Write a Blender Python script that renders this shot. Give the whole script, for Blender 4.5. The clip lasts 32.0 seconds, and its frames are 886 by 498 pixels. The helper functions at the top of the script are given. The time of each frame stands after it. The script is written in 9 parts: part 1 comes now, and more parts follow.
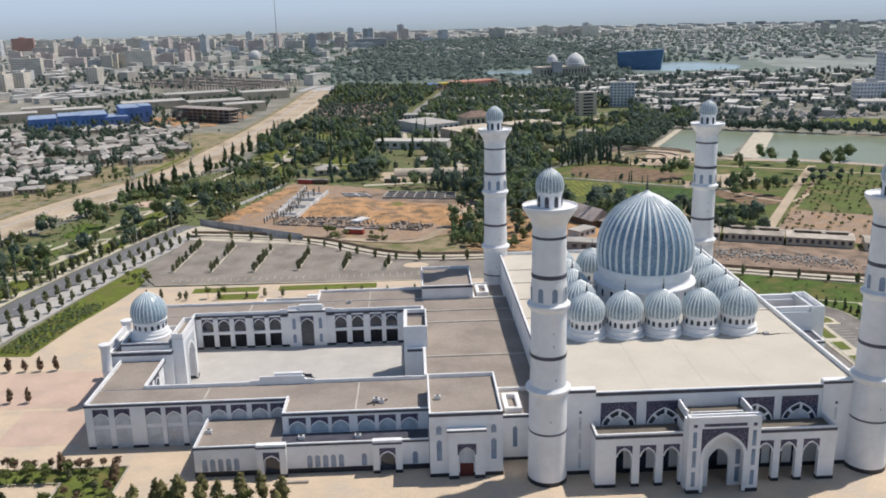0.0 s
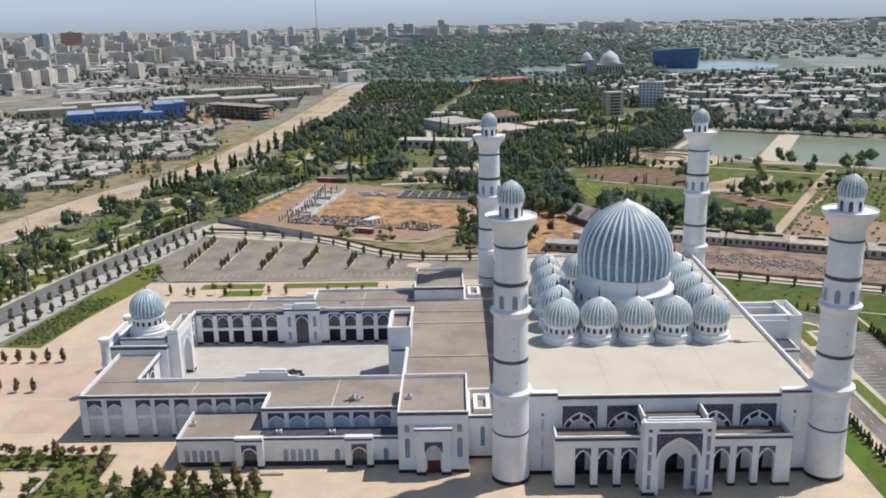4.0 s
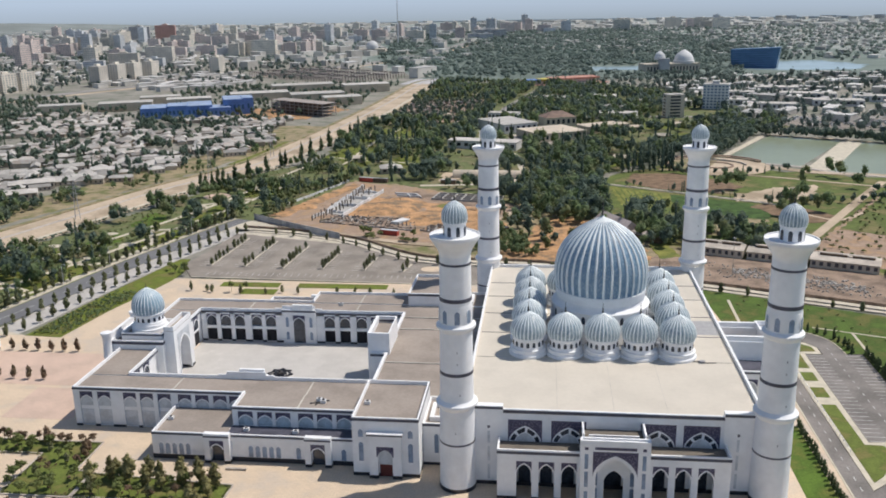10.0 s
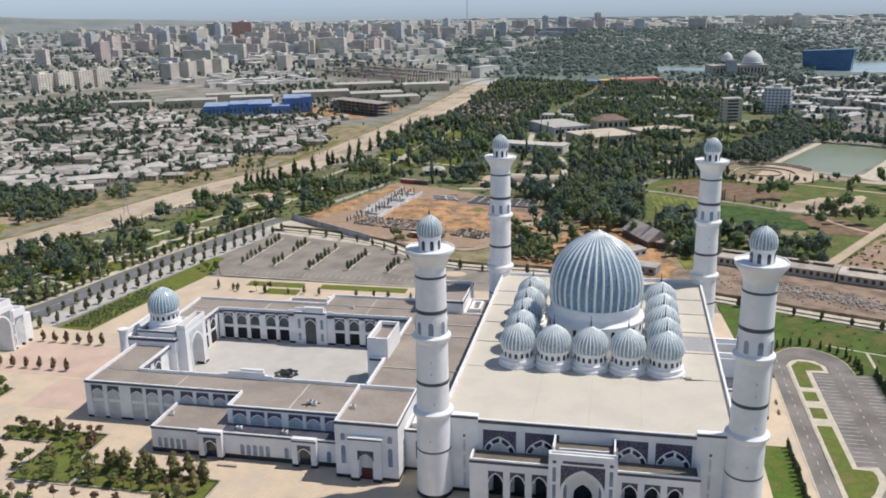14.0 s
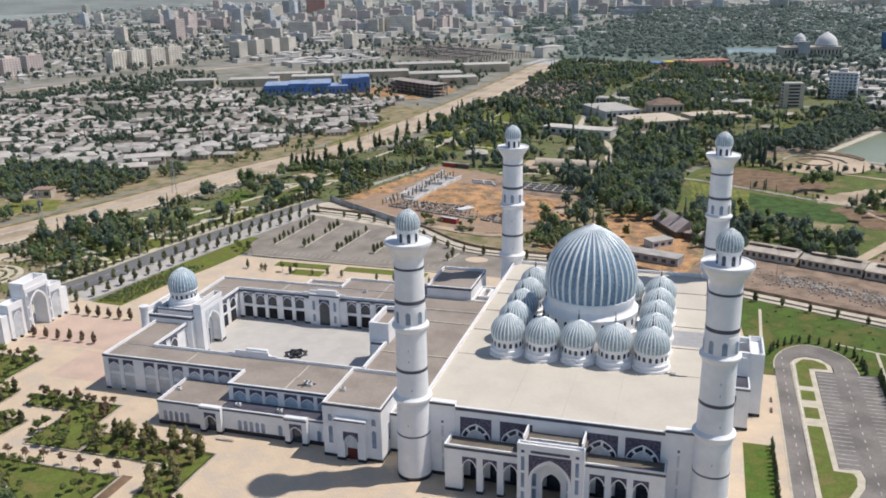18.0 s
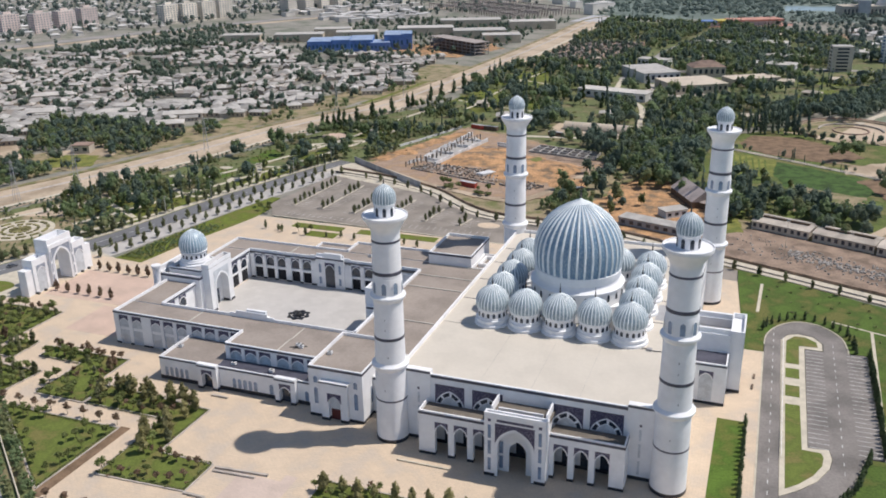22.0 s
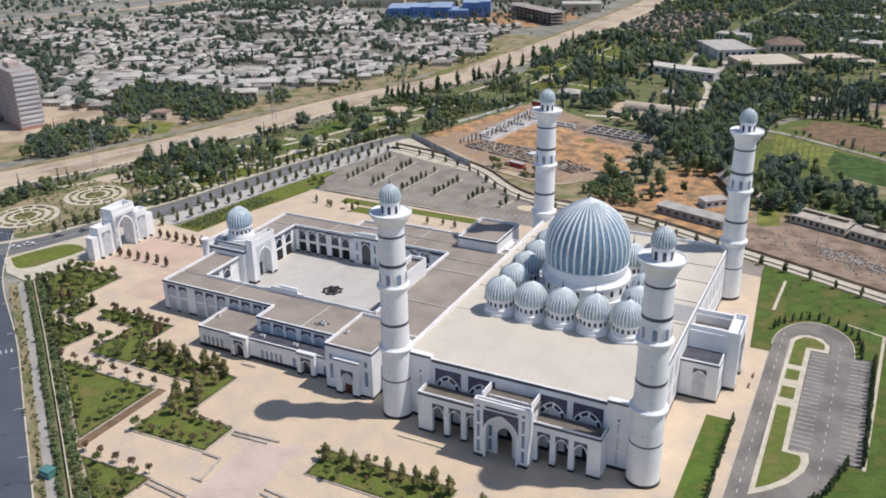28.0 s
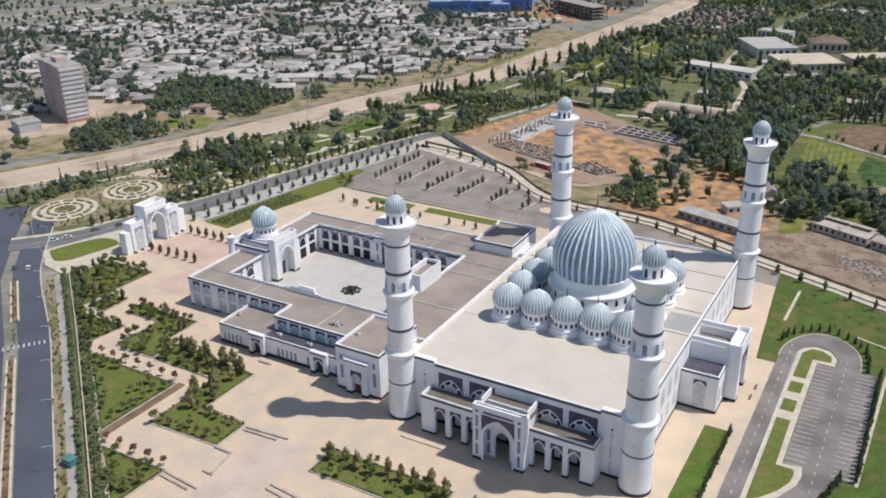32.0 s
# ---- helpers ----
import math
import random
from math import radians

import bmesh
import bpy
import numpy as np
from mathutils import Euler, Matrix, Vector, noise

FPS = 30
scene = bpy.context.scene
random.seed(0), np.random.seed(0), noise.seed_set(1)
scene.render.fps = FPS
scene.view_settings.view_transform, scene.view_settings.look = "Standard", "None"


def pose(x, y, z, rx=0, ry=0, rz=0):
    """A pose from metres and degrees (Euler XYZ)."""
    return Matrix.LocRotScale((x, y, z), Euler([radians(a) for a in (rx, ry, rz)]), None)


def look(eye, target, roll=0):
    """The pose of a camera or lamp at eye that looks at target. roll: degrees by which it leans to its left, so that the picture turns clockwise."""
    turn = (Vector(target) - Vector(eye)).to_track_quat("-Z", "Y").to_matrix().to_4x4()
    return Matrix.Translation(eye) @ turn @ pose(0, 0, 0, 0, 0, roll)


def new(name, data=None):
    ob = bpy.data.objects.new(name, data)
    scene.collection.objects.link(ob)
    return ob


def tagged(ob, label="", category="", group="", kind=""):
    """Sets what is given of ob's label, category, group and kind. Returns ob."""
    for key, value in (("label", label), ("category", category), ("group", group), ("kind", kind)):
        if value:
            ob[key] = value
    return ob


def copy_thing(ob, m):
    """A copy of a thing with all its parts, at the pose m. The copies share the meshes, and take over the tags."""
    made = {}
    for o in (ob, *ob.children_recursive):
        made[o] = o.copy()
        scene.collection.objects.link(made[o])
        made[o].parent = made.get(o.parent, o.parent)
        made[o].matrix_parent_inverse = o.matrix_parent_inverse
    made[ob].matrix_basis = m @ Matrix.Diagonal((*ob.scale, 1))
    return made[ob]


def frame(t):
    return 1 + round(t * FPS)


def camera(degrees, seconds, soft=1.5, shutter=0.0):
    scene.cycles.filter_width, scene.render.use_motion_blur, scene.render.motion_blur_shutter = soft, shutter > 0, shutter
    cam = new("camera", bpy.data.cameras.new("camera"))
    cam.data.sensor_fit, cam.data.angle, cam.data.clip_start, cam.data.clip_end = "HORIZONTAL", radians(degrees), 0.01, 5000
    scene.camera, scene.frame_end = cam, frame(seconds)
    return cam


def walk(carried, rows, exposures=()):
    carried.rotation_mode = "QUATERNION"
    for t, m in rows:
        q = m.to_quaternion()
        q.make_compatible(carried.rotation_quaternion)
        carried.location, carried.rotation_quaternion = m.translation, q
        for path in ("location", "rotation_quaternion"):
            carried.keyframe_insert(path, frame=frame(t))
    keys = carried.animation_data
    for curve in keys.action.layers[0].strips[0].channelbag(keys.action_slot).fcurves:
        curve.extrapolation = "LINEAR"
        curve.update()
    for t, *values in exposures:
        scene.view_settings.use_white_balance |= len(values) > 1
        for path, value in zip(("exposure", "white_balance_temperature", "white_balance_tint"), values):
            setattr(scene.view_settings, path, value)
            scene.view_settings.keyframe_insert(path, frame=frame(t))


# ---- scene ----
# the camera and its flight
cam = camera(53.32, 32.0, soft=1.8)
PATH = [
    (0.0, -29.31, -184.56, 107.01, 74.661, 1.320, -2.261),
    (0.5, -27.54, -185.94, 107.63, 74.624, 1.312, -2.103),
    (1.0, -25.61, -187.20, 108.24, 74.579, 1.301, -1.922),
    (1.5, -23.56, -188.35, 108.82, 74.544, 1.286, -1.719),
    (2.0, -21.55, -189.31, 109.38, 74.511, 1.255, -1.460),
    (2.5, -19.24, -190.24, 109.99, 74.472, 1.233, -1.057),
    (3.0, -16.89, -191.12, 110.61, 74.439, 1.207, -0.478),
    (3.5, -14.57, -191.82, 111.13, 74.408, 1.200, 0.096),
    (5.5, -4.32, -194.19, 113.38, 74.245, 1.106, 1.810),
    (6.0, -1.61, -194.69, 113.95, 74.209, 1.092, 2.112),
    (6.5, 0.98, -195.09, 114.48, 74.179, 1.087, 2.533),
    (7.0, 3.74, -195.48, 115.07, 74.147, 1.062, 3.146),
    (7.5, 6.56, -195.86, 115.71, 74.126, 1.050, 3.928),
    (8.0, 9.40, -196.18, 116.34, 74.108, 1.058, 4.715),
    (8.5, 11.94, -196.43, 116.89, 74.091, 1.042, 5.300),
    (9.0, 14.74, -196.70, 117.48, 74.056, 1.047, 5.734),
    (9.5, 17.61, -196.91, 118.07, 74.027, 1.024, 6.072),
    (10.0, 20.45, -197.08, 118.68, 74.000, 1.000, 6.442),
    (10.5, 23.12, -197.24, 119.22, 73.975, 0.982, 6.955),
    (11.0, 26.11, -197.32, 119.78, 73.946, 0.971, 7.529),
    (11.5, 29.10, -197.38, 120.40, 73.930, 0.959, 8.105),
    (12.0, 32.13, -197.41, 121.04, 73.908, 0.952, 8.701),
    (12.5, 34.92, -197.45, 121.71, 73.898, 0.957, 9.265),
    (13.0, 37.91, -197.47, 122.35, 73.866, 0.952, 9.907),
    (13.5, 40.92, -197.51, 123.01, 73.856, 0.948, 10.633),
    (14.0, 43.95, -197.55, 123.62, 73.843, 0.950, 11.382),
    (14.5, 46.78, -197.56, 124.23, 73.763, 0.944, 12.104),
    (16.5, 59.10, -197.67, 126.94, 73.415, 0.956, 14.242),
    (17.0, 62.09, -197.53, 127.53, 73.163, 0.978, 14.806),
    (17.5, 65.20, -197.53, 128.16, 72.830, 0.994, 15.555),
    (18.0, 68.15, -197.35, 128.94, 72.447, 1.006, 16.375),
    (18.5, 70.86, -197.26, 129.60, 72.098, 1.007, 17.042),
    (19.0, 73.75, -197.11, 130.36, 71.719, 0.995, 17.616),
    (19.5, 76.55, -196.96, 131.14, 71.325, 0.978, 18.148),
    (20.0, 79.30, -196.67, 131.93, 70.945, 0.971, 18.448),
    (20.5, 81.79, -196.48, 132.75, 70.597, 0.948, 18.689),
    (21.0, 84.30, -196.20, 133.72, 70.230, 0.917, 19.115),
    (21.5, 86.89, -196.04, 134.81, 69.862, 0.894, 19.702),
    (22.0, 89.37, -195.82, 135.89, 69.501, 0.868, 20.270),
    (22.5, 91.70, -195.73, 137.05, 69.167, 0.865, 20.802),
    (23.0, 94.17, -195.66, 138.30, 68.802, 0.843, 21.412),
    (23.5, 96.64, -195.74, 139.59, 68.440, 0.840, 22.050),
    (24.0, 99.09, -195.86, 140.93, 68.118, 0.830, 22.619),
    (24.5, 101.37, -196.03, 142.22, 67.908, 0.824, 22.983),
    (26.5, 110.40, -197.19, 147.76, 67.214, 0.760, 24.551),
    (27.0, 112.53, -197.31, 149.06, 67.085, 0.768, 25.317),
    (27.5, 114.59, -197.37, 150.37, 66.958, 0.780, 26.060),
    (28.0, 116.56, -197.36, 151.68, 66.828, 0.819, 26.611),
    (28.5, 118.29, -197.30, 152.82, 66.711, 0.836, 27.155),
    (29.0, 120.12, -197.13, 154.00, 66.604, 0.858, 27.676),
    (29.5, 121.90, -196.91, 155.17, 66.493, 0.883, 28.071),
    (30.0, 123.60, -196.66, 156.32, 66.401, 0.891, 28.388),
    (30.5, 125.14, -196.42, 157.30, 66.317, 0.924, 28.679),
    (31.0, 126.81, -196.19, 158.45, 66.225, 0.943, 29.043),
    (31.5, 128.45, -195.96, 159.55, 66.126, 0.965, 29.428),
    (32.0, 130.12, -195.73, 160.69, 66.024, 0.990, 29.923),
]
walk(cam, [(t, pose(x, y, z, rx, ry, rz)) for t, x, y, z, rx, ry, rz in PATH],
     [(0, -0.05, 6500, 10), (8, -0.05, 6480, 10), (16, -0.05, 6440, 10.5), (24, -0.05, 6350, 12), (32, -0.06, 6300, 12)])

# daylight: a high sun from the north-east and a hazy sky
world = bpy.data.worlds.new("sky")
scene.world = world
world.use_nodes = True
wn = world.node_tree
sky = wn.nodes.new("ShaderNodeTexSky")
sky.sky_type = "NISHITA"
sky.sun_disc = False
sky.sun_elevation, sky.sun_rotation = radians(59.5), radians(65.6)
sky.air_density, sky.dust_density, sky.ozone_density = 1.2, 0.8, 2.6
wn.links.new(sky.outputs[0], wn.nodes["Background"].inputs[0])
wn.nodes["Background"].inputs[1].default_value = 0.084
sun = new("sun", bpy.data.lights.new("sun", "SUN"))
sun.data.energy, sun.data.angle, sun.data.color = 3.95, radians(0.9), (1.0, 0.925, 0.835)
sun.matrix_world = look((364, 165, 680), (0, 0, 0))


# ---- materials ----
def material(name, base, rough=0.8, spread=0.12, size=6.0, fine=0.6, bump=0.15, metal=0.0, alt=None, stain=None, rnd=0.0, island=0.0, spec=0.4):
    """A surface with large blotches, fine grain, an optional second colour, and a little random shift per piece."""
    m = bpy.data.materials.new(name)
    m.use_nodes = True
    n, l = m.node_tree.nodes, m.node_tree.links
    b = n["Principled BSDF"]
    b.inputs["Roughness"].default_value, b.inputs["Metallic"].default_value = rough, metal
    b.inputs["Specular IOR Level"].default_value = spec
    geo = n.new("ShaderNodeNewGeometry")
    big, small = n.new("ShaderNodeTexNoise"), n.new("ShaderNodeTexNoise")
    big.inputs["Scale"].default_value, small.inputs["Scale"].default_value = 1 / size, 1 / fine
    big.inputs["Detail"].default_value, small.inputs["Detail"].default_value = 5, 3
    for t in (big, small):
        l.new(geo.outputs["Position"], t.inputs["Vector"])
    ramp = n.new("ShaderNodeValToRGB")
    dark = tuple(c * (1 - spread * 1.5) for c in base)
    lite = tuple(min(1, c * (1 + spread)) for c in base)
    other = alt or dark
    e = ramp.color_ramp.elements
    e[0].position, e[0].color = 0.38, (*other, 1)
    e[1].position, e[1].color = 0.62, (*lite, 1)
    mid = ramp.color_ramp.elements.new(0.5)
    mid.color = (*base, 1)
    l.new(big.outputs["Fac"], ramp.inputs["Fac"])
    col = ramp.outputs["Color"]
    grain = n.new("ShaderNodeMapRange")
    grain.inputs["To Min"].default_value, grain.inputs["To Max"].default_value = 1 - spread * 2.0, 1 + spread * 2.0
    l.new(small.outputs["Fac"], grain.inputs["Value"])
    shade = grain.outputs[0]
    if rnd or island:
        src = n.new("ShaderNodeObjectInfo").outputs["Random"] if rnd else geo.outputs["Random Per Island"]
        k = rnd or island
        mr = n.new("ShaderNodeMapRange")
        mr.inputs["To Min"].default_value, mr.inputs["To Max"].default_value = 1 - k, 1 + k
        l.new(src, mr.inputs["Value"])
        mul = n.new("ShaderNodeMath")
        mul.operation = "MULTIPLY"
        l.new(shade, mul.inputs[0]), l.new(mr.outputs[0], mul.inputs[1])
        shade = mul.outputs[0]
    mix = n.new("ShaderNodeVectorMath")
    mix.operation = "SCALE"
    l.new(col, mix.inputs[0]), l.new(shade, mix.inputs["Scale"])
    l.new(mix.outputs[0], b.inputs["Base Color"])
    if bump:
        bp = n.new("ShaderNodeBump")
        bp.inputs["Strength"].default_value, bp.inputs["Distance"].default_value = bump, 0.2
        l.new(small.outputs["Fac"], bp.inputs["Height"])
        l.new(bp.outputs[0], b.inputs["Normal"])
    return m


def tiled(name, base, joint, w, h, gap=0.02, spread=0.1, rough=0.75, shift=0.5, size=9.0, alt=None, turn=0.0):
    """Paving or cladding with fine joints, laid in world metres."""
    m = material(name, base, rough, spread, size, 0.7, 0.08, alt=alt)
    n, l = m.node_tree.nodes, m.node_tree.links
    b = n["Principled BSDF"]
    old = b.inputs["Base Color"].links[0].from_socket
    geo = n.new("ShaderNodeNewGeometry")
    brick = n.new("ShaderNodeTexBrick")
    brick.offset = shift
    brick.inputs["Scale"].default_value = 1.0
    brick.inputs["Brick Width"].default_value, brick.inputs["Row Height"].default_value = w, h
    brick.inputs["Mortar Size"].default_value = gap
    brick.inputs["Color1"].default_value = (1.025, 1.025, 1.025, 1)
    brick.inputs["Color2"].default_value = (0.965, 0.965, 0.965, 1)
    brick.inputs["Mortar"].default_value = (*joint, 1)
    mp = n.new("ShaderNodeMapping")
    mp.inputs["Rotation"].default_value = (0, 0, radians(turn))
    l.new(geo.outputs["Position"], mp.inputs["Vector"])
    l.new(mp.outputs[0], brick.inputs["Vector"])
    mul = n.new("ShaderNodeVectorMath")
    mul.operation = "MULTIPLY"
    l.new(old, mul.inputs[0]), l.new(brick.outputs["Color"], mul.inputs[1])
    l.new(mul.outputs[0], b.inputs["Base Color"])
    return m


def speckled(name, base, mark, cell=0.5, rough=0.35, part=0.45):
    """Glazed mosaic: a dark ground with small light figures."""
    m = bpy.data.materials.new(name)
    m.use_nodes = True
    n, l = m.node_tree.nodes, m.node_tree.links
    b = n["Principled BSDF"]
    b.inputs["Roughness"].default_value = rough
    geo = n.new("ShaderNodeNewGeometry")
    v = n.new("ShaderNodeTexVoronoi")
    v.inputs["Scale"].default_value = 1 / cell
    l.new(geo.outputs["Position"], v.inputs["Vector"])
    r = n.new("ShaderNodeValToRGB")
    e = r.color_ramp.elements
    e[0].position, e[0].color = part * 0.5, (*mark, 1)
    e[1].position, e[1].color = part, (*base, 1)
    l.new(v.outputs["Distance"], r.inputs["Fac"])
    l.new(r.outputs["Color"], b.inputs["Base Color"])
    return m


WHITE = material("white_render", (0.835, 0.84, 0.85), 0.7, 0.035, 7.0, 1.5, 0.05)
WHITE_RIB = material("white_glaze", (0.76, 0.81, 0.825), 0.35, 0.06, 3.0, 0.5, 0.05)
BAND = material("dark_slate_band", (0.085, 0.085, 0.11), 0.5, 0.15, 3.0, 0.4, 0.05)
# near-black colour painted as the shade inside the open ground floor
LOGGIA_SHADE = material("interior_shade_paint", (0.022, 0.022, 0.026), 0.95, 0.2, 3.0, 0.5, 0.0)
PLINTH = material("black_granite", (0.03, 0.032, 0.04), 0.35, 0.2, 2.0, 0.3, 0.05)
ROOF = material("gravel_roof", (0.315, 0.272, 0.236), 0.95, 0.09, 12.0, 0.8, 0.2)
# gravel colour darkened to paint in the shade lying in the porch troughs
PORCH_ROOF = material("shade_darkened_gravel", (0.165, 0.145, 0.12), 0.95, 0.1, 6.0, 0.6, 0.2)
ROOF_JOINT = material("roof_joint", (0.50, 0.47, 0.42), 0.9, 0.1)
HALL_ROOF = material("cream_roof", (0.59, 0.545, 0.47), 0.9, 0.03, 9.0, 1.0, 0.1)
SPANDREL = speckled("navy_mosaic", (0.045, 0.045, 0.095), (0.20, 0.19, 0.27), 0.42)
GLASS = material("blue_glazing", (0.24, 0.31, 0.42), 0.18, 0.12, 2.0, 0.5, 0.02, spec=0.6)
MID_GLASS = material("pale_blue_glazing", (0.44, 0.53, 0.60), 0.25, 0.1, 2.0, 0.5, 0.02)
PALE_GLASS = material("pale_screen", (0.56, 0.59, 0.62), 0.35, 0.08, 2.0, 0.5, 0.02)
DARK_GLASS = material("dark_glazing", (0.035, 0.045, 0.065), 0.12, 0.2, 2.0, 0.5, 0.02, spec=0.7)
DOOR_RED = material("red_door", (0.12, 0.025, 0.022), 0.5, 0.1)
TILE_BLUE = speckled("blue_dome_tile", (0.138, 0.240, 0.350), (0.32, 0.41, 0.485), 0.55, 0.42, 0.5)
TILE_PALE = speckled("pale_dome_tile", (0.240, 0.320, 0.370), (0.43, 0.50, 0.53), 0.55, 0.42, 0.6)
TILE_SKY = speckled("sky_dome_tile", (0.24, 0.36, 0.45), (0.42, 0.52, 0.58), 0.5, 0.3, 0.55)
METAL = material("dark_metal", (0.10, 0.095, 0.09), 0.45, 0.1, 2.0, 0.3, 0.0, metal=0.7)
PAVING = tiled("sand_paving", (0.615, 0.495, 0.365), (0.78, 0.78, 0.78), 1.6, 0.8, 0.035, 0.06, alt=(0.56, 0.47, 0.375))
PAVING_PINK = tiled("pink_paving", (0.58, 0.435, 0.35), (0.8, 0.8, 0.8), 1.2, 0.6, 0.02, 0.06)
PAVING_GREY = tiled("grey_paving", (0.575, 0.465, 0.395), (0.85, 0.85, 0.85), 1.2, 0.6, 0.02, 0.06)
COURT = tiled("court_paving", (0.52, 0.50, 0.47), (0.85, 0.85, 0.85), 2.4, 2.4, 0.02, 0.04)
KERB = material("kerb_stone", (0.46, 0.41, 0.36), 0.85, 0.1, 3.0, 0.4)
PALE_KERB = material("pale_concrete", (0.55, 0.50, 0.40), 0.85, 0.08, 4.0, 0.5)
ASPHALT = material("asphalt", (0.210, 0.193, 0.179), 0.9, 0.16, 11.0, 0.7, 0.1, alt=(0.160, 0.148, 0.137))
LOT_ASPHALT = material("worn_asphalt", (0.270, 0.240, 0.207), 0.95, 0.12, 12.0, 0.8, 0.1)
ROAD_BLUE = material("road_asphalt", (0.082, 0.094, 0.118), 0.8, 0.09, 25.0, 0.9, 0.1)
LINE = material("white_road_paint", (0.55, 0.55, 0.53), 0.7, 0.2, 2.0, 0.4)
GRASS = material("lawn", (0.120, 0.150, 0.022), 0.95, 0.24, 6.0, 0.6, 0.4, alt=(0.165, 0.155, 0.045))
LUSH_GRASS = material("lush_lawn", (0.072, 0.124, 0.016), 0.95, 0.26, 7.0, 0.6, 0.3, alt=(0.120, 0.138, 0.028))
FIELD = material("field_grass", (0.092, 0.120, 0.030), 0.95, 0.3, 14.0, 1.0, 0.5, alt=(0.185, 0.165, 0.068))
ROUGH_GRASS = material("rough_grass", (0.165, 0.175, 0.048), 0.95, 0.24, 13.0, 0.9, 0.5, alt=(0.22, 0.185, 0.085))
DRY = material("dry_grass_earth", (0.27, 0.222, 0.135), 0.95, 0.2, 10.0, 0.9, 0.5, alt=(0.15, 0.16, 0.06))
BED_GRASS = material("bed_grass", (0.110, 0.140, 0.028), 0.95, 0.22, 6.0, 0.6, 0.3, alt=(0.170, 0.158, 0.050))
SOIL = material("brown_soil", (0.20, 0.135, 0.085), 0.95, 0.2, 5.0, 0.5, 0.4)
SAND = material("dry_canal_sand", (0.475, 0.385, 0.285), 0.95, 0.12, 30.0, 2.0, 0.3, alt=(0.34, 0.27, 0.19))
ORANGE = material("orange_earth", (0.40, 0.235, 0.118), 0.95, 0.3, 7.0, 1.2, 0.6, alt=(0.215, 0.155, 0.10))
RUBBLE = material("brown_rubble", (0.27, 0.20, 0.15), 0.95, 0.22, 8.0, 0.8, 0.5)
def foliage(name, base, alt, size=8.0, rnd=0.0, island=0.0, thin=0.42):
    """Leaves: uneven green, a little light shining through them."""
    m = material(name, base, 0.7, 0.2, size, 0.8, 0.0, alt=alt, rnd=rnd, island=island, spec=0.25)
    n, l = m.node_tree.nodes, m.node_tree.links
    b = n["Principled BSDF"]
    glow, mix = n.new("ShaderNodeBsdfTranslucent"), n.new("ShaderNodeMixShader")
    mix.inputs["Fac"].default_value = thin
    l.new(b.inputs["Base Color"].links[0].from_socket, glow.inputs["Color"])
    l.new(b.outputs[0], mix.inputs[1]), l.new(glow.outputs[0], mix.inputs[2])
    l.new(mix.outputs[0], n["Material Output"].inputs["Surface"])
    return m


LEAF = foliage("leaf_green", (0.195, 0.228, 0.080), (0.152, 0.186, 0.064), 5.0, rnd=0.25)
LEAF_OLIVE = foliage("leaf_olive", (0.290, 0.270, 0.125), (0.225, 0.215, 0.095), 4.0, rnd=0.25)
LEAF_RUST = foliage("leaf_rust", (0.205, 0.140, 0.095), (0.165, 0.125, 0.076), 4.0, rnd=0.25)
LEAF_STREET = foliage("leaf_street", (0.180, 0.190, 0.100), (0.145, 0.158, 0.082), 4.0, rnd=0.25)
LEAF_DARK = foliage("leaf_dark", (0.084, 0.118, 0.055), (0.070, 0.102, 0.048), 5.0, rnd=0.2)
# next two: far foliage paled and blued, distance haze painted into the colour
LEAF_HAZE = foliage("leaf_hazed", (0.195, 0.245, 0.215), (0.165, 0.210, 0.185), 120.0, island=0.10)
LEAF_FAR = foliage("leaf_far_hazed", (0.150, 0.190, 0.165), (0.124, 0.160, 0.140), 50.0, island=0.18)
WOOD_GREEN = foliage("wood_green", (0.168, 0.226, 0.106), (0.234, 0.250, 0.118), 9.0, island=0.13)
# blue raised in this green to paint some haze over the woods
WOOD_DARK = foliage("wood_dark", (0.118, 0.164, 0.126), (0.165, 0.206, 0.136), 11.0, island=0.13)
WOOD_OLIVE = foliage("wood_olive", (0.170, 0.190, 0.080), (0.135, 0.160, 0.062), 18.0, island=0.22)
BARK = material("bark", (0.14, 0.10, 0.07), 0.9, 0.2, 1.0, 0.2)
WATER = material("pond_water", (0.235, 0.268, 0.180), 0.30, 0.06, 60.0, 4.0, 0.03, spec=0.32)
LAKE = material("lake_water", (0.30, 0.40, 0.43), 0.25, 0.05, 80.0, 6.0, 0.02)
# ground colour lightened to stand in for haze over the far city
CITY_GROUND = material("hazed_ground", (0.245, 0.235, 0.20), 0.95, 0.18, 30.0, 4.0, 0.3, alt=(0.16, 0.175, 0.13))
HILL = material("dry_hill", (0.19, 0.21, 0.20), 0.95, 0.1, 150.0, 12.0, 0.3)
CONCRETE = material("concrete", (0.40, 0.385, 0.36), 0.9, 0.1, 5.0, 0.6, rnd=0.12)
SHEET_ROOF = material("pale_sheet_roof", (0.375, 0.36, 0.335), 0.8, 0.1, 8.0, 1.0, 0.1, alt=(0.36, 0.32, 0.28), island=0.42)
HOUSE_WALL = material("plaster_wall", (0.42, 0.36, 0.29), 0.9, 0.1, 8.0, 1.0, 0.1, island=0.3)
RUST_ROOF = material("rust_roof", (0.27, 0.19, 0.15), 0.8, 0.15, 8.0, 1.0, 0.1, rnd=0.2)
WALL_BEIGE = material("beige_render", (0.52, 0.46, 0.38), 0.85, 0.08, 12.0, 1.5, 0.05, rnd=0.15)
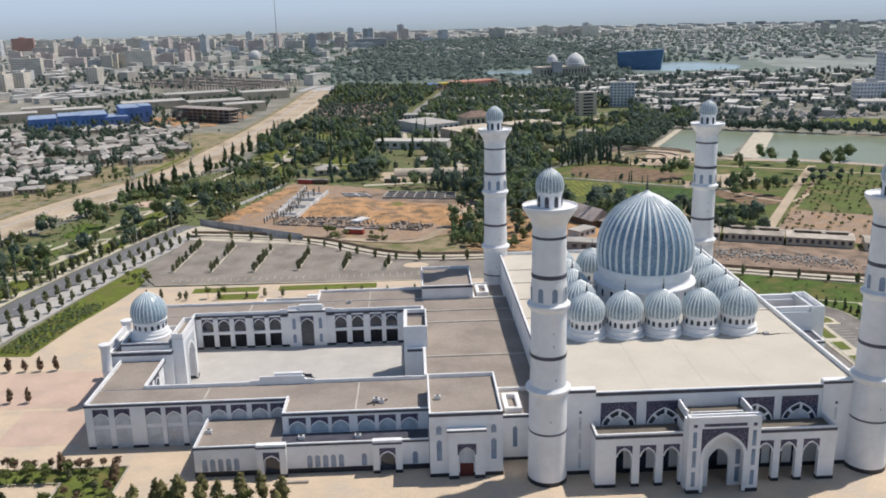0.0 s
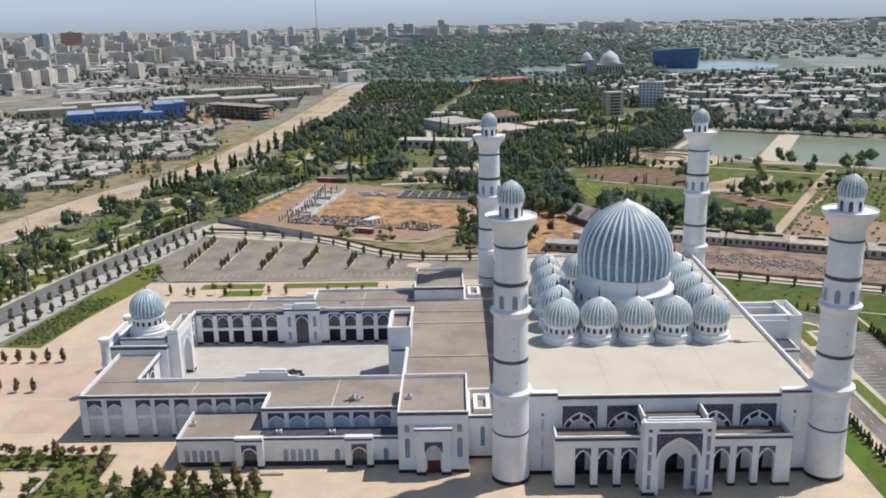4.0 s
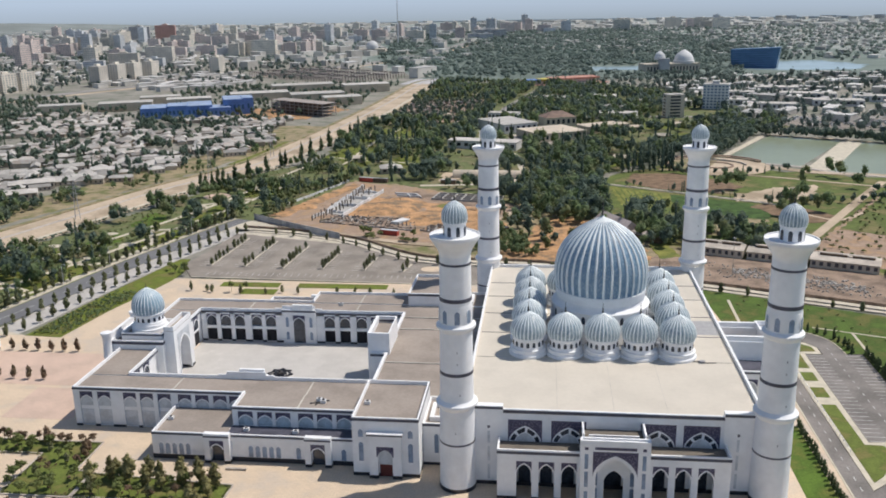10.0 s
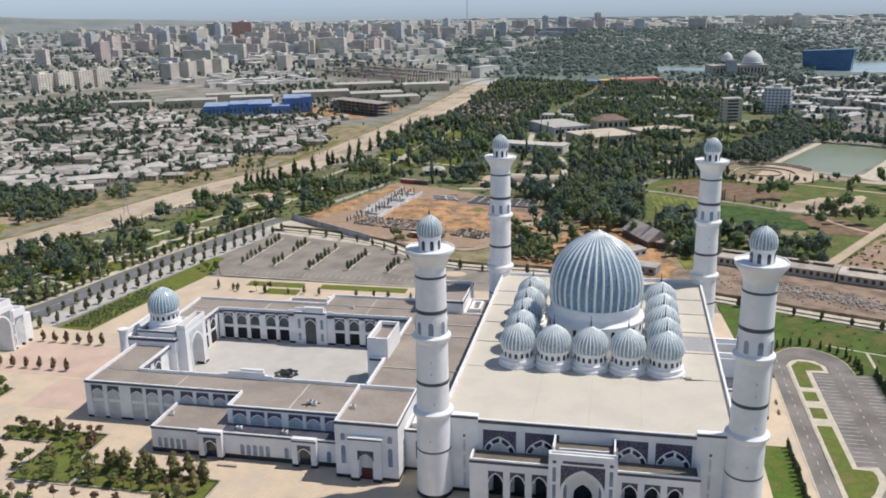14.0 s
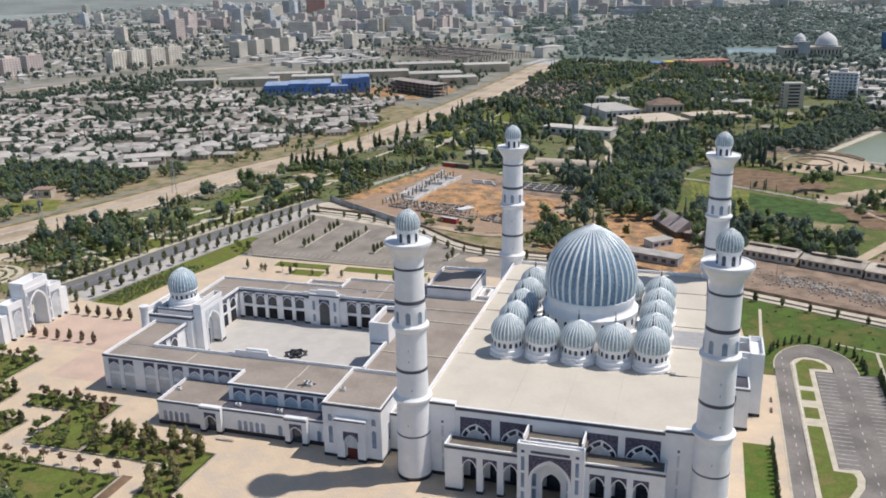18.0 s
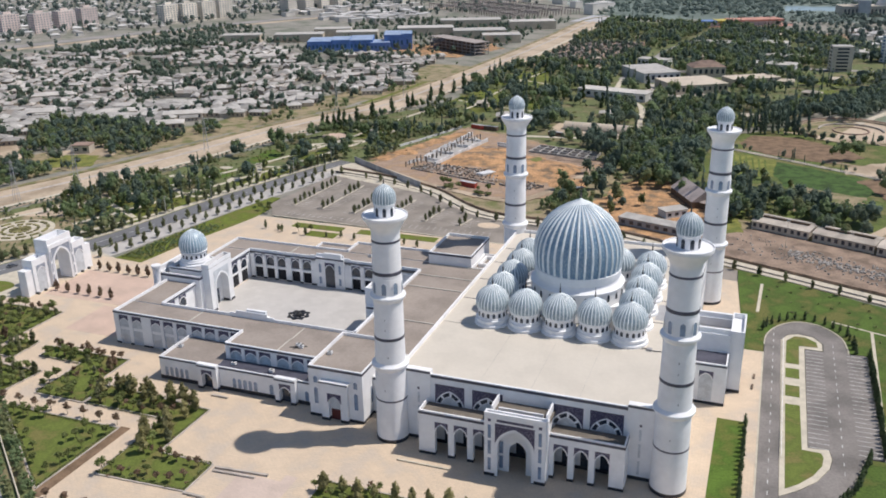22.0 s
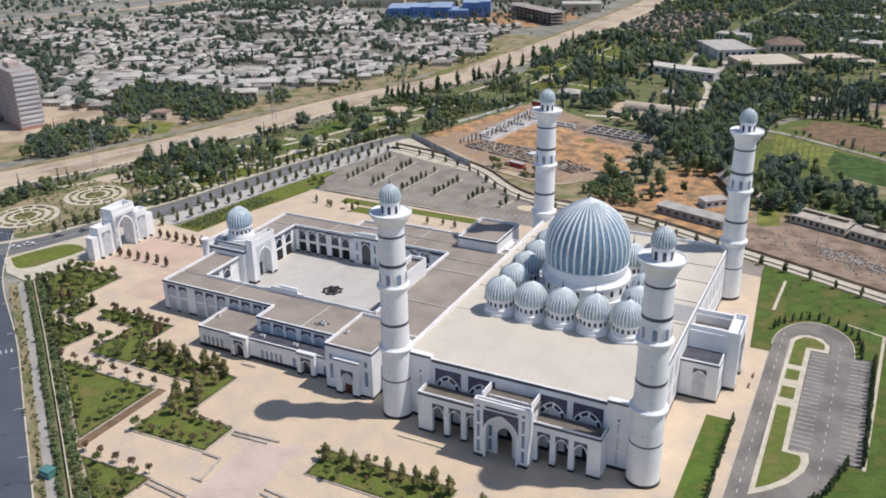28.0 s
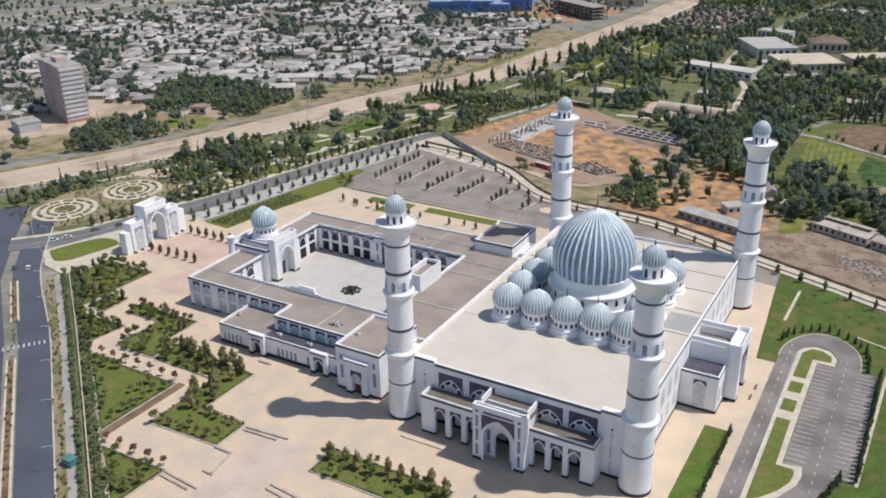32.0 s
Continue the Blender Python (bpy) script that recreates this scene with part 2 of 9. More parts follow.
WALL_GREY = material("grey_render", (0.40, 0.40, 0.41), 0.85, 0.08, 12.0, 1.5, 0.05, rnd=0.2)
WALL_PALE = material("pale_render", (0.62, 0.62, 0.62), 0.85, 0.06, 12.0, 1.5, 0.05, rnd=0.12)
WALL_BRICK = material("red_brick_render", (0.50, 0.26, 0.20), 0.85, 0.1, 12.0, 1.5, 0.05)
# cladding blue, lightened a little to include the haze before it
BLUE_CLAD = material("blue_cladding", (0.12, 0.225, 0.50), 0.55, 0.12, 10.0, 1.5, 0.05)
BLUE_GLASS = material("blue_curtain_wall", (0.06, 0.14, 0.25), 0.25, 0.12, 20.0, 2.0, 0.02)
RED_PAINT = material("red_paint", (0.40, 0.07, 0.05), 0.6, 0.12)
TEAL = material("teal_sheet", (0.09, 0.23, 0.22), 0.6, 0.1)
CAR_WHITE = material("car_white", (0.75, 0.75, 0.76), 0.25, 0.02, 3.0, 0.5, 0.0)
CAR_GREY = material("car_grey", (0.16, 0.17, 0.19), 0.25, 0.05, 3.0, 0.5, 0.0)
RUBBER = material("rubber", (0.02, 0.02, 0.02), 0.8, 0.1)


# ---- mesh helpers ----
class Shape:
    """Collects vertices and faces for one mesh."""

    def __init__(self):
        self.v, self.f = [], []

    def add(self, verts, faces):
        o = len(self.v)
        self.v += [tuple(p) for p in verts]
        self.f += [tuple(i + o for i in q) for q in faces]
        return self

    def box(self, x0, x1, y0, y1, z0, z1):
        vs = [(x, y, z) for z in (z0, z1) for y in (y0, y1) for x in (x0, x1)]
        return self.add(vs, [(0, 2, 3, 1), (4, 5, 7, 6), (0, 1, 5, 4), (1, 3, 7, 5), (3, 2, 6, 7), (2, 0, 4, 6)])

    def prism(self, ring, z0, z1):
        """An upright prism over a plan outline, anticlockwise."""
        n = len(ring)
        vs = [(x, y, z0) for x, y in ring] + [(x, y, z1) for x, y in ring]
        fs = [tuple(reversed(range(n))), tuple(range(n, 2 * n))]
        return self.add(vs, fs + [(i, (i + 1) % n, n + (i + 1) % n, n + i) for i in range(n)])

    def slab(self, ring, at, u, out, d0, d1):
        """A plate over an outline of (along, up) points: at + along*u + up*z, thick from d0 to d1 along out."""
        n = len(ring)
        at, u, out = Vector(at), Vector(u), Vector(out)
        base = [at + u * a + Vector((0, 0, b)) for a, b in ring]
        vs = [p + out * d1 for p in base] + [p + out * d0 for p in base]
        fs = [tuple(range(n)), tuple(reversed(range(n, 2 * n)))]
        return self.add(vs, fs + [((i + 1) % n, i, n + i, n + (i + 1) % n) for i in range(n)])

    def lathe(self, profile, sides=32, centre=(0, 0), cap=True, wave=0.0):
        """A turned body from (radius, height) points."""
        cx, cy = centre
        vs, fs, m = [], [], len(profile)
        for r, z in profile:
            for k in range(sides):
                a = 2 * math.pi * k / sides
                vs.append((cx + r * math.cos(a), cy + r * math.sin(a), z))
        for i in range(m - 1):
            for k in range(sides):
                j = (k + 1) % sides
                fs.append((i * sides + k, i * sides + j, (i + 1) * sides + j, (i + 1) * sides + k))
        if cap:
            fs.append(tuple(reversed(range(sides))))
            fs.append(tuple(range((m - 1) * sides, m * sides)))
        return self.add(vs, fs)

    def tube(self, path, radius, sides=6):
        """A round bar along a path of points."""
        n = len(path)
        rings = []
        for i, p in enumerate(path):
            p = Vector(p)
            d = (Vector(path[min(i + 1, n - 1)]) - Vector(path[max(i - 1, 0)])).normalized()
            a = d.cross(Vector((0, 0, 1)) if abs(d.z) < 0.9 else Vector((1, 0, 0))).normalized()
            b = d.cross(a)
            rr = radius[i] if isinstance(radius, (list, tuple)) else radius
            rings.append([p + (a * math.cos(2 * math.pi * k / sides) + b * math.sin(2 * math.pi * k / sides)) * rr for k in range(sides)])
        vs = [q for r in rings for q in r]
        fs = [(i * sides + k, i * sides + (k + 1) % sides, (i + 1) * sides + (k + 1) % sides, (i + 1) * sides + k) for i in range(n - 1) for k in range(sides)]
        fs += [tuple(range(sides)), tuple(reversed(range((n - 1) * sides, n * sides)))]
        return self.add(vs, fs)

    def data(self, name, mat, smooth=False):
        me = bpy.data.meshes.new(name)
        me.from_pydata(self.v, [], self.f)
        me.materials.append(mat)
        if smooth:
            me.polygons.foreach_set("use_smooth", [True] * len(me.polygons))
            me.set_sharp_from_angle(angle=radians(35))
        me.update()
        return me


def thing(name, label, category, group="", kind="", at=(0, 0, 0)):
    ob = new(name)
    ob.location = at
    ob.empty_display_size = 0.5
    return tagged(ob, label, category, group, kind)


def part(name, shape, mat, parent, label="", smooth=False):
    """One mesh object under a thing or a part, given in the thing's own coordinates."""
    me = shape if isinstance(shape, bpy.types.Mesh) else shape.data(name, mat, smooth)
    ob = new(name, me)
    ob.parent = parent
    return tagged(ob, label)


def solid(name, shape, mat, label, category, group="", kind="", smooth=False):
    return tagged(new(name, shape.data(name, mat, smooth)), label, category, group, kind)


def rect(x0, x1, y0, y1):
    return [(x0, y0), (x1, y0), (x1, y1), (x0, y1)]


def arch(a, rise, n=8):
    """Half-width a and rise: a pointed arch from the right foot over the tip to the left foot."""
    pts = []
    for i in range(2 * n + 1):
        x = a * math.cos(math.pi * i / (2 * n))
        t = abs(x) / a
        pts.append((x, rise * (0.72 * math.sqrt(max(0, 1 - t * t)) + 0.28 * (1 - t))))
    return pts


S_SOUTH = ((1, 0, 0), (0, -1, 0))
S_NORTH = ((-1, 0, 0), (0, 1, 0))
S_EAST = ((0, 1, 0), (1, 0, 0))
S_WEST = ((0, -1, 0), (-1, 0, 0))
def spandrel_ring(w, z0, spring, rise, top, side=0.0):
    """Outline, in two halves, of the field above an arch."""
    a = w / 2 - side
    up = arch(a, rise)
    mid = len(up) // 2
    right = [(w / 2, top), (0, top)] + [(x, spring + z) for x, z in reversed(up[:mid + 1])] + ([(w / 2, spring)] if side else [])
    left = [(0, top), (-w / 2, top)] + ([(-w / 2, spring)] if side else []) + [(x, spring + z) for x, z in reversed(up[mid:])]
    return right, left


def arch_trim(w, spring, rise, wide, foot=0.0):
    """A closed ribbon along an arch, with straight feet below the springing."""
    outer = [(x, spring + z) for x, z in arch(w / 2, rise)]
    inner = [(x, spring + z) for x, z in arch(w / 2 - wide, rise - wide * 1.1)]
    if foot:
        outer = [(w / 2, spring - foot)] + outer + [(-w / 2, spring - foot)]
        inner = [(w / 2 - wide, spring - foot)] + inner + [(-w / 2 + wide, spring - foot)]
    return outer, inner


def add_ribbon(shape, outer, inner, at, u, out, d0, d1):
    for i in range(len(outer) - 1):
        shape.slab([outer[i], outer[i + 1], inner[i + 1], inner[i]], at, u, out, d0, d1)


def arch_window(parent, at, side, w, z0, spring, rise, top, pane=None, low=None, low_top=0.0, trim=0.28, spandrel=None):
    """An arched bay in a recess: mosaic field, white arch, glazing, and the screen or painted shade sheet below. at:
    foot of the wall's outer face.
    """
    u, out = side
    x, y, z = at
    right, left = spandrel_ring(w, z0, spring, rise, top)
    sp = Shape().slab(right, at, u, out, 0.03, 0.14).slab(left, at, u, out, 0.03, 0.14)
    part("spandrel", sp, spandrel or SPANDREL, parent, "navy mosaic field")
    ring, inner = arch_trim(w, spring, rise, trim)
    tr = Shape()
    add_ribbon(tr, ring, inner, at, u, out, 0.03, 0.26)
    part("arch_trim", tr, WHITE, parent)
    half = arch(w / 2 - 0.05, rise - 0.05)
    ring = [(w / 2 - 0.05, z0)] + [(a, spring + b) for a, b in half] + [(-w / 2 + 0.05, z0)]
    part("window_pane", Shape().slab(ring, at, u, out, 0.02, 0.06), pane or GLASS, parent, "blue-grey glazing")
    if low:
        part("screen", Shape().slab([(-w / 2, 0.3), (w / 2, 0.3), (w / 2, low_top), (-w / 2, low_top)], at, u, out, 0.02, 0.08), low, parent, "glazed screen, or near-black sheet painted as shade")


def pointed_pane(parent, at, side, w, z0, z1, mat=None, name="window", frame=True):
    """A slim window with a pointed head, proud frame and recessed-looking pane."""
    u, out = side
    rise = w * 0.55
    ring = [(w / 2, z0)] + [(a, z1 - rise + b) for a, b in arch(w / 2, rise, 4)] + [(-w / 2, z0)]
    win = part(name, Shape().slab(ring, at, u, out, -0.05, 0.03), mat or GLASS, parent)
    if frame:
        k = 0.14
        inner = [(w / 2, z0)] + [(a, z1 - rise + b) for a, b in arch(w / 2, rise, 4)] + [(-w / 2, z0)]
        outer = [(w / 2 + k, z0 - k)] + [(a * (1 + 2 * k / w), z1 - rise + b * (1 + k / rise)) for a, b in arch(w / 2, rise, 4)] + [(-w / 2 - k, z0 - k)]
        fr = Shape()
        add_ribbon(fr, outer, inner, at, u, out, -0.02, 0.10)
        part("window_frame", fr, WHITE, win)
    return win


def arcade(name, parent, at, side, bays, width, spring, rise, top, ends, depth, mat=WHITE, foot=0.0):
    """A wall with real arched openings. bays: centres along the wall; ends: its start and end along the wall."""
    u, out = side
    s = Shape()
    cuts = sorted(bays)
    edge = ends[0]
    for c in cuts:
        s.slab([(edge, foot), (c - width / 2, foot), (c - width / 2, top), (edge, top)], at, u, out, -depth, 0)
        for ring in spandrel_ring(width, 0, spring, rise, top):
            s.slab([(c + a, b) for a, b in ring], at, u, out, -depth, 0)
        edge = c + width / 2
    s.slab([(edge, foot), (ends[1], foot), (ends[1], top), (edge, top)], at, u, out, -depth, 0)
    return part(name, s, mat, parent)


def band_round(parent, x0, x1, y0, y1, z0, z1, t=0.06, mat=None, name="dark_band"):
    s = Shape()
    s.box(x0 - t, x1 + t, y0 - t, y0, z0, z1).box(x0 - t, x1 + t, y1, y1 + t, z0, z1)
    s.box(x0 - t, x0, y0, y1, z0, z1).box(x1, x1 + t, y0, y1, z0, z1)
    return part(name, s, mat or BAND, parent)


def parapet(parent, x0, x1, y0, y1, z0, z1, t=0.45, sides="nsew", name="parapet"):
    s = Shape()
    if "s" in sides:
        s.box(x0, x1, y0, y0 + t, z0, z1)
    if "n" in sides:
        s.box(x0, x1, y1 - t, y1, z0, z1)
    ya, yb = y0 + (t if "s" in sides else 0), y1 - (t if "n" in sides else 0)
    if "w" in sides:
        s.box(x0, x0 + t, ya, yb, z0, z1)
    if "e" in sides:
        s.box(x1 - t, x1, ya, yb, z0, z1)
    return part(name, s, WHITE, parent)


def flat_block(parent, x0, x1, y0, y1, top, roof=None, sides="nsew", rim=0.9, band=True, plinth=True, base=0.0):
    """A flat-roofed block: wall body, roof deck below the parapet, dark bands at parapet and foot."""
    part("wall", Shape().box(x0, x1, y0, y1, base, top - rim), WHITE, parent)
    part("roof", Shape().box(x0 + 0.01, x1 - 0.01, y0 + 0.01, y1 - 0.01, top - rim, top - rim + 0.06), roof or ROOF, parent, "gravel-covered flat roof")
    parapet(parent, x0, x1, y0, y1, top - rim + 0.002, top, sides=sides)
    if band:
        band_round(parent, x0, x1, y0, y1, top - 0.85, top - 0.22)
    if plinth:
        band_round(parent, x0, x1, y0, y1, base, base + 0.75, 0.08, PLINTH, "plinth")


# ---- minarets ----
def build_minaret(label):
    """A tall turned minaret, standing at the origin."""
    m = thing("minaret", label, "minaret", "four minarets round the prayer hall")
    seg = 40
    part("plinth", Shape().lathe([(4.66, 0), (4.66, 0.9), (4.56, 1.0)], seg), PLINTH, m, smooth=True)
    part("lower_shaft", Shape().lathe([(4.55, 1.0), (4.4, 9.0), (4.3, 21.8)], seg), WHITE, m, smooth=True)
    part("middle_shaft", Shape().lathe([(4.17, 24.2), (4.02, 32), (3.95, 41.8)], seg), WHITE, m, smooth=True)
    part("upper_shaft", Shape().lathe([(3.85, 43.8), (3.8, 50), (3.72, 60.6)], seg), WHITE, m, smooth=True)
    for z, r in ((21.8, 4.3), (41.8, 3.95)):
        part("collar", Shape().lathe([(r, z), (r + 0.25, z + 0.35), (r + 0.75, z + 0.9), (r + 0.82, z + 1.15), (r + 0.8, z + 1.6), (r - 0.05, z + 2.2), (r - 0.2, z + 2.4)], seg), WHITE, m, "moulded ring", smooth=True)
    for z, r, h in ((12.6, 4.38, 0.5), (30.9, 4.07, 0.85), (49.5, 3.83, 0.95), (58.4, 3.76, 0.6)):
        part("dark_band", Shape().lathe([(r - 0.1, z), (r + 0.05, z + 0.03), (r + 0.05, z + h - 0.03), (r - 0.1, z + h)], seg), BAND, m, smooth=True)
    part("gallery", Shape().lathe([(3.72, 60.6), (3.85, 61.4), (4.35, 62.4), (5.05, 63.5), (5.6, 64.3), (5.85, 64.6), (5.92, 64.9), (5.92, 65.5), (5.72, 65.5), (5.68, 65.15), (3.0, 65.05)], seg), WHITE, m, "flared gallery", smooth=True)
    lantern = part("lantern", Shape().lathe([(2.7, 65.0), (2.65, 68.0), (2.88, 68.3), (2.88, 68.6)], seg), WHITE, m, smooth=True)
    for k in range(8):
        a = radians(45 * k + 22.5)
        out = (math.cos(a), math.sin(a), 0)
        u = (-math.sin(a), math.cos(a), 0)
        pointed_pane(lantern, (2.68 * out[0], 2.68 * out[1], 0), (u, out), 0.9, 65.35, 67.7, DARK_GLASS, "opening", False)
    prof = [(2.78, 68.5), (2.98, 69.2), (2.98, 70.1), (2.74, 71.1), (2.2, 72.0), (1.4, 72.75), (0.6, 73.25), (0.1, 73.5)]
    dome = part("dome", Shape().lathe(prof, seg), TILE_PALE, m, "ribbed blue-grey tile dome", smooth=True)
    ribs(dome, prof, 24, 0.11)
    part("finial", Shape().lathe([(0.12, 73.4), (0.28, 73.7), (0.1, 74.0), (0.2, 74.3), (0.06, 74.6), (0.05, 75.4)], 8), METAL, m, smooth=True)
    ring = part("window_storey", Shape().lathe([(3.9, 43.7), (3.92, 44.0), (3.92, 48.2), (3.86, 48.6)], seg), WHITE, m, smooth=True)
    for k in range(8):
        a = radians(45 * k + 10)
        out, u = (math.cos(a), math.sin(a), 0), (-math.sin(a), math.cos(a), 0)
        pointed_pane(ring, (3.93 * out[0], 3.93 * out[1], 0), (u, out), 1.25, 44.3, 47.6, GLASS, "window", True)
    for k, z in ((0, 53.5), (1, 37.0), (2, 26.0), (3, 16.0), (4, 34.0), (5, 60.0)):
        a = radians(-90 + (k % 3) * 8)
        out, u = (math.cos(a), math.sin(a), 0), (-math.sin(a), math.cos(a), 0)
        r = 4.62 - z * 0.0165
        part("vent_slit", Shape().slab([(-0.12, z), (0.12, z), (0.12, z + 0.5), (-0.12, z + 0.5)], (r * out[0], r * out[1], 0), u, out, -0.3, 0.0), WALL_GREY, m)
    return m


def ribs(parent, prof, count, radius, start=0, mat=None, lift=0.0):
    """Raised ribs up a dome, all sharing one mesh."""
    path = [(r + lift, 0, z) for r, z in prof[start:] if r > 0.05]
    rad = [max(0.45, min(1.0, p[0] / prof[0][0] + 0.25)) * radius for p in path]
    me = Shape().tube(path, rad, 5).data("rib", mat or WHITE_RIB, True)
    for k in range(count):
        rb = new("rib", me)
        rb.parent = parent
        rb.rotation_euler = (0, 0, 2 * math.pi * k / count)


MIN_LABEL = "tall white round minaret with dark bands and a ribbed dome"
minaret = build_minaret(MIN_LABEL)
for mx, my in ((75.5, 0), (0, 123.7), (75.5, 123.7)):
    copy_thing(minaret, pose(mx, my, 0))

# ---- prayer hall ----
AX = 62.0
hall = thing("prayer_hall", "white prayer hall with cream flat roof and arched navy mosaic panels", "mosque")
HX0, HX1, HY0, HY1, HZ = 1.2, 74.3, 1.0, 122.9, 19.6
part("wall", Shape().box(HX0, HX1, HY0, HY1, 0, HZ), WHITE, hall)
part("roof", Shape().box(HX0 + 0.02, HX1 - 0.02, HY0 + 0.02, HY1 - 0.02, HZ, HZ + 0.08), HALL_ROOF, hall, "cream membrane roof")
part("roof_patch", Shape().box(63.4, HX1 - 1.2, 57.0, 68.8, HZ + 0.08, HZ + 0.1), WALL_GREY, hall, "grey membrane strip on the roof")
parapet(hall, HX0, HX1, HY0, HY1, HZ + 0.085, 20.75, 0.6)
for x0, x1 in ((HX0, 11.2), (64.4, HX1)):
    part("corner_pier", Shape().box(x0 - 0.02, x1 + 0.02, HY0 - 0.25, HY0 + 1.6, 0.002, 21.6), WHITE, hall)
    part("dark_band", Shape().box(x0 - 0.03, x1 + 0.03, HY0 - 0.33, HY0 - 0.25, 20.75, 21.35), BAND, hall)
part("dark_band", Shape().box(11.24, 64.36, HY0 - 0.08, HY0, 19.75, 20.5), BAND, hall)
for x0, x1 in ((HX0 - 0.08, HX0), (HX1, HX1 + 0.08)):
    part("dark_band", Shape().box(x0, x1, HY0 + 2, HY1, 19.75, 20.4), BAND, hall)
band_round(hall, HX0, HX1, HY0 - 0.25, HY1, 0, 1.0, 0.08, PLINTH, "plinth")
joints = [(HX0 + 1, HX1 - 1, 88.6), (HX0 + 1, HX1 - 1, 103.2), (HX0 + 1, HX1 - 1, 72.0), (HX0 + 1, HX1 - 1, 55.0), (HX0 + 1, HX1 - 1, 36.0)]
for x0, x1, y in joints:
    part("roof_seam", Shape().box(x0, x1, y - 0.1, y + 0.1, HZ + 0.08, HZ + 0.2), BAND if y > 36 else ROOF_JOINT, hall)
for x in (24.5, 38.5, 51.5):
    part("roof_seam", Shape().box(x - 0.06, x + 0.06, HY0 + 0.7, 35.8, HZ + 0.08, HZ + 0.1), ROOF_JOINT, hall)
# arched mosaic panels of the upper front wall
for c, w in ((16.65, 8.4), (27.35, 8.5), (48.9, 8.5), (59.2, 8.6)):
    panel = part("panel_window", Shape().slab([(-w / 2, 11.6), (w / 2, 11.6), (w / 2, 18.0), (-w / 2, 18.0)], (c, HY0, 0), (1, 0, 0), (0, -1, 0), 0.0, 0.04), SPANDREL, hall, "navy mosaic panel with a white arch")
    a = w / 2 - 0.15
    ring = [(a, 11.4)] + [(x, 11.9 + z) for x, z in arch(a, 4.5)] + [(-a, 11.4)]
    part("arch_rim", Shape().slab(ring, (c, HY0, 0), (1, 0, 0), (0, -1, 0), 0.04, 0.10), WHITE, panel)
    o2, i2 = arch_trim(2 * a - 0.7, 11.9, 4.1, 1.05)
    gl = Shape()
    for i in range(len(o2) - 1):
        if i % 4 == 3:
            continue
        gl.slab([o2[i], o2[i + 1], i2[i + 1], i2[i]], (c, HY0, 0), (1, 0, 0), (0, -1, 0), 0.10, 0.13)
    part("window_pane", gl, DARK_GLASS, panel)
    ring = [(a - 1.6, 11.4)] + [(x, 11.9 + z) for x, z in arch(a - 1.6, 2.7)] + [(-a + 1.6, 11.4)]
    part("window_pane", Shape().slab(ring, (c, HY0, 0), (1, 0, 0), (0, -1, 0), 0.10, 0.13), PALE_GLASS, panel)
for x in (7.7, 67.8):
    for z0, z1 in ((1.6, 5.6), (6.6, 10.6), (11.6, 14.8), (15.6, 16.3)):
        part("slit_window", Shape().box(x - 0.3, x + 0.3, HY0 - 0.29, HY0 - 0.2, z0, z1), PALE_GLASS if z1 < 15 else BAND, hall)
# the long east and west walls: tall recessed bays
for side, xw in ((S_EAST, HX1), (S_WEST, HX0)):
    for y in (12, 19, 26, 33, 40, 84, 91, 98, 105, 112):
        for z0, z1 in ((3.0, 8.5), (10.5, 17.0)):
            pointed_pane(hall, (xw, y, 0), side, 3.0, z0, z1, PALE_GLASS, "window", True)
# inner doors behind the porch
for c in (16.6, 22.0, 27.4, 49.5, 54.4, 59.6):
    pointed_pane(hall, (c, HY0, 0), S_SOUTH, 3.0, 0.3, 7.6, DARK_GLASS, "door", True)
pointed_pane(hall, (38, HY0, 0), S_SOUTH, 5.0, 0.3, 10.5, DARK_GLASS, "door", True)

# ---- front porch ----
porch = thing("front_porch", "white arcaded porch with navy spandrels and a tall portal", "porch")
PY, PT = -5.7, 13.3
WINGS = (((16.6, 22.0, 27.4), (10.1, 30.0)), ((49.0, 54.3, 59.6), (45.9, 65.2)))
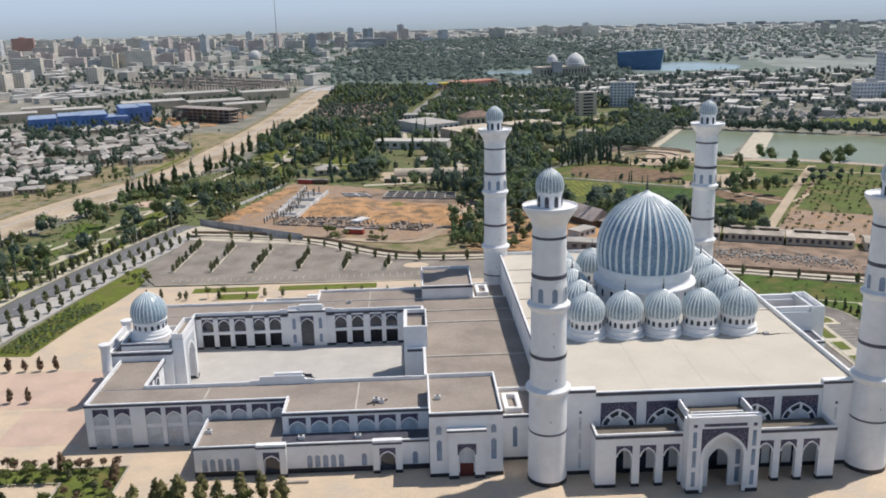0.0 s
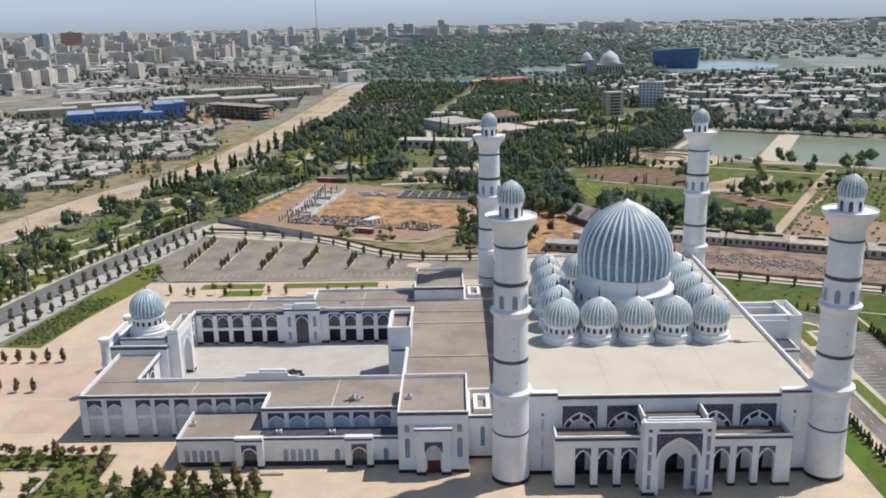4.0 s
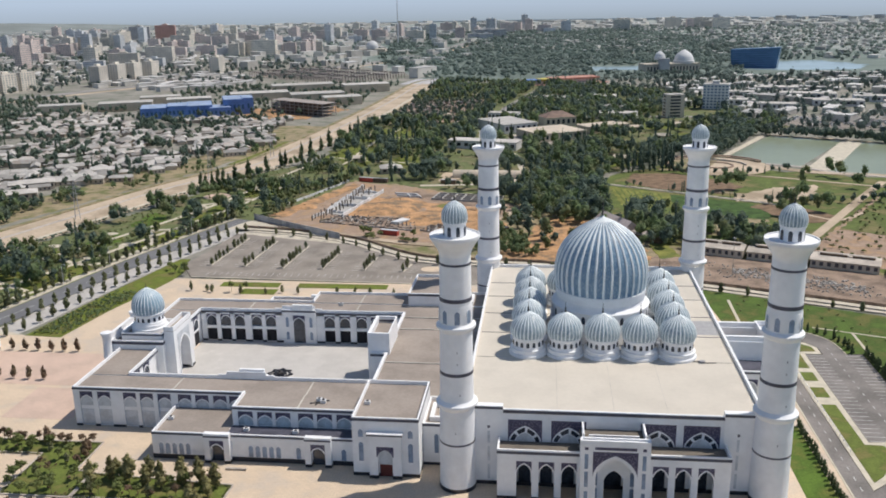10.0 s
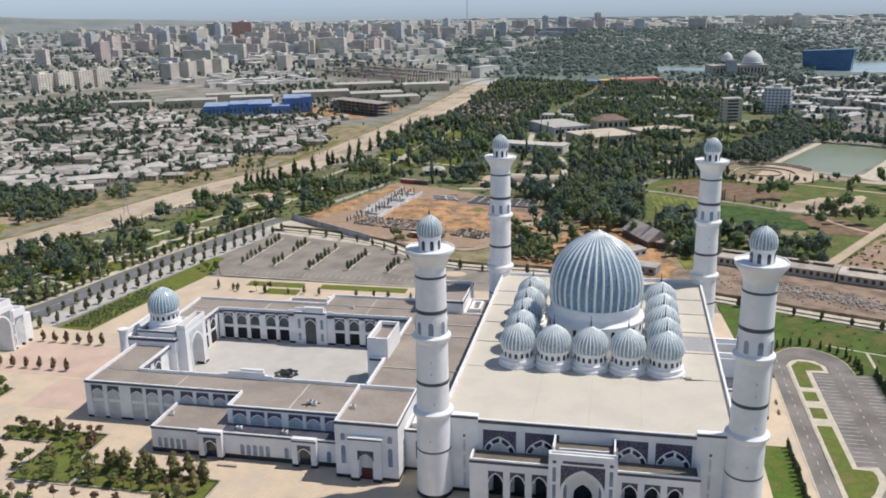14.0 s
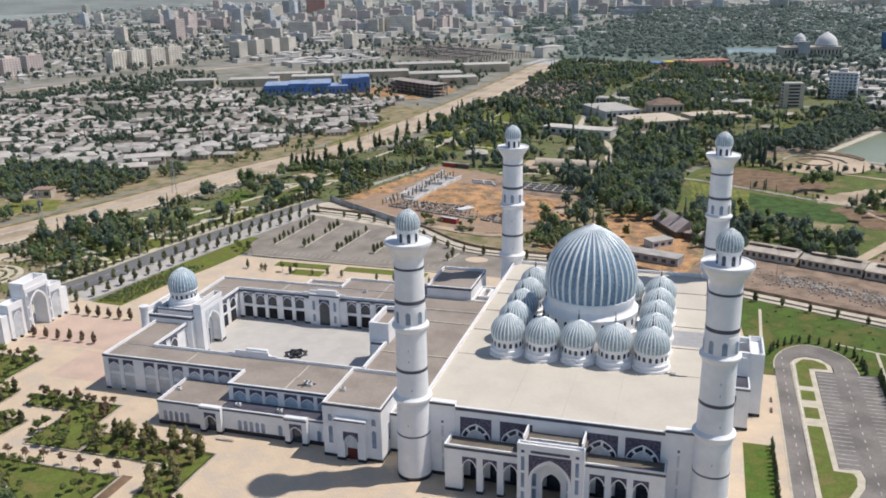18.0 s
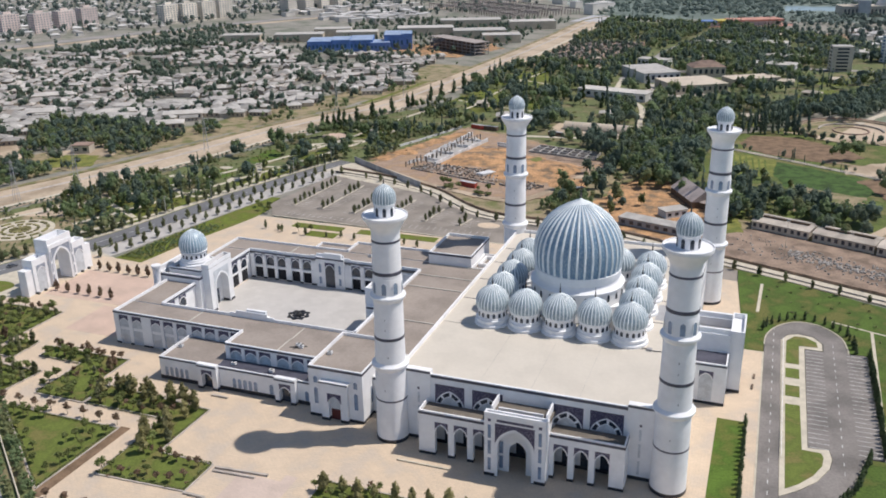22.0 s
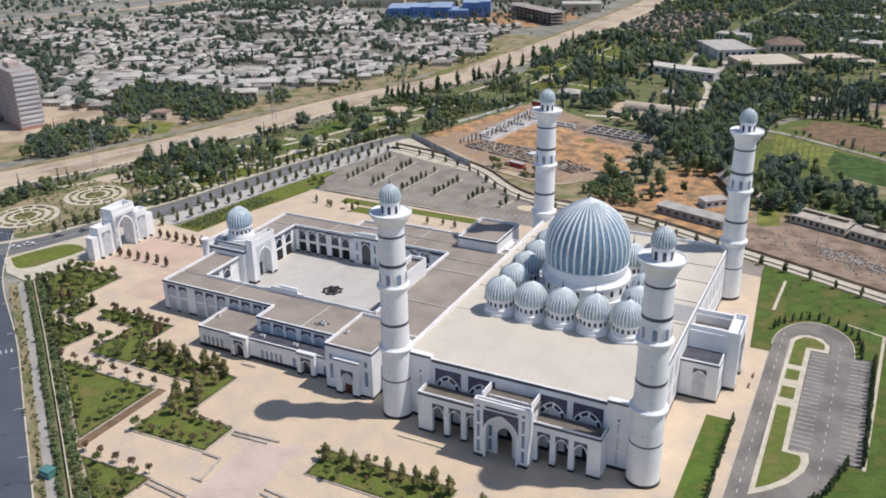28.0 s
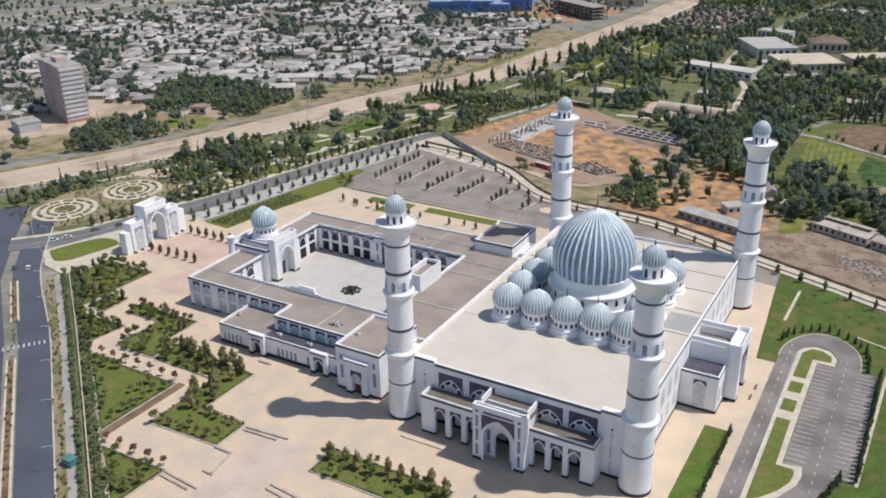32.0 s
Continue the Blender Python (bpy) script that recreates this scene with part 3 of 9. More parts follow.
for bays, ends in WINGS:
    arcade("arcade", porch, (0, PY, 0), S_SOUTH, bays, 3.7, 7.6, 2.3, 12.2, ends, 1.3)
    x0, x1 = ends
    part("wall", Shape().box(x0, x0 + 1.0, PY + 1.3, HY0 - 0.3, 0, 12.2) if x0 < 30 else Shape().box(x1 - 1.0, x1, PY + 1.3, HY0 - 0.3, 0, 12.2), WHITE, porch)
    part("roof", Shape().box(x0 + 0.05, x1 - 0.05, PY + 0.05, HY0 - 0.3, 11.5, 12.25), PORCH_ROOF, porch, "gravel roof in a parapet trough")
    parapet(porch, x0, x1, PY, HY0 - 0.3, 12.255, 13.4, 0.45, "sw" if x0 < 30 else "se")
    part("dark_band", Shape().box(x0 - 0.07, x1 + 0.07, PY - 0.07, PY, 12.25, 12.95), BAND, porch)
    xe = (x0 - 0.07, x0) if x0 < 30 else (x1, x1 + 0.07)
    part("dark_band", Shape().box(*xe, PY, HY0 - 0.35, 12.25, 12.95), BAND, porch)
    for c in bays:
        ring, left = spandrel_ring(3.7, 0, 7.6, 2.3, 10.4)
        part("spandrel", Shape().slab([(c + a, b) for a, b in ring], (0, PY, 0), (1, 0, 0), (0, -1, 0), 0, 0.05).slab([(c + a, b) for a, b in left], (0, PY, 0), (1, 0, 0), (0, -1, 0), 0, 0.05), SPANDREL, porch, "navy mosaic field")
        o, i = arch_trim(3.75, 7.6, 2.35, 0.3)
        tr = Shape()
        add_ribbon(tr, [(c + a, b) for a, b in o], [(c + a, b) for a, b in i], (0, PY, 0), (1, 0, 0), (0, -1, 0), -0.3, 0.14)
        part("arch_trim", tr, WHITE, porch)
    feet = [x0] + [c + s * 1.85 for c in bays for s in (-1, 1)] + [x1]
    for k in range(0, len(feet), 2):
        part("plinth", Shape().box(feet[k] - 0.06, feet[k + 1] + 0.06, PY - 0.06, PY + 1.36, 0, 0.8), PLINTH, porch)
# the portal
GX0, GX1, GY, GT = 29.85, 46.0, -9.7, 18.7
arcade("portal", porch, (0, GY, 0), S_SOUTH, (37.95,), 9.6, 9.3, 5.6, 17.4, (GX0, GX1), 1.2)
for x0, x1 in ((GX0, GX0 + 1.6), (GX1 - 1.6, GX1)):
    part("wall", Shape().box(x0, x1, GY + 1.2, PY - 0.02, 0, 17.4), WHITE, porch)
    part("wall", Shape().box(x0 + 0.6, x1 - 0.55, PY, HY0 - 0.02, 11.0, 18.4), WHITE, porch)
part("roof", Shape().box(GX0 + 0.02, GX1 - 0.02, GY + 0.5, HY0 - 0.3, 15.6, 16.3), PORCH_ROOF, porch, "gravel portal roof with shade darkened into its colour")
parapet(porch, GX0, GX1, GY, GY + 1.9, 17.402, GT, 0.5)
part("parapet", Shape().box(GX0 + 2.1, GX1 - 2.1, -4.2, -3.8, 16.3, 17.3), WHITE, porch)
ringR, ringL = spandrel_ring(10.4, 0, 9.3, 5.6, 15.9)
part("spandrel", Shape().slab([(37.95 + a, b) for a, b in ringR], (0, GY, 0), (1, 0, 0), (0, -1, 0), 0, 0.06).slab([(37.95 + a, b) for a, b in ringL], (0, GY, 0), (1, 0, 0), (0, -1, 0), 0, 0.06), SPANDREL, porch, "navy mosaic field")
o, i = arch_trim(10.4, 9.3, 5.7, 0.7, 9.0)
tr = Shape()
add_ribbon(tr, [(37.95 + a, b) for a, b in o], [(37.95 + a, b) for a, b in i], (0, GY, 0), (1, 0, 0), (0, -1, 0), -0.4, 0.2)
part("arch_trim", tr, WHITE, porch)
for x in (GX0 + 1.4, GX1 - 1.4):
    for z0, z1 in ((1.8, 5.4), (6.6, 10.6), (11.4, 15.2), (16.3, 17.0)):
        part("slit_window", Shape().box(x - 0.42, x + 0.42, GY - 0.07, GY, z0, z1), GLASS if z1 < 16 else SPANDREL, porch)
part("frieze", Shape().box(33.2, 42.8, GY - 0.06, GY, 16.4, 17.1), SPANDREL, porch, "navy frieze")
for x0 in (GX0, GX1 - 3.4):
    part("plinth", Shape().box(x0 - 0.07, x0 + 3.45, GY - 0.07, GY + 1.3, 0, 0.9), PLINTH, porch)
# inner niche of the portal
arcade("inner_arch", porch, (0, GY + 3.0, 0), S_SOUTH, (37.95,), 4.6, 6.4, 3.0, 15.5, (GX0 + 1.6, GX1 - 1.6), 0.7)
for x in (33.6, 42.3):
    for z0, z1 in ((0.9, 4.6), (5.4, 9.0)):
        part("slit_window", Shape().box(x - 0.5, x + 0.5, GY + 2.93, GY + 3.0, z0, z1), GLASS, porch)

# ---- east and west side porches of the hall ----
def side_porch(xw, sgn, name_label):
    p = thing("side_porch", name_label, "porch", "side porches of the hall")

    def bx(a, b, y0, y1, z0, z1):
        lo, hi = sorted((xw + sgn * a, xw + sgn * b))
        return Shape().box(lo, hi, y0, y1, z0, z1)
    for y0, y1 in ((45.5, 54.8), (69.2, 78.5)):
        part("wall", bx(0.1, 11.8, y0, y1, 0, 12.2), WHITE, p)
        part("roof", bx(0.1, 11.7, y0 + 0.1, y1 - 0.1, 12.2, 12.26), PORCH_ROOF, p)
        for s in (bx(0.1, 11.8, y0, y0 + 0.45, 12.262, 13.4), bx(0.1, 11.8, y1 - 0.45, y1, 12.262, 13.4), bx(11.35, 11.8, y0 + 0.45, y1 - 0.45, 12.262, 13.4)):
            part("parapet", s, WHITE, p)
        part("dark_band", bx(0.1, 11.87, y0 - 0.07, y1 + 0.07, 12.5, 13.0), BAND, p)
        part("plinth", bx(0.1, 11.88, y0 - 0.08, y1 + 0.08, 0, 0.9), PLINTH, p)
        face = (S_SOUTH, y0) if y0 < AX else (S_NORTH, y1)
        arch_window(p, (xw + sgn * 6.2, face[1], 0), face[0], 4.0, 1.2, 8.2, 2.2, 10.8, pane=PALE_GLASS)
        for y in (y0 + 2.6, y1 - 2.6):
            pointed_pane(p, (xw + sgn * 11.8, y, 0), S_EAST if sgn > 0 else S_WEST, 1.2, 3.0, 8.5)
    for y0, y1 in ((55.0, 57.4), (66.6, 69.0)):
        part("wall", bx(0.1, 12.0, y0, y1, 0, 18.6), WHITE, p)
        part("parapet", bx(0.1, 11.5, y0 + 0.7, y1 - 0.7, 18.6, 20.0), WHITE, p)
    part("portal_roof", bx(0.1, 11.6, 57.41, 66.59, 15.2, 15.7), ROOF, p)
    arcade("portal", p, (xw + sgn * 15.65, AX, 0), S_EAST if sgn > 0 else S_WEST, (0,), 8.0, 9.0, 5.0, 18.6, (-7, 7), 3.6)
    part("parapet", bx(11.6, 12.05, 55, 69, 18.605, 20.2), WHITE, p)
    part("parapet", bx(15.2, 15.65, 55, 69, 18.605, 20.2), WHITE, p)
    for y in (55.0, 68.55):
        part("parapet", bx(12.05, 15.2, y, y + 0.45, 18.605, 20.2), WHITE, p)
    for y0 in (54.9, 65.95):
        part("plinth", bx(12.0, 15.72, y0, y0 + 3.15, 0, 1.0), PLINTH, p)
    sp = spandrel_ring(9.0, 0, 9.0, 5.0, 15.6)
    s = S_EAST if sgn > 0 else S_WEST
    part("spandrel", Shape().slab(sp[0], (xw + sgn * 15.65, AX, 0), *s, 0, 0.06).slab(sp[1], (xw + sgn * 15.65, AX, 0), *s, 0, 0.06), SPANDREL, p, "navy mosaic field")
    return p


side_porch(HX1, 1, "white side porch with an open-topped arched portal")

# ---- domes ----
dome = thing("main_dome", "large pointed ribbed dome of blue mosaic tiles on a white drum", "dome", at=(38.0, AX, 0))
octo = [(16.2 * math.cos(radians(22.5 + 45 * k)), 16.2 * math.sin(radians(22.5 + 45 * k))) for k in range(8)]
part("base", Shape().prism(octo, 19.68, 23.5), WHITE, dome)
drum = part("drum", Shape().lathe([(14.5, 23.5), (14.45, 27.9), (14.75, 28.1), (14.75, 28.6), (14.1, 29.0), (13.5, 29.3), (13.2, 29.7), (13.05, 30.6), (12.8, 32.8)], 64), WHITE, dome, "white drum with a stepped cornice", smooth=True)
for k in range(24):
    a = radians(15 * k + 7.5)
    out, u = (math.cos(a), math.sin(a), 0), (-math.sin(a), math.cos(a), 0)
    pointed_pane(drum, (14.48 * out[0], 14.48 * out[1], 0), (u, out), 1.15, 25.3, 27.6, DARK_GLASS, "window", True)
prof = [(12.95, 32.2), (13.35, 34.0), (13.6, 36.0), (13.7, 38.0), (13.55, 40.2), (13.1, 42.4), (12.25, 44.7), (10.95, 46.9), (9.2, 49.0), (7.0, 50.85), (4.7, 52.35), (2.6, 53.5), (1.0, 54.2), (0.1, 54.5)]
shell = part("shell", Shape().lathe(prof, 72), TILE_BLUE, dome, "blue mosaic tile shell", smooth=True)
ribs(shell, prof, 36, 0.40)
part("cap", Shape().lathe([(2.7, 53.55), (1.7, 54.1), (0.9, 54.5), (0.4, 54.8), (0.1, 55.1)], 36), WHITE_RIB, dome, smooth=True)
part("base_ring", Shape().lathe([(12.9, 30.4), (13.35, 30.7), (13.5, 31.3), (13.52, 32.3), (13.65, 32.9), (13.6, 33.15), (13.1, 33.2)], 72), WHITE, dome, smooth=True)
part("finial", Shape().lathe([(0.15, 55.0), (0.45, 55.5), (0.14, 55.9), (0.4, 56.4), (0.1, 56.8), (0.33, 57.2), (0.12, 57.6), (0.1, 59.4)], 10), METAL, dome, smooth=True)


def build_small_dome():
    d = thing("small_dome", "small ribbed blue-grey tiled dome on a white arcaded drum", "dome", "sixteen small domes on the hall roof")
    part("base", Shape().lathe([(5.5, 19.68), (5.5, 20.35), (5.35, 20.5), (5.0, 20.55), (4.95, 21.3), (5.15, 21.45), (5.15, 21.8), (4.7, 22.0), (4.6, 22.5)], 32), WHITE, d)
    drum = part("drum", Shape().lathe([(4.45, 22.5), (4.45, 24.4), (4.75, 24.7), (4.8, 25.1), (4.6, 25.25)], 40), WHITE, d, smooth=True)
    for k in range(16):
        a = radians(22.5 * k)
        out, u = (math.cos(a), math.sin(a), 0), (-math.sin(a), math.cos(a), 0)
        pointed_pane(drum, (4.47 * out[0], 4.47 * out[1], 0), (u, out), 0.85, 22.7, 24.2, DARK_GLASS, "opening", False)
    pr = [(4.65, 25.2), (4.95, 26.0), (5.02, 26.9), (4.8, 28.0), (4.25, 29.2), (3.3, 30.3), (2.1, 31.2), (0.9, 31.85), (0.1, 32.2)]
    sh = part("shell", Shape().lathe(pr, 48), TILE_PALE, d, smooth=True)
    ribs(sh, pr, 28, 0.19)
    part("finial", Shape().lathe([(0.14, 32.1), (0.34, 32.6), (0.12, 33.0), (0.26, 33.4), (0.08, 33.8), (0.06, 35.2)], 8), METAL, d, smooth=True)
    return d


small = build_small_dome()
spots = [(i, j) for j in range(5) for i in range(5) if i in (0, 4) or j in (0, 4)]
for n_, (i, j) in enumerate(spots):
    at = pose(16.6 + 10.43 * i, 40.1 + 10.95 * j, 0)
    if n_ == 0:
        small.matrix_basis = at
    else:
        copy_thing(small, at)


# ---- courtyard building west of the hall ----
def mirror(y0, y1):
    return 2 * AX - y1, 2 * AX - y0


WT = 12.3
def side_wing(sgn):
    """South (sgn 1) or north (-1) range with its outer arcade; the two mirror each other about the court's axis."""
    def yy(y):
        return y if sgn > 0 else 2 * AX - y

    def ys(a, b):
        return tuple(sorted((yy(a), yy(b))))
    out = S_SOUTH if sgn > 0 else S_NORTH
    inn = S_NORTH if sgn > 0 else S_SOUTH
    which = "south" if sgn > 0 else "north"
    wing = thing("wing", "long white two-storey wing with arched bays and brown flat roof", "building", "ranges round the courtyard")
    y0, y1 = ys(23.5, 33.2)
    part("wall", Shape().box(-113.5, -27.2, y0, y1, 0, WT - 0.9), WHITE, wing)
    part("roof", Shape().box(-113.5, -27.2, y0 + 0.02, y1 - 0.02, WT - 0.9, WT - 0.84), ROOF, wing, "brown gravel roof")
    outer = ys(23.0, 23.45)
    part("parapet", Shape().box(-114, -63, *outer, 10.9, WT), WHITE, wing)
    part("dark_band", Shape().box(-114.06, -63, *ys(22.93, 22.995), WT - 0.9, WT - 0.3), BAND, wing)
    inner = ys(33.2, 33.65)
    part("parapet", Shape().box(-101.6, -74, *inner, WT - 1.4, WT + 0.15), WHITE, wing)
    part("parapet", Shape().box(-74, -71.4, *inner, WT - 1.4, WT + 0.55), WHITE, wing)
    part("parapet", Shape().box(-71.4, -59.6, *inner, WT - 1.4, WT + 1.5), WHITE, wing)
    part("parapet", Shape().box(-59.6, -57, *inner, WT - 1.4, WT + 0.55), WHITE, wing)
    part("parapet", Shape().box(-57, -28, *inner, WT - 1.4, WT + 0.15), WHITE, wing)
    for x in (-84.5, -45.2):
        part("roof_joint", Shape().box(x - 0.2, x + 0.2, *ys(23.5, 33.1), WT - 0.84, WT - 0.7), ROOF_JOINT, wing)
    # outer bays: white piers stand proud of glazed recesses
    bays = [-110.2, -104.8, -97.0, -91.9, -86.6, -80.5, -75.4, -70.1, -65.4]
    edge = -114.0
    for c in bays + [None]:
        x1 = -63.0 if c is None else c - 2.0
        part("pier", Shape().box(edge, x1, *ys(23.0, 23.5), 0, 10.9), WHITE, wing)
        part("plinth", Shape().box(edge - 0.05, x1 + 0.05, *ys(22.94, 23.02), 0, 0.7), PLINTH, wing)
        if c is not None:
            edge = c + 2.0
    for c in bays:
        arch_window(wing, (c, yy(23.5), 0), out, 4.0, 6.3, 7.9, 1.75, 10.7, PALE_GLASS, PALE_GLASS, 5.2)
    # courtyard front: upper loggia of arches over a ground floor with shade painted in
    cbays = [-97.9, -92.6, -87.4, -81.1, -75.9, -54.4, -48.9, -42.9, -37.7]
    edge = -101.5
    for c in cbays + [None]:
        x1 = -28.0 if c is None else c - 1.9
        part("pier", Shape().box(edge, x1, *ys(33.2, 34.0), 0, 10.9), WHITE, wing)
        part("plinth", Shape().box(edge - 0.05, x1 + 0.05, *ys(33.98, 34.06), 0, 0.8), PLINTH, wing)
        if c is not None:
            edge = c + 1.9
    part("lintel", Shape().box(-101.5, -28, *ys(33.2, 34.0), 10.4, 10.9), WHITE, wing)
    part("floor_edge", Shape().box(-101.5, -28, *ys(33.2, 33.95), 4.9, 5.9), WHITE, wing)
    part("dark_band", Shape().box(-101.5, -28, *ys(34.0, 34.07), 10.95, 11.5), BAND, wing)
    for c in cbays:
        arch_window(wing, (c, yy(33.25), 0), inn, 3.8, 5.9, 8.1, 1.8, 10.4, DARK_GLASS, LOGGIA_SHADE, 4.9)
    part("portal", Shape().box(-71.4, -59.2, *ys(33.7, 34.6), 0, WT + 0.4), WHITE, wing)
    part("crest", Shape().box(-67.6, -60.2, *ys(33.6, 34.58), WT + 0.4, WT + 2.2), WHITE, wing, "raised crest over the portal")
    arch_window(wing, (-65.3, yy(34.62), 0), inn, 4.2, 0.3, 8.0, 2.0, 10.6, DARK_GLASS)
    for x in (-69.6, -61.0):
        for z0, z1 in ((1.5, 4.5), (6.2, 10.0)):
            pointed_pane(wing, (x, yy(34.6), 0), inn, 1.1, z0, z1)
    part("dark_band", Shape().box(-71.5, -59.1, *ys(34.6, 34.68), WT - 0.5, WT + 0.1), BAND, wing)

    # middle range, deeper and nearer the front
    mid = thing("middle_wing", "white wing with six arched bays below a brown roof", "building", "ranges round the courtyard")
    y0, y1 = ys(14.0, 23.4)
    part("wall", Shape().box(-62.5, -27.35, y0, y1, 0, 11.7), WHITE, mid)
    part("roof", Shape().box(-62.4, -27.4, y0, y1, 11.7, 11.76), ROOF, mid, "brown gravel roof")
    part("parapet", Shape().box(-63, -27.35, *ys(13.5, 14.0), 11.2, 12.6), WHITE, mid)
    part("parapet", Shape().box(-63, -62.5, *ys(14.0, 23.4), 11.2, 12.6), WHITE, mid)
    part("dark_band", Shape().box(-63.06, -27.35, *ys(13.43, 13.495), 11.7, 12.3), BAND, mid)
    part("roof_joint", Shape().box(-45.4, -45.0, *ys(14.0, 23.4), 11.76, 11.9), ROOF_JOINT, mid)
    mb = [-59.4, -54.0, -48.9, -42.6, -37.4, -32.0]
    edge = -63.0
    for c in mb + [None]:
        x1 = -27.35 if c is None else c - 2.1
        part("pier", Shape().box(edge, x1, *ys(13.5, 14.0), 0, 11.2), WHITE, mid)
        if c is not None:
            edge = c + 2.1
    for c in mb:
        arch_window(mid, (c, yy(14.0), 0), out, 4.2, 7.0, 8.4, 1.75, 10.9, MID_GLASS, MID_GLASS, 6.8)

    # low front range with two small portals
    low = thing("low_annex", "low white annex with pointed blue windows and arched doorways", "building", "ranges round the courtyard")
    y0, y1 = ys(6.6, 22.9)
    part("wall", Shape().box(-83.3, -63.1, y0, y1, 0, 6.9), WHITE, low)
    part("roof", Shape().box(-83.2, -63.2, y0 + 0.1, y1 - 0.1, 6.9, 6.96), ROOF, low, "brown gravel roof")
    y2, y3 = ys(6.6, 13.4)
    part("wall", Shape().box(-63.1, -27.4, y2, y3, 0, 6.9), WHITE, low)
    part("roof", Shape().box(-63.1, -27.5, y2 + 0.1, y3 - 0.1, 6.9, 6.96), BAND, low, "dark terrace roof")
    part("parapet", Shape().box(-83.3, -27.4, *ys(6.6, 7.0), 6.97, 7.9), WHITE, low)
    part("parapet", Shape().box(-83.3, -82.9, *ys(7.0, 22.9), 6.97, 7.9), WHITE, low)
    part("dark_band", Shape().box(-83.36, -27.4, *ys(6.53, 6.595), 7.1, 7.6), BAND, low)
    part("dark_band", Shape().box(-83.36, -83.3, *ys(6.6, 22.9), 7.1, 7.6), BAND, low)
    part("plinth", Shape().box(-83.38, -27.4, *ys(6.52, 6.595), 0, 1.3), PLINTH, low)
    part("plinth", Shape().box(-83.38, -83.3, *ys(6.6, 22.9), 0, 1.3), PLINTH, low)
    for c in [-80.9 + 1.88 * k for k in range(5)] + [-56.0 + 1.88 * k for k in range(5)] + [-43.0, -30.8]:
        pointed_pane(low, (c, yy(6.6), 0), out, 1.25, 1.4, 4.7, GLASS)
    for x0, x1 in ((-68.3, -61.3), (-40.8, -33.9)):
        c = (x0 + x1) / 2
        arcade("doorway", low, (c, yy(5.0), 0), out, (0,), 3.8, 4.2, 1.6, 8.5, (-3.5, 3.5), 1.55)
        sp = spandrel_ring(3.8, 0, 4.2, 1.6, 6.6)
        part("spandrel", Shape().slab(sp[0], (c, yy(5.0), 0), *out, 0, 0.05).slab(sp[1], (c, yy(5.0), 0), *out, 0, 0.05), SPANDREL, low, "navy mosaic field")
        o, i = arch_trim(3.8, 4.2, 1.65, 0.3)
        tr = Shape()
        add_ribbon(tr, o, i, (c, yy(5.0), 0), *out, -0.1, 0.14)
        part("arch_trim", tr, WHITE, low)
        part("dark_band", Shape().box(x0 - 0.05, x1 + 0.05, *ys(4.93, 4.995), 7.5, 7.95), BAND, low)
        part("door", Shape().slab([(-1.7, 0.1), (1.7, 0.1), (1.7, 4.9), (-1.7, 4.9)], (c, yy(6.5), 0), *out, 0.02, 0.06), DARK_GLASS, low)
        for a, b in ((x0, x0 + 1.6), (x1 - 1.6, x1)):
            part("plinth", Shape().box(a - 0.05, b + 0.05, *ys(4.94, 6.5), 0, 0.8), PLINTH, low)

    # tall corner block with a red door
    blk = thing("entrance_block", "tall white entrance block with an arched doorway and red door", "building", "entrance blocks")
    bx0, bx1 = -27.3, -10.1
    y0, y1 = ys(2.2, 25.0)
    part("wall", Shape().box(bx0, bx1, y0, y1, 0, 15.4), WHITE, blk)
    part("roof", Shape().box(bx0 + 0.1, bx1 - 0.1, y0 + 0.1, y1 - 0.1, 15.4, 15.46), ROOF, blk, "brown gravel roof")
    parapet(blk, bx0, bx1, y0, y1, 15.465, 16.5)
    band_round(blk, bx0, bx1, y0, y1, 15.5, 16.2)
    band_round(blk, bx0, bx1, y0, y1, 0, 0.9, 0.08, PLINTH, "plinth")
    c = (bx0 + bx1) / 2
    arcade("doorway", blk, (c, yy(0.9), 0), out, (0,), 3.8, 6.2, 2.0, 12.0, (-4.2, 4.2), 1.25)
    part("cornice", Shape().box(c - 4.6, c + 4.6, *ys(0.6, 2.15), 12.0, 12.7), WHITE, blk)
    part("dark_band", Shape().box(c - 4.65, c + 4.65, *ys(0.53, 0.595), 12.1, 12.45), BAND, blk)
    sp = spandrel_ring(4.4, 0, 6.2, 2.0, 9.0, 0.3)
    part("spandrel", Shape().slab(sp[0], (c, yy(0.9), 0), *out, 0, 0.05).slab(sp[1], (c, yy(0.9), 0), *out, 0, 0.05), SPANDREL, blk, "navy mosaic field")
    part("door", Shape().slab([(-1.6, 0.1), (1.6, 0.1), (1.6, 3.4), (-1.6, 3.4)], (c, yy(2.2), 0), *out, 0.02, 0.1), DOOR_RED, blk, "dark red double door")
    part("window_pane", Shape().slab([(-1.8, 3.5), (1.8, 3.5), (1.8, 8.0), (-1.8, 8.0)], (c, yy(2.2), 0), *out, 0.02, 0.06), PALE_GLASS, blk)
    for a in (-4.2, 1.9):
        part("plinth", Shape().box(c + a - 0.05, c + a + 2.35, *ys(0.84, 2.1), 0, 0.9), PLINTH, blk)
    for x in (c - 6.4, c + 6.4):
        pointed_pane(blk, (x, yy(2.2), 0), out, 1.25, 4.2, 9.6, GLASS)
        pointed_pane(blk, (x, yy(2.2), 0), out, 1.25, 11.0, 13.2, GLASS)
    for y in (8.0, 13.5, 19.0):
        pointed_pane(blk, (bx1, yy(y), 0), S_EAST, 1.25, 4.2, 9.6, GLASS)
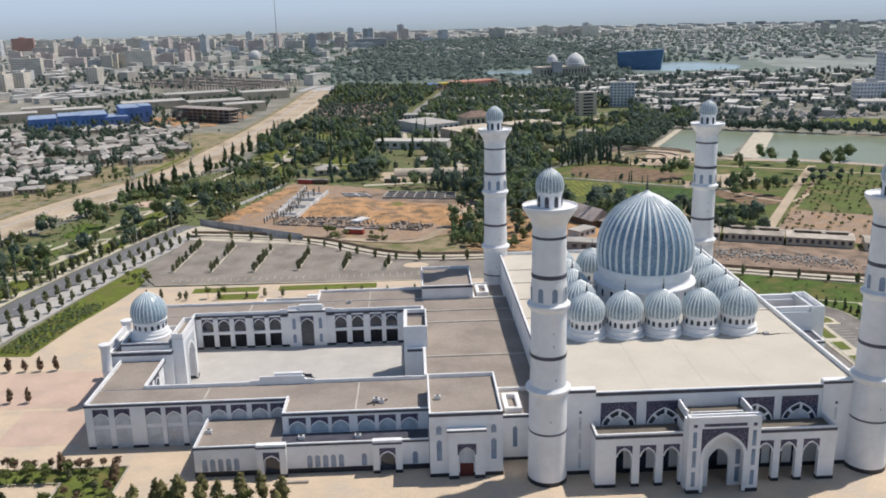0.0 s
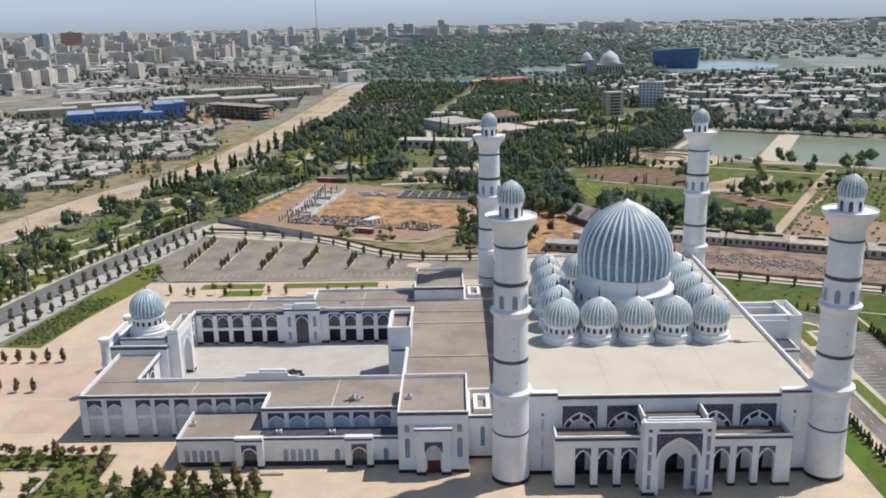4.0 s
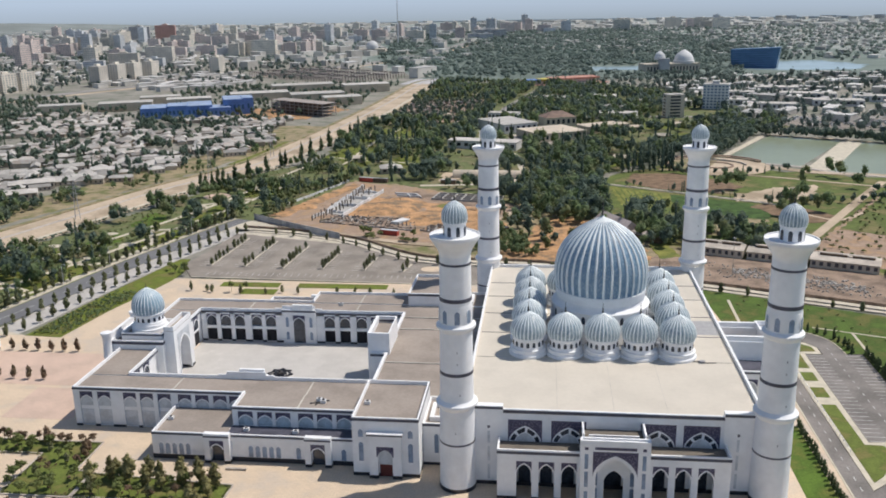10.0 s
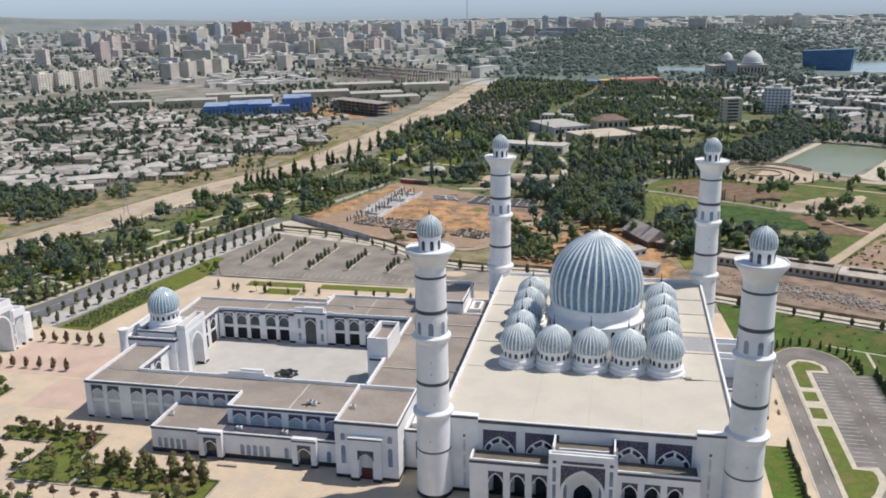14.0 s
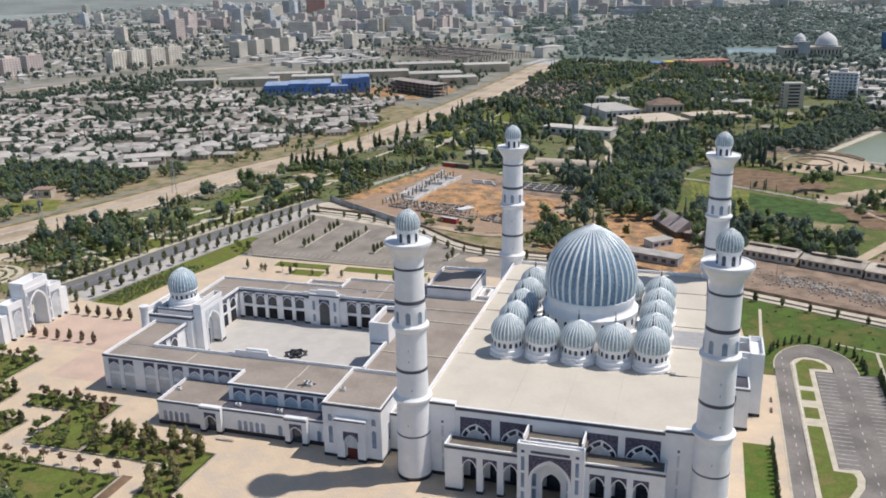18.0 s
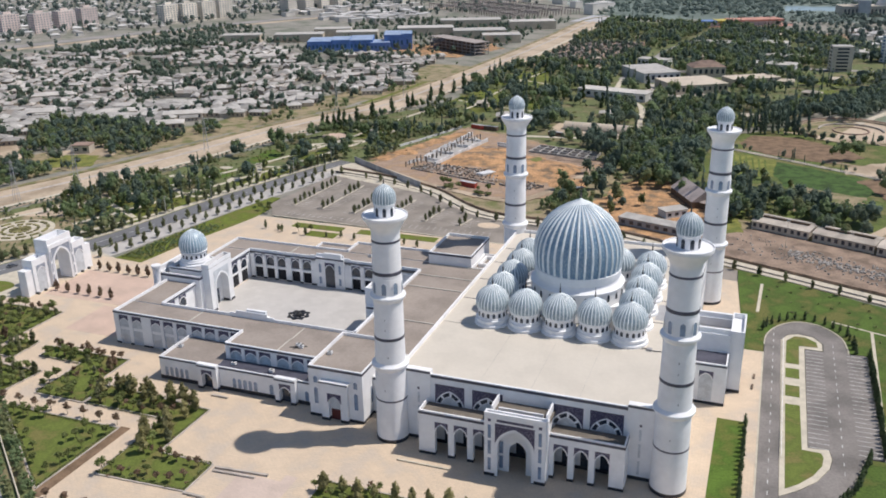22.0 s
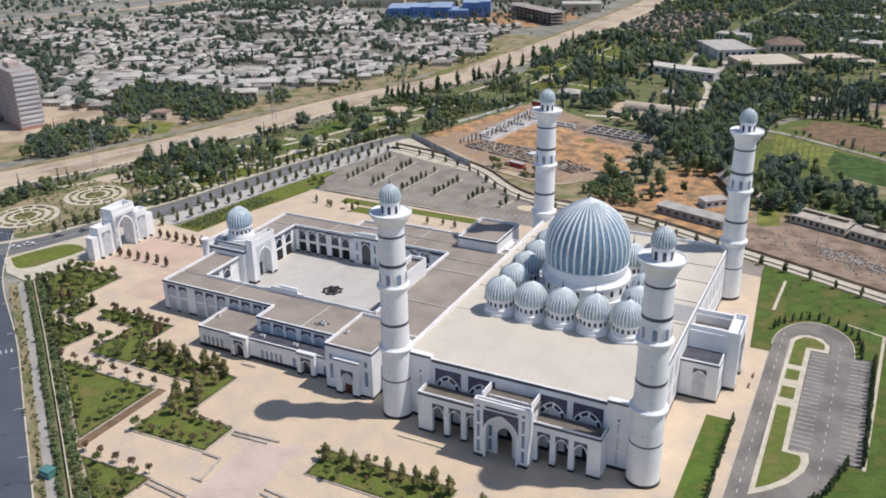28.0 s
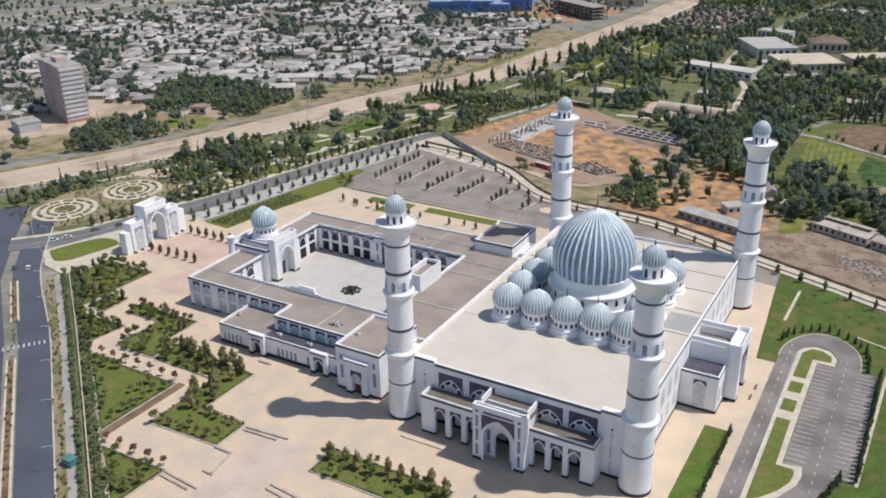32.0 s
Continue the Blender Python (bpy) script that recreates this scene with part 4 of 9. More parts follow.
    # link to the minaret
    y0, y1 = ys(9.0, 25.0)
    link = thing("link_wall", "low white linking range between block and minaret", "building", "link ranges")
    flat_block(link, -10.0, 1.1, y0, y1, 12.0, rim=1.0)
    pointed_pane(link, (-6.5, yy(9.0), 0), out, 1.1, 3.5, 9.0, GLASS)
    vent = Shape().box(-8.6, -7.6, *ys(12.0, 21.0), 11.06, 12.3).box(-5.4, -4.4, *ys(12.0, 21.0), 11.06, 12.3).box(-7.6, -5.4, *ys(12.0, 12.9), 11.06, 12.3).box(-7.6, -5.4, *ys(20.1, 21.0), 11.06, 12.3)
    part("light_well", vent, WHITE, link, "raised rim of a light well")


side_wing(1)
side_wing(-1)

# east range between court and hall, with brown roof fields
east = thing("east_range", "low wide range with brown roof fields beside the hall", "building", "ranges round the courtyard")
part("wall", Shape().box(-27.1, 1.15, 25.1, 98.9, 0, 11.6), WHITE, east)
part("roof", Shape().box(-27.1, 1.1, 25.1, 98.9, 11.6, 11.66), ROOF, east, "brown gravel roof")
part("parapet", Shape().box(-27.9, -27.1, 33.7, 90.3, 0, 12.6), WHITE, east)
for y in (25.4, 48.0, 76.0, 87.0, 98.4):
    part("roof_joint", Shape().box(-27.0, 1.1, y - 0.25, y + 0.25, 11.66, 11.95), ROOF_JOINT, east)
portal = thing("court_portal", "white projecting courtyard portal with an open top", "portal")
arcade("portal_wall", portal, (-33.3, AX, 0), S_WEST, (0,), 8.0, 8.4, 4.4, 18.7, (-7.8, 7.8), 1.0)
for y0, y1 in ((AX - 7.8, AX - 7.1), (AX + 7.1, AX + 7.8)):
    part("wall", Shape().box(-32.3, -26.5, y0, y1, 0, 18.7), WHITE, portal)
part("roof", Shape().box(-32.3, -26.9, AX - 7.1, AX + 7.1, 16.2, 16.6), ROOF, portal, "brown roof behind the parapet")
part("wall", Shape().box(-26.9, -26.5, AX - 7.1, AX + 7.1, 11.7, 18.7), WHITE, portal)
part("inner_band", Shape().box(-32.25, -26.95, AX + 7.02, AX + 7.1, 16.9, 17.6), BAND, portal)
for y0, ys0 in ((AX - 9.0, AX - 9.08), (AX + 7.82, AX + 9.0)):
    part("side_bay", Shape().box(-32.5, -28.0, y0, y0 + 1.18, 0, 12.6), WHITE, portal)
    part("dark_band", Shape().box(-32.4, -28.0, ys0, ys0 + 0.08, 11.5, 12.2), BAND, portal)

# west range, court side arcade and the domed entrance pavilion
west = thing("west_range", "white west range with arched court windows and brown roof", "building", "ranges round the courtyard")
part("wall", Shape().box(-113.6, -102.0, 33.7, 90.3, 0, 11.4), WHITE, west)
part("roof", Shape().box(-113.5, -102.1, 33.7, 90.3, 11.4, 11.46), ROOF, west, "brown gravel roof")
part("parapet", Shape().box(-114.1, -113.6, 23.02, 2 * AX - 23.02, 0, WT), WHITE, west)
part("dark_band", Shape().box(-114.17, -114.1, 22.95, 2 * AX - 22.95, WT - 0.9, WT - 0.3), BAND, west)
part("parapet", Shape().box(-102.0, -101.55, 33.7, 90.3, 11.0, WT + 0.1), WHITE, west)
part("dark_band", Shape().box(-101.55, -101.48, 33.7, 90.3, 10.95, 11.5), BAND, west)
for y in (38.5, 45.0, 79.0, 85.5):
    # lower sheet is near-black, painted in place of the loggia's shade
    arch_window(west, (-102.0, y, 0), S_EAST, 4.0, 5.9, 8.1, 1.8, 10.4, DARK_GLASS, LOGGIA_SHADE, 4.9)
for y in (28, 34, 40, 46, 78, 84, 90, 96):
    pointed_pane(west, (-114.1, y, 0), S_WEST, 2.4, 6.0, 9.8, PALE_GLASS)

pav = thing("entrance_pavilion", "white domed entrance pavilion with a tall court portal", "pavilion")
part("wall", Shape().box(-117.0, -99.6, 53.0, 71.0, 0, 13.4), WHITE, pav)
part("roof", Shape().box(-116.9, -99.7, 53.1, 70.9, 13.4, 13.46), ROOF, pav)
parapet(pav, -117.0, -99.6, 53.0, 71.0, 13.465, 14.5)
band_round(pav, -117.0, -99.6, 53.0, 71.0, 13.2, 14.1)
part("step", Shape().box(-114.2, -100.5, 55.2, 68.8, 13.46, 15.1), WHITE, pav)
part("roof", Shape().box(-114.1, -100.6, 55.3, 68.7, 15.1, 15.16), ROOF, pav)
parapet(pav, -114.2, -100.5, 55.2, 68.8, 15.165, 16.3, 0.4)
band_round(pav, -114.2, -100.5, 55.2, 68.8, 15.4, 15.9)
arcade("portal", pav, (-96.4, AX, 0), S_EAST, (0,), 8.6, 9.0, 5.0, 17.2, (-7.2, 7.2), 3.2)
part("portal_top", Shape().box(-99.6, -96.4, AX - 7.2, AX + 7.2, 17.205, 17.3), ROOF, pav)
parapet(pav, -99.6, -96.4, AX - 7.2, AX + 7.2, 17.305, 18.7)
sp = spandrel_ring(9.6, 0, 9.0, 5.0, 15.4)
part("spandrel", Shape().slab(sp[0], (-96.4, AX, 0), *S_EAST, 0, 0.06).slab(sp[1], (-96.4, AX, 0), *S_EAST, 0, 0.06), PALE_GLASS, pav, "pale patterned field")
o, i = arch_trim(9.2, 9.0, 5.2, 0.6, 8.5)
tr = Shape()
add_ribbon(tr, o, i, (-96.4, AX, 0), *S_EAST, -0.3, 0.2)
part("arch_trim", tr, WHITE, pav)
part("door", Shape().box(-99.58, -99.5, AX - 2, AX + 2, 0.1, 6), DARK_GLASS, pav)
for y in (AX - 7.2, AX + 4.3):
    part("plinth", Shape().box(-99.5, -96.32, y - 0.06, y + 2.96, 0, 0.9), PLINTH, pav)
for y in (52.0, 72.0):
    part("turret", Shape().lathe([(1.5, 0), (1.45, 9), (1.6, 9.3), (1.6, 9.9), (1.4, 10.2), (1.35, 16.2), (1.75, 16.8), (1.75, 17.5), (1.5, 17.6)], 20, (-117.6, y)), WHITE, pav, smooth=True)
part("west_screen", Shape().box(-118.2, -117.1, 53.4, 70.6, 0, 16.2), WHITE, pav)
part("base", Shape().lathe([(5.75, 15.1), (5.75, 16.6), (5.55, 16.75), (5.3, 16.8), (5.25, 17.7), (5.05, 17.8), (4.9, 18.5), (4.6, 18.6)], 48, (-107.4, AX)), WHITE, pav)
pd = part("drum", Shape().lathe([(4.6, 18.5), (4.6, 20.5), (4.95, 20.9), (5.0, 21.3), (4.7, 21.4)], 40), WHITE, pav, smooth=True)
pd.location = (-107.4, AX, 0)
for k in range(16):
    a = radians(22.5 * k)
    out, u = (math.cos(a), math.sin(a), 0), (-math.sin(a), math.cos(a), 0)
    pointed_pane(pd, (4.62 * out[0], 4.62 * out[1], 0), (u, out), 0.8, 18.9, 20.3, DARK_GLASS, "opening", False)
pr = [(4.6, 21.3), (5.0, 22.3), (5.1, 23.3), (4.9, 24.7), (4.3, 26.2), (3.3, 27.4), (2.0, 28.4), (0.85, 29.1), (0.1, 29.5)]
ps = part("shell", Shape().lathe(pr, 48), TILE_SKY, pav, "sky-blue ribbed tile dome", smooth=True)
ps.location = (-107.4, AX, 0)
ribs(ps, pr, 28, 0.15)
part("finial", Shape().lathe([(0.1, 29.4), (0.25, 29.8), (0.05, 30.2), (0.02, 30.8)], 8, (-107.4, AX)), METAL, pav, smooth=True)

# court floor and star-shaped fountain
fountain = thing("fountain", "dark eight-pointed star fountain set in the court", "fountain", at=(-64.9, 62.6, 0))
for r, w, h in ((4.2, 0.5, 0.45), (2.3, 0.4, 0.7)):
    s = Shape()
    for q in (0, 45):
        pts = [(r * math.cos(radians(q + 45 + 90 * k)), r * math.sin(radians(q + 45 + 90 * k)), h / 2) for k in range(4)]
        for k in range(4):
            s.tube([pts[k], pts[(k + 1) % 4]], w / 2, 6)
    part("rim", s, PLINTH, fountain)
part("basin", Shape().lathe([(1.2, 0.0), (1.3, 0.8), (0.6, 0.9), (0.3, 1.6), (0.1, 1.7)], 12), METAL, fountain, smooth=True)

# ---- ceremonial gate ----
GATE_FIELD = speckled("grey_blue_mosaic", (0.26, 0.29, 0.35), (0.44, 0.46, 0.50), 0.5)
gate = thing("ceremonial_gate", "white triple-arched ceremonial gate with stepped wings", "gate")
arcade("portal", gate, (-172.0, AX, 0), S_EAST, (0,), 8.8, 10.0, 5.2, 17.2, (-6.4, 6.4), 6.5)
parapet(gate, -178.5, -172.0, AX - 6.4, AX + 6.4, 17.2, 19.6, 0.7)
part("cornice", Shape().box(-171.98, -171.7, AX - 6.4, AX + 6.4, 16.6, 17.4), WHITE, gate)
sp = spandrel_ring(9.8, 0, 10.0, 5.2, 16.3)
part("spandrel", Shape().slab(sp[0], (-172.0, AX, 0), *S_EAST, 0, 0.06).slab(sp[1], (-172.0, AX, 0), *S_EAST, 0, 0.06), GATE_FIELD, gate, "grey-blue mosaic field")
for y in (AX - 5.7, AX + 5.7):
    part("frame_strip", Shape().box(-171.98, -171.72, y - 0.55, y + 0.55, 0.8, 16.55), WHITE, gate)
    for z0, z1 in ((1.8, 5.2), (6.2, 9.8), (10.8, 14.6)):
        part("frame_panel", Shape().box(-171.72, -171.68, y - 0.3, y + 0.3, z0, z1), GATE_FIELD, gate)
part("frame_strip", Shape().box(-171.98, -171.72, AX - 5.1, AX + 5.1, 15.75, 16.55), WHITE, gate)
o, i = arch_trim(9.3, 10.0, 5.4, 0.7, 9.5)
tr = Shape()
add_ribbon(tr, o, i, (-172.0, AX, 0), *S_EAST, -0.3, 0.25)
part("arch_trim", tr, WHITE, gate)
for s in (-1, 1):
    a, b = sorted((AX + s * 6.4, AX + s * 14.4))
    part("side_wall", Shape().box(-178.0, -173.0, a, b, 0, 12.6), WHITE, gate)
    parapet(gate, -178.0, -173.0, a, b, 12.6, 13.9, 0.6)
    arch_window(gate, (-173.0, (a + b) / 2, 0), S_EAST, 4.6, 0.5, 8.0, 2.4, 11.2, PALE_GLASS, spandrel=GATE_FIELD)
    a, b = sorted((AX + s * 14.4, AX + s * 17.8))
    part("stub_wall", Shape().box(-177.4, -173.6, a, b, 0, 10.4), WHITE, gate)
    for y in (AX + s * 6.0, AX + s * 10.4, AX + s * 14.2):
        part("plinth", Shape().box(-178.2, -171.9, y - 0.4, y + 0.4, 0, 0.8), PLINTH, gate)


# ---- ground ----
def ragged(ring, amp, step=4.0, seed=1):
    """The same outline with an uneven, natural edge."""
    r = random.Random(seed)
    out = []
    for a, b in zip(ring, ring[1:] + ring[:1]):
        a, b = Vector(a), Vector(b)
        m = max(1, int((b - a).length / step))
        for k in range(m):
            p = a.lerp(b, k / m)
            out.append((p.x + r.uniform(-amp, amp), p.y + r.uniform(-amp, amp)))
    return out


def pad(name, ring, z, mat, label, category, thick=0.5, kind="structure", rough=0.0):
    if rough:
        ring = ragged(ring, rough, max(2.5, rough * 2.2), len(ring))
    return solid(name, Shape().prism(ring, z - thick, z), mat, label, category, kind=kind)


def offset_line(points, d):
    """The line moved d to its left."""
    out = []
    for i, p in enumerate(points):
        a, b = Vector(points[max(i - 1, 0)]), Vector(points[min(i + 1, len(points) - 1)])
        t = (b - a).normalized()
        out.append((p[0] - t.y * d, p[1] + t.x * d))
    return out


def smooth_line(points, n=6):
    """A rounder line through the points."""
    pts = [Vector((p[0], p[1])) for p in points]
    out = []
    for i in range(len(pts) - 1):
        p0, p1, p2, p3 = pts[max(i - 1, 0)], pts[i], pts[i + 1], pts[min(i + 2, len(pts) - 1)]
        for k in range(n):
            t = k / n
            out.append(tuple(0.5 * ((2 * p1) + (p2 - p0) * t + (2 * p0 - 5 * p1 + 4 * p2 - p3) * t * t + (3 * p1 - p0 - 3 * p2 + p3) * t ** 3)))
    return out + [tuple(pts[-1])]


def strip_shape(points, w, z0, z1, shape=None):
    """A band of width w along a line."""
    s = shape or Shape()
    l, r = offset_line(points, w / 2), offset_line(points, -w / 2)
    vs = [(x, y, z) for p, q in zip(r, l) for z in (z0, z1) for x, y in (p, q)]
    fs = [(1, 0, 2, 3), tuple(4 * len(points) - 4 + k for k in (0, 1, 3, 2))]
    for i in range(0, 4 * len(points) - 4, 4):
        fs += [(i + 2, i + 6, i + 7, i + 3), (i, i + 1, i + 5, i + 4), (i, i + 4, i + 6, i + 2), (i + 1, i + 3, i + 7, i + 5)]
    return s.add(vs, fs)


def strip(name, points, w, z, mat, label, category, thick=0.3, kind="structure"):
    return solid(name, strip_shape(points, w, z - thick, z), mat, label, category, kind=kind)


def dashes(points, w, length, gap, z, shape):
    """Painted dashes along a line."""
    run, on = 0.0, True
    for a, b in zip(points, points[1:]):
        a, b = Vector(a), Vector(b)
        d = (b - a).length
        t = (b - a) / d
        s = 0.0
        while s < d:
            e = min(d, s + length)
            n = Vector((-t.y, t.x)) * w / 2
            p, q = a + t * s, a + t * e
            shape.prism([tuple(p - n), tuple(q - n), tuple(q + n), tuple(p + n)], z - 0.02, z)
            s += length + gap


SITE_EARTH = material("site_earth", (0.31, 0.225, 0.165), 0.95, 0.22, 7.0, 0.8, 0.4, alt=(0.385, 0.26, 0.155))
SIDE_GREY = tiled("side_walk_paving", (0.47, 0.45, 0.42), (0.85, 0.85, 0.85), 1.5, 0.75, 0.02, 0.08)
PATH_GREY = tiled("path_paving", (0.36, 0.345, 0.32), (0.85, 0.85, 0.85), 1.5, 0.75, 0.02, 0.08)
WOOD_FLOOR = material("woodland_floor", (0.120, 0.142, 0.056), 0.95, 0.2, 14.0, 1.5, 0.5, alt=(0.20, 0.175, 0.095))
pad("ground", rect(-9000, 9000, -3000, 12000), -0.45, CITY_GROUND, "green ground paled for haze, reaching to the horizon", "ground", 3)
HEDGE = [(-182.5, 19.5), (-139.2, -12.1), (-87.5, -51.0), (-50.0, -79.5), (-10, -110)]
pad("plaza", [(-181, 18), (-50, -80), (-10, -110), (96.4, -110), (96.4, 86), (90, 86), (85, 146), (-2, 158), (-142, 161), (-146, 143), (-152.5, 118), (-157, 89), (-183, 91)], 0.0, PAVING, "sandy paved plaza round the mosque", "pavement", 0.4)
pad("courtyard_floor", rect(-101.5, -27.9, 33.6, 90.4), 0.06, COURT, "pale grey paved courtyard", "pavement", 0.1)
pad("gate_forecourt", rect(-171, -118, 49, 75), 0.03, PAVING_PINK, "pinkish paving between gate and pavilion", "pavement", 0.1)
for x0, x1, y0, y1 in ((-31, -27.5, -95, -30), (-19, -15.5, -95, -27), (-27.5, -19, -95, -30)):
    pad("paving_band", rect(x0, x1, y0, y1), 0.02 + 0.01 * (x0 < -30), PAVING_GREY, "greyish paving band across the plaza", "pavement", 0.06)
pad("paving_field", rect(-140, -118, 26, 47), 0.025, PAVING_PINK, "pinkish paving field", "pavement", 0.06)

# planted beds with stone edging
BEDS = {
    "bed_a": [(-177, 19.0), (-151.5, 0.5), (-150.3, 37), (-178, 36.5)],
    "bed_b": [(-149.5, 2.0), (-140, 2.0), (-140, 14), (-149.5, 14)],
    "bed_c": [(-146.5, -3.0), (-125.5, -18.2), (-123.2, -2.6)],
    "bed_d": [(-118.5, -23), (-77.2, -53.6), (-76.2, -22.6)],
    "bed_e": [(-70.5, -58.6), (-46.2, -76.6), (-44.9, -57.6)],
    "bed_f": [(-115, -14.5), (-96.4, -14.5), (-96.4, -2), (-101, -2), (-101, 13.2), (-132.5, 13.2), (-132.5, 6), (-115, 6)],
    "bed_g": [(-95.8, -14.2), (-67.2, -14.2), (-67.2, -43.2), (-40, -42), (-39.8, -29.3), (-57.5, -29), (-57, -5.5), (-95.8, -3)],
    "bed_h": [(-8.5, -38), (33, -38), (33, -26), (-8.5, -26)],
    "bed_i": [(38, -38), (60, -38), (60, -28), (38, -28)],
}
for key, ring in BEDS.items():
    c = Vector((sum(p[0] for p in ring) / len(ring), sum(p[1] for p in ring) / len(ring)))
    bed = tagged(new("planting_bed"), "planted garden bed with grass and low stone edging", "garden bed", "garden beds on the plaza")
    part("grass", Shape().prism(ring, -0.1, 0.14), BED_GRASS, bed, "green and brown planted ground")
    loop = ring + [ring[0]]
    edge = Shape()
    for a, b in zip(loop, loop[1:]):
        strip_shape([a, b], 0.45, 0.0, 0.32, edge)
    part("edging", edge, KERB, bed, "brown stone edging")
part_walls = [[(-33.6, -42.5), (-32.2, -52.7)], [(-38.5, -30.3), (-23.3, -29.0)], [(-38.3, -31.8), (-26.0, -31.0)], [(-40, -42.6), (-33.6, -42.6)], [(-35.2, -52.6), (-31.4, -52.8)], [(-44.9, -58.2), (-31, -59.5)], [(-44.9, -60), (-33, -61)], [(10.0, -45.5), (28, -47)], [(-14, -48), (2, -49.5)], [(-14, -50), (0, -51.5)], [(-61.5, 2.0), (-56.0, 2.1)]]
solid("low_wall", strip_shape([(5.8, -11.1), (20.9, -11.0)], 0.5, 0, 0.4), PALE_KERB, "low pale kerb in front of the porch", "low wall", "low plaza walls")
for line in part_walls:
    solid("low_wall", strip_shape(line, 0.7, 0, 0.55), KERB, "low brown stone kerb wall on the plaza", "low wall", "low plaza walls")
solid("soil_bed", strip_shape([(-74.6, -21.6), (-75.4, -56.0)], 3.2, 0.02, 0.12), SOIL, "bare brown soil strip beside the lawn", "garden bed")

# hedge, footpath and roads on the south-west
strip("hedge_bed", HEDGE, 7.0, 0.12, WOOD_FLOOR, "grassy strip under the boundary hedge", "verge")
solid("boundary_wall", strip_shape(HEDGE, 0.35, 0, 1.25), PALE_KERB, "long low pale boundary wall in the hedge", "wall", kind="structure")
strip("footpath", offset_line(HEDGE, -4.3), 3.4, -0.03, PATH_GREY, "pale concrete footpath", "pavement")
ROAD = [(-262, 72), (-228, 38), (-196, 8.5), (-148, -24), (-103.4, -57.6), (-58.8, -91.3), (-18.8, -121.8)]
strip("verge", offset_line(HEDGE, -7.6), 3.4, -0.1, DRY, "dry brown verge beside the road", "verge")
strip("road", smooth_line(ROAD), 11.0, -0.22, ROAD_BLUE, "blue-grey asphalt road", "road")
strip("kerb", smooth_line(offset_line(ROAD, 5.5)), 0.5, -0.06, PALE_KERB, "pale kerb", "kerb")
MEDIAN = offset_line([(-192, 9), (-160, -14), (-136, -33), (-58.8, -91.3), (-18.8, -121.8)], -7.6)
for line in (MEDIAN[:2], MEDIAN[2:]):
    strip("median", line, 3.4, -0.05, PALE_KERB, "raised median between the carriageways", "kerb")
    strip("median_bed", line, 1.8, 0.0, SOIL, "dry planted median strip", "verge")
strip("carriageway", offset_line(ROAD, -17.2), 14.0, -0.24, ROAD_BLUE, "second asphalt carriageway", "road")
paint = Shape()
for k in range(9):
    a = Vector((-142.5 - k * 1.05, -24.0 - k * 1.4))
    paint.prism([(a.x, a.y), (a.x + 2.2, a.y - 1.7), (a.x + 2.5, a.y - 1.3), (a.x + 0.3, a.y + 0.4)], -0.22, -0.2)
solid("road_marking", paint, LINE, "white road markings and crossing bars", "road marking", kind="structure")

# boulevard on the west side
BOUL = smooth_line([(-232, 26), (-219.5, 40), (-211, 54), (-205, 71), (-194.5, 98), (-187, 120), (-178, 160), (-168, 198), (-153.5, 244), (-145, 268)])
BOUL_ASPHALT = material("boulevard_asphalt", (0.165, 0.168, 0.175), 0.85, 0.1, 20.0, 0.9, 0.1)
strip("boulevard", BOUL, 12.5, -0.2, BOUL_ASPHALT, "asphalt boulevard along the park", "road")
paint = Shape()
dashes(BOUL, 0.2, 3.0, 4.0, -0.17, paint)
solid("road_marking", paint, LINE, "white dashes down the boulevard", "road marking", kind="structure")
SIDE = smooth_line([(-185, 84), (-178.5, 98), (-173.5, 122), (-166.5, 155), (-158, 190), (-148, 224), (-141, 246)])
strip("park_walk", offset_line(BOUL, 8.6), 3.0, -0.15, PALE_KERB, "pale walk along the park side of the boulevard", "pavement", 0.2)
strip("side_walk", SIDE, 12.0, -0.1, SIDE_GREY, "grey stone side walk beside the boulevard", "pavement")
strip("kerb", offset_line(SIDE, 5.8), 0.4, 0.0, PALE_KERB, "pale kerb", "kerb")
pad("north_west_lawn", [(-156, 89), (-170.5, 90), (-167.5, 110), (-162, 140), (-157, 163), (-151.5, 190), (-146.5, 190), (-146.5, 178), (-142, 172), (-142, 158), (-145, 143), (-151.5, 118)], 0.06, GRASS, "green lawn beside the boulevard", "lawn", 0.3)
pad("gate_lawn", smooth_line([(-210, 31), (-207, 41), (-201, 52), (-194, 54), (-189, 52), (-188, 48), (-191, 37), (-193.5, 29), (-199, 25), (-210, 31)], 4)[:-1], 0.06, GRASS, "small green lawn beside the gate", "lawn", 0.3)
pad("gate_apron", [(-213, 30), (-199, 20), (-183, 17), (-178, 18), (-170, 90), (-186, 96), (-198, 71), (-205, 54)], -0.02, PALE_KERB, "pale paving outside the gate", "pavement", 0.3)

# north-west car park
LOT = [(-146, 180), (-136, 164), (-2, 158.5), (-2, 184), (-36, 190), (-74, 219), (-140, 238)]
pad("north_car_park", LOT, -0.04, LOT_ASPHALT, "worn grey asphalt car park with tree rows", "car park", 0.3)
for x0, x1 in ((-118, -92), (-84, -45)):
    pad("grass_strip", rect(x0, x1, 151.0, 157.0), 0.1, GRASS, "narrow green grass strip", "lawn", 0.3)
strip("kerb", [(-136, 163.5), (-2, 158.2)], 0.6, 0.05, PALE_KERB, "pale kerb", "kerb")
LOT_ROWS = [(-133, 181, 229), (-116.5, 180, 224), (-98, 178, 216), (-79.5, 178, 208), (-60, 177, 198), (-42, 176, 188)]
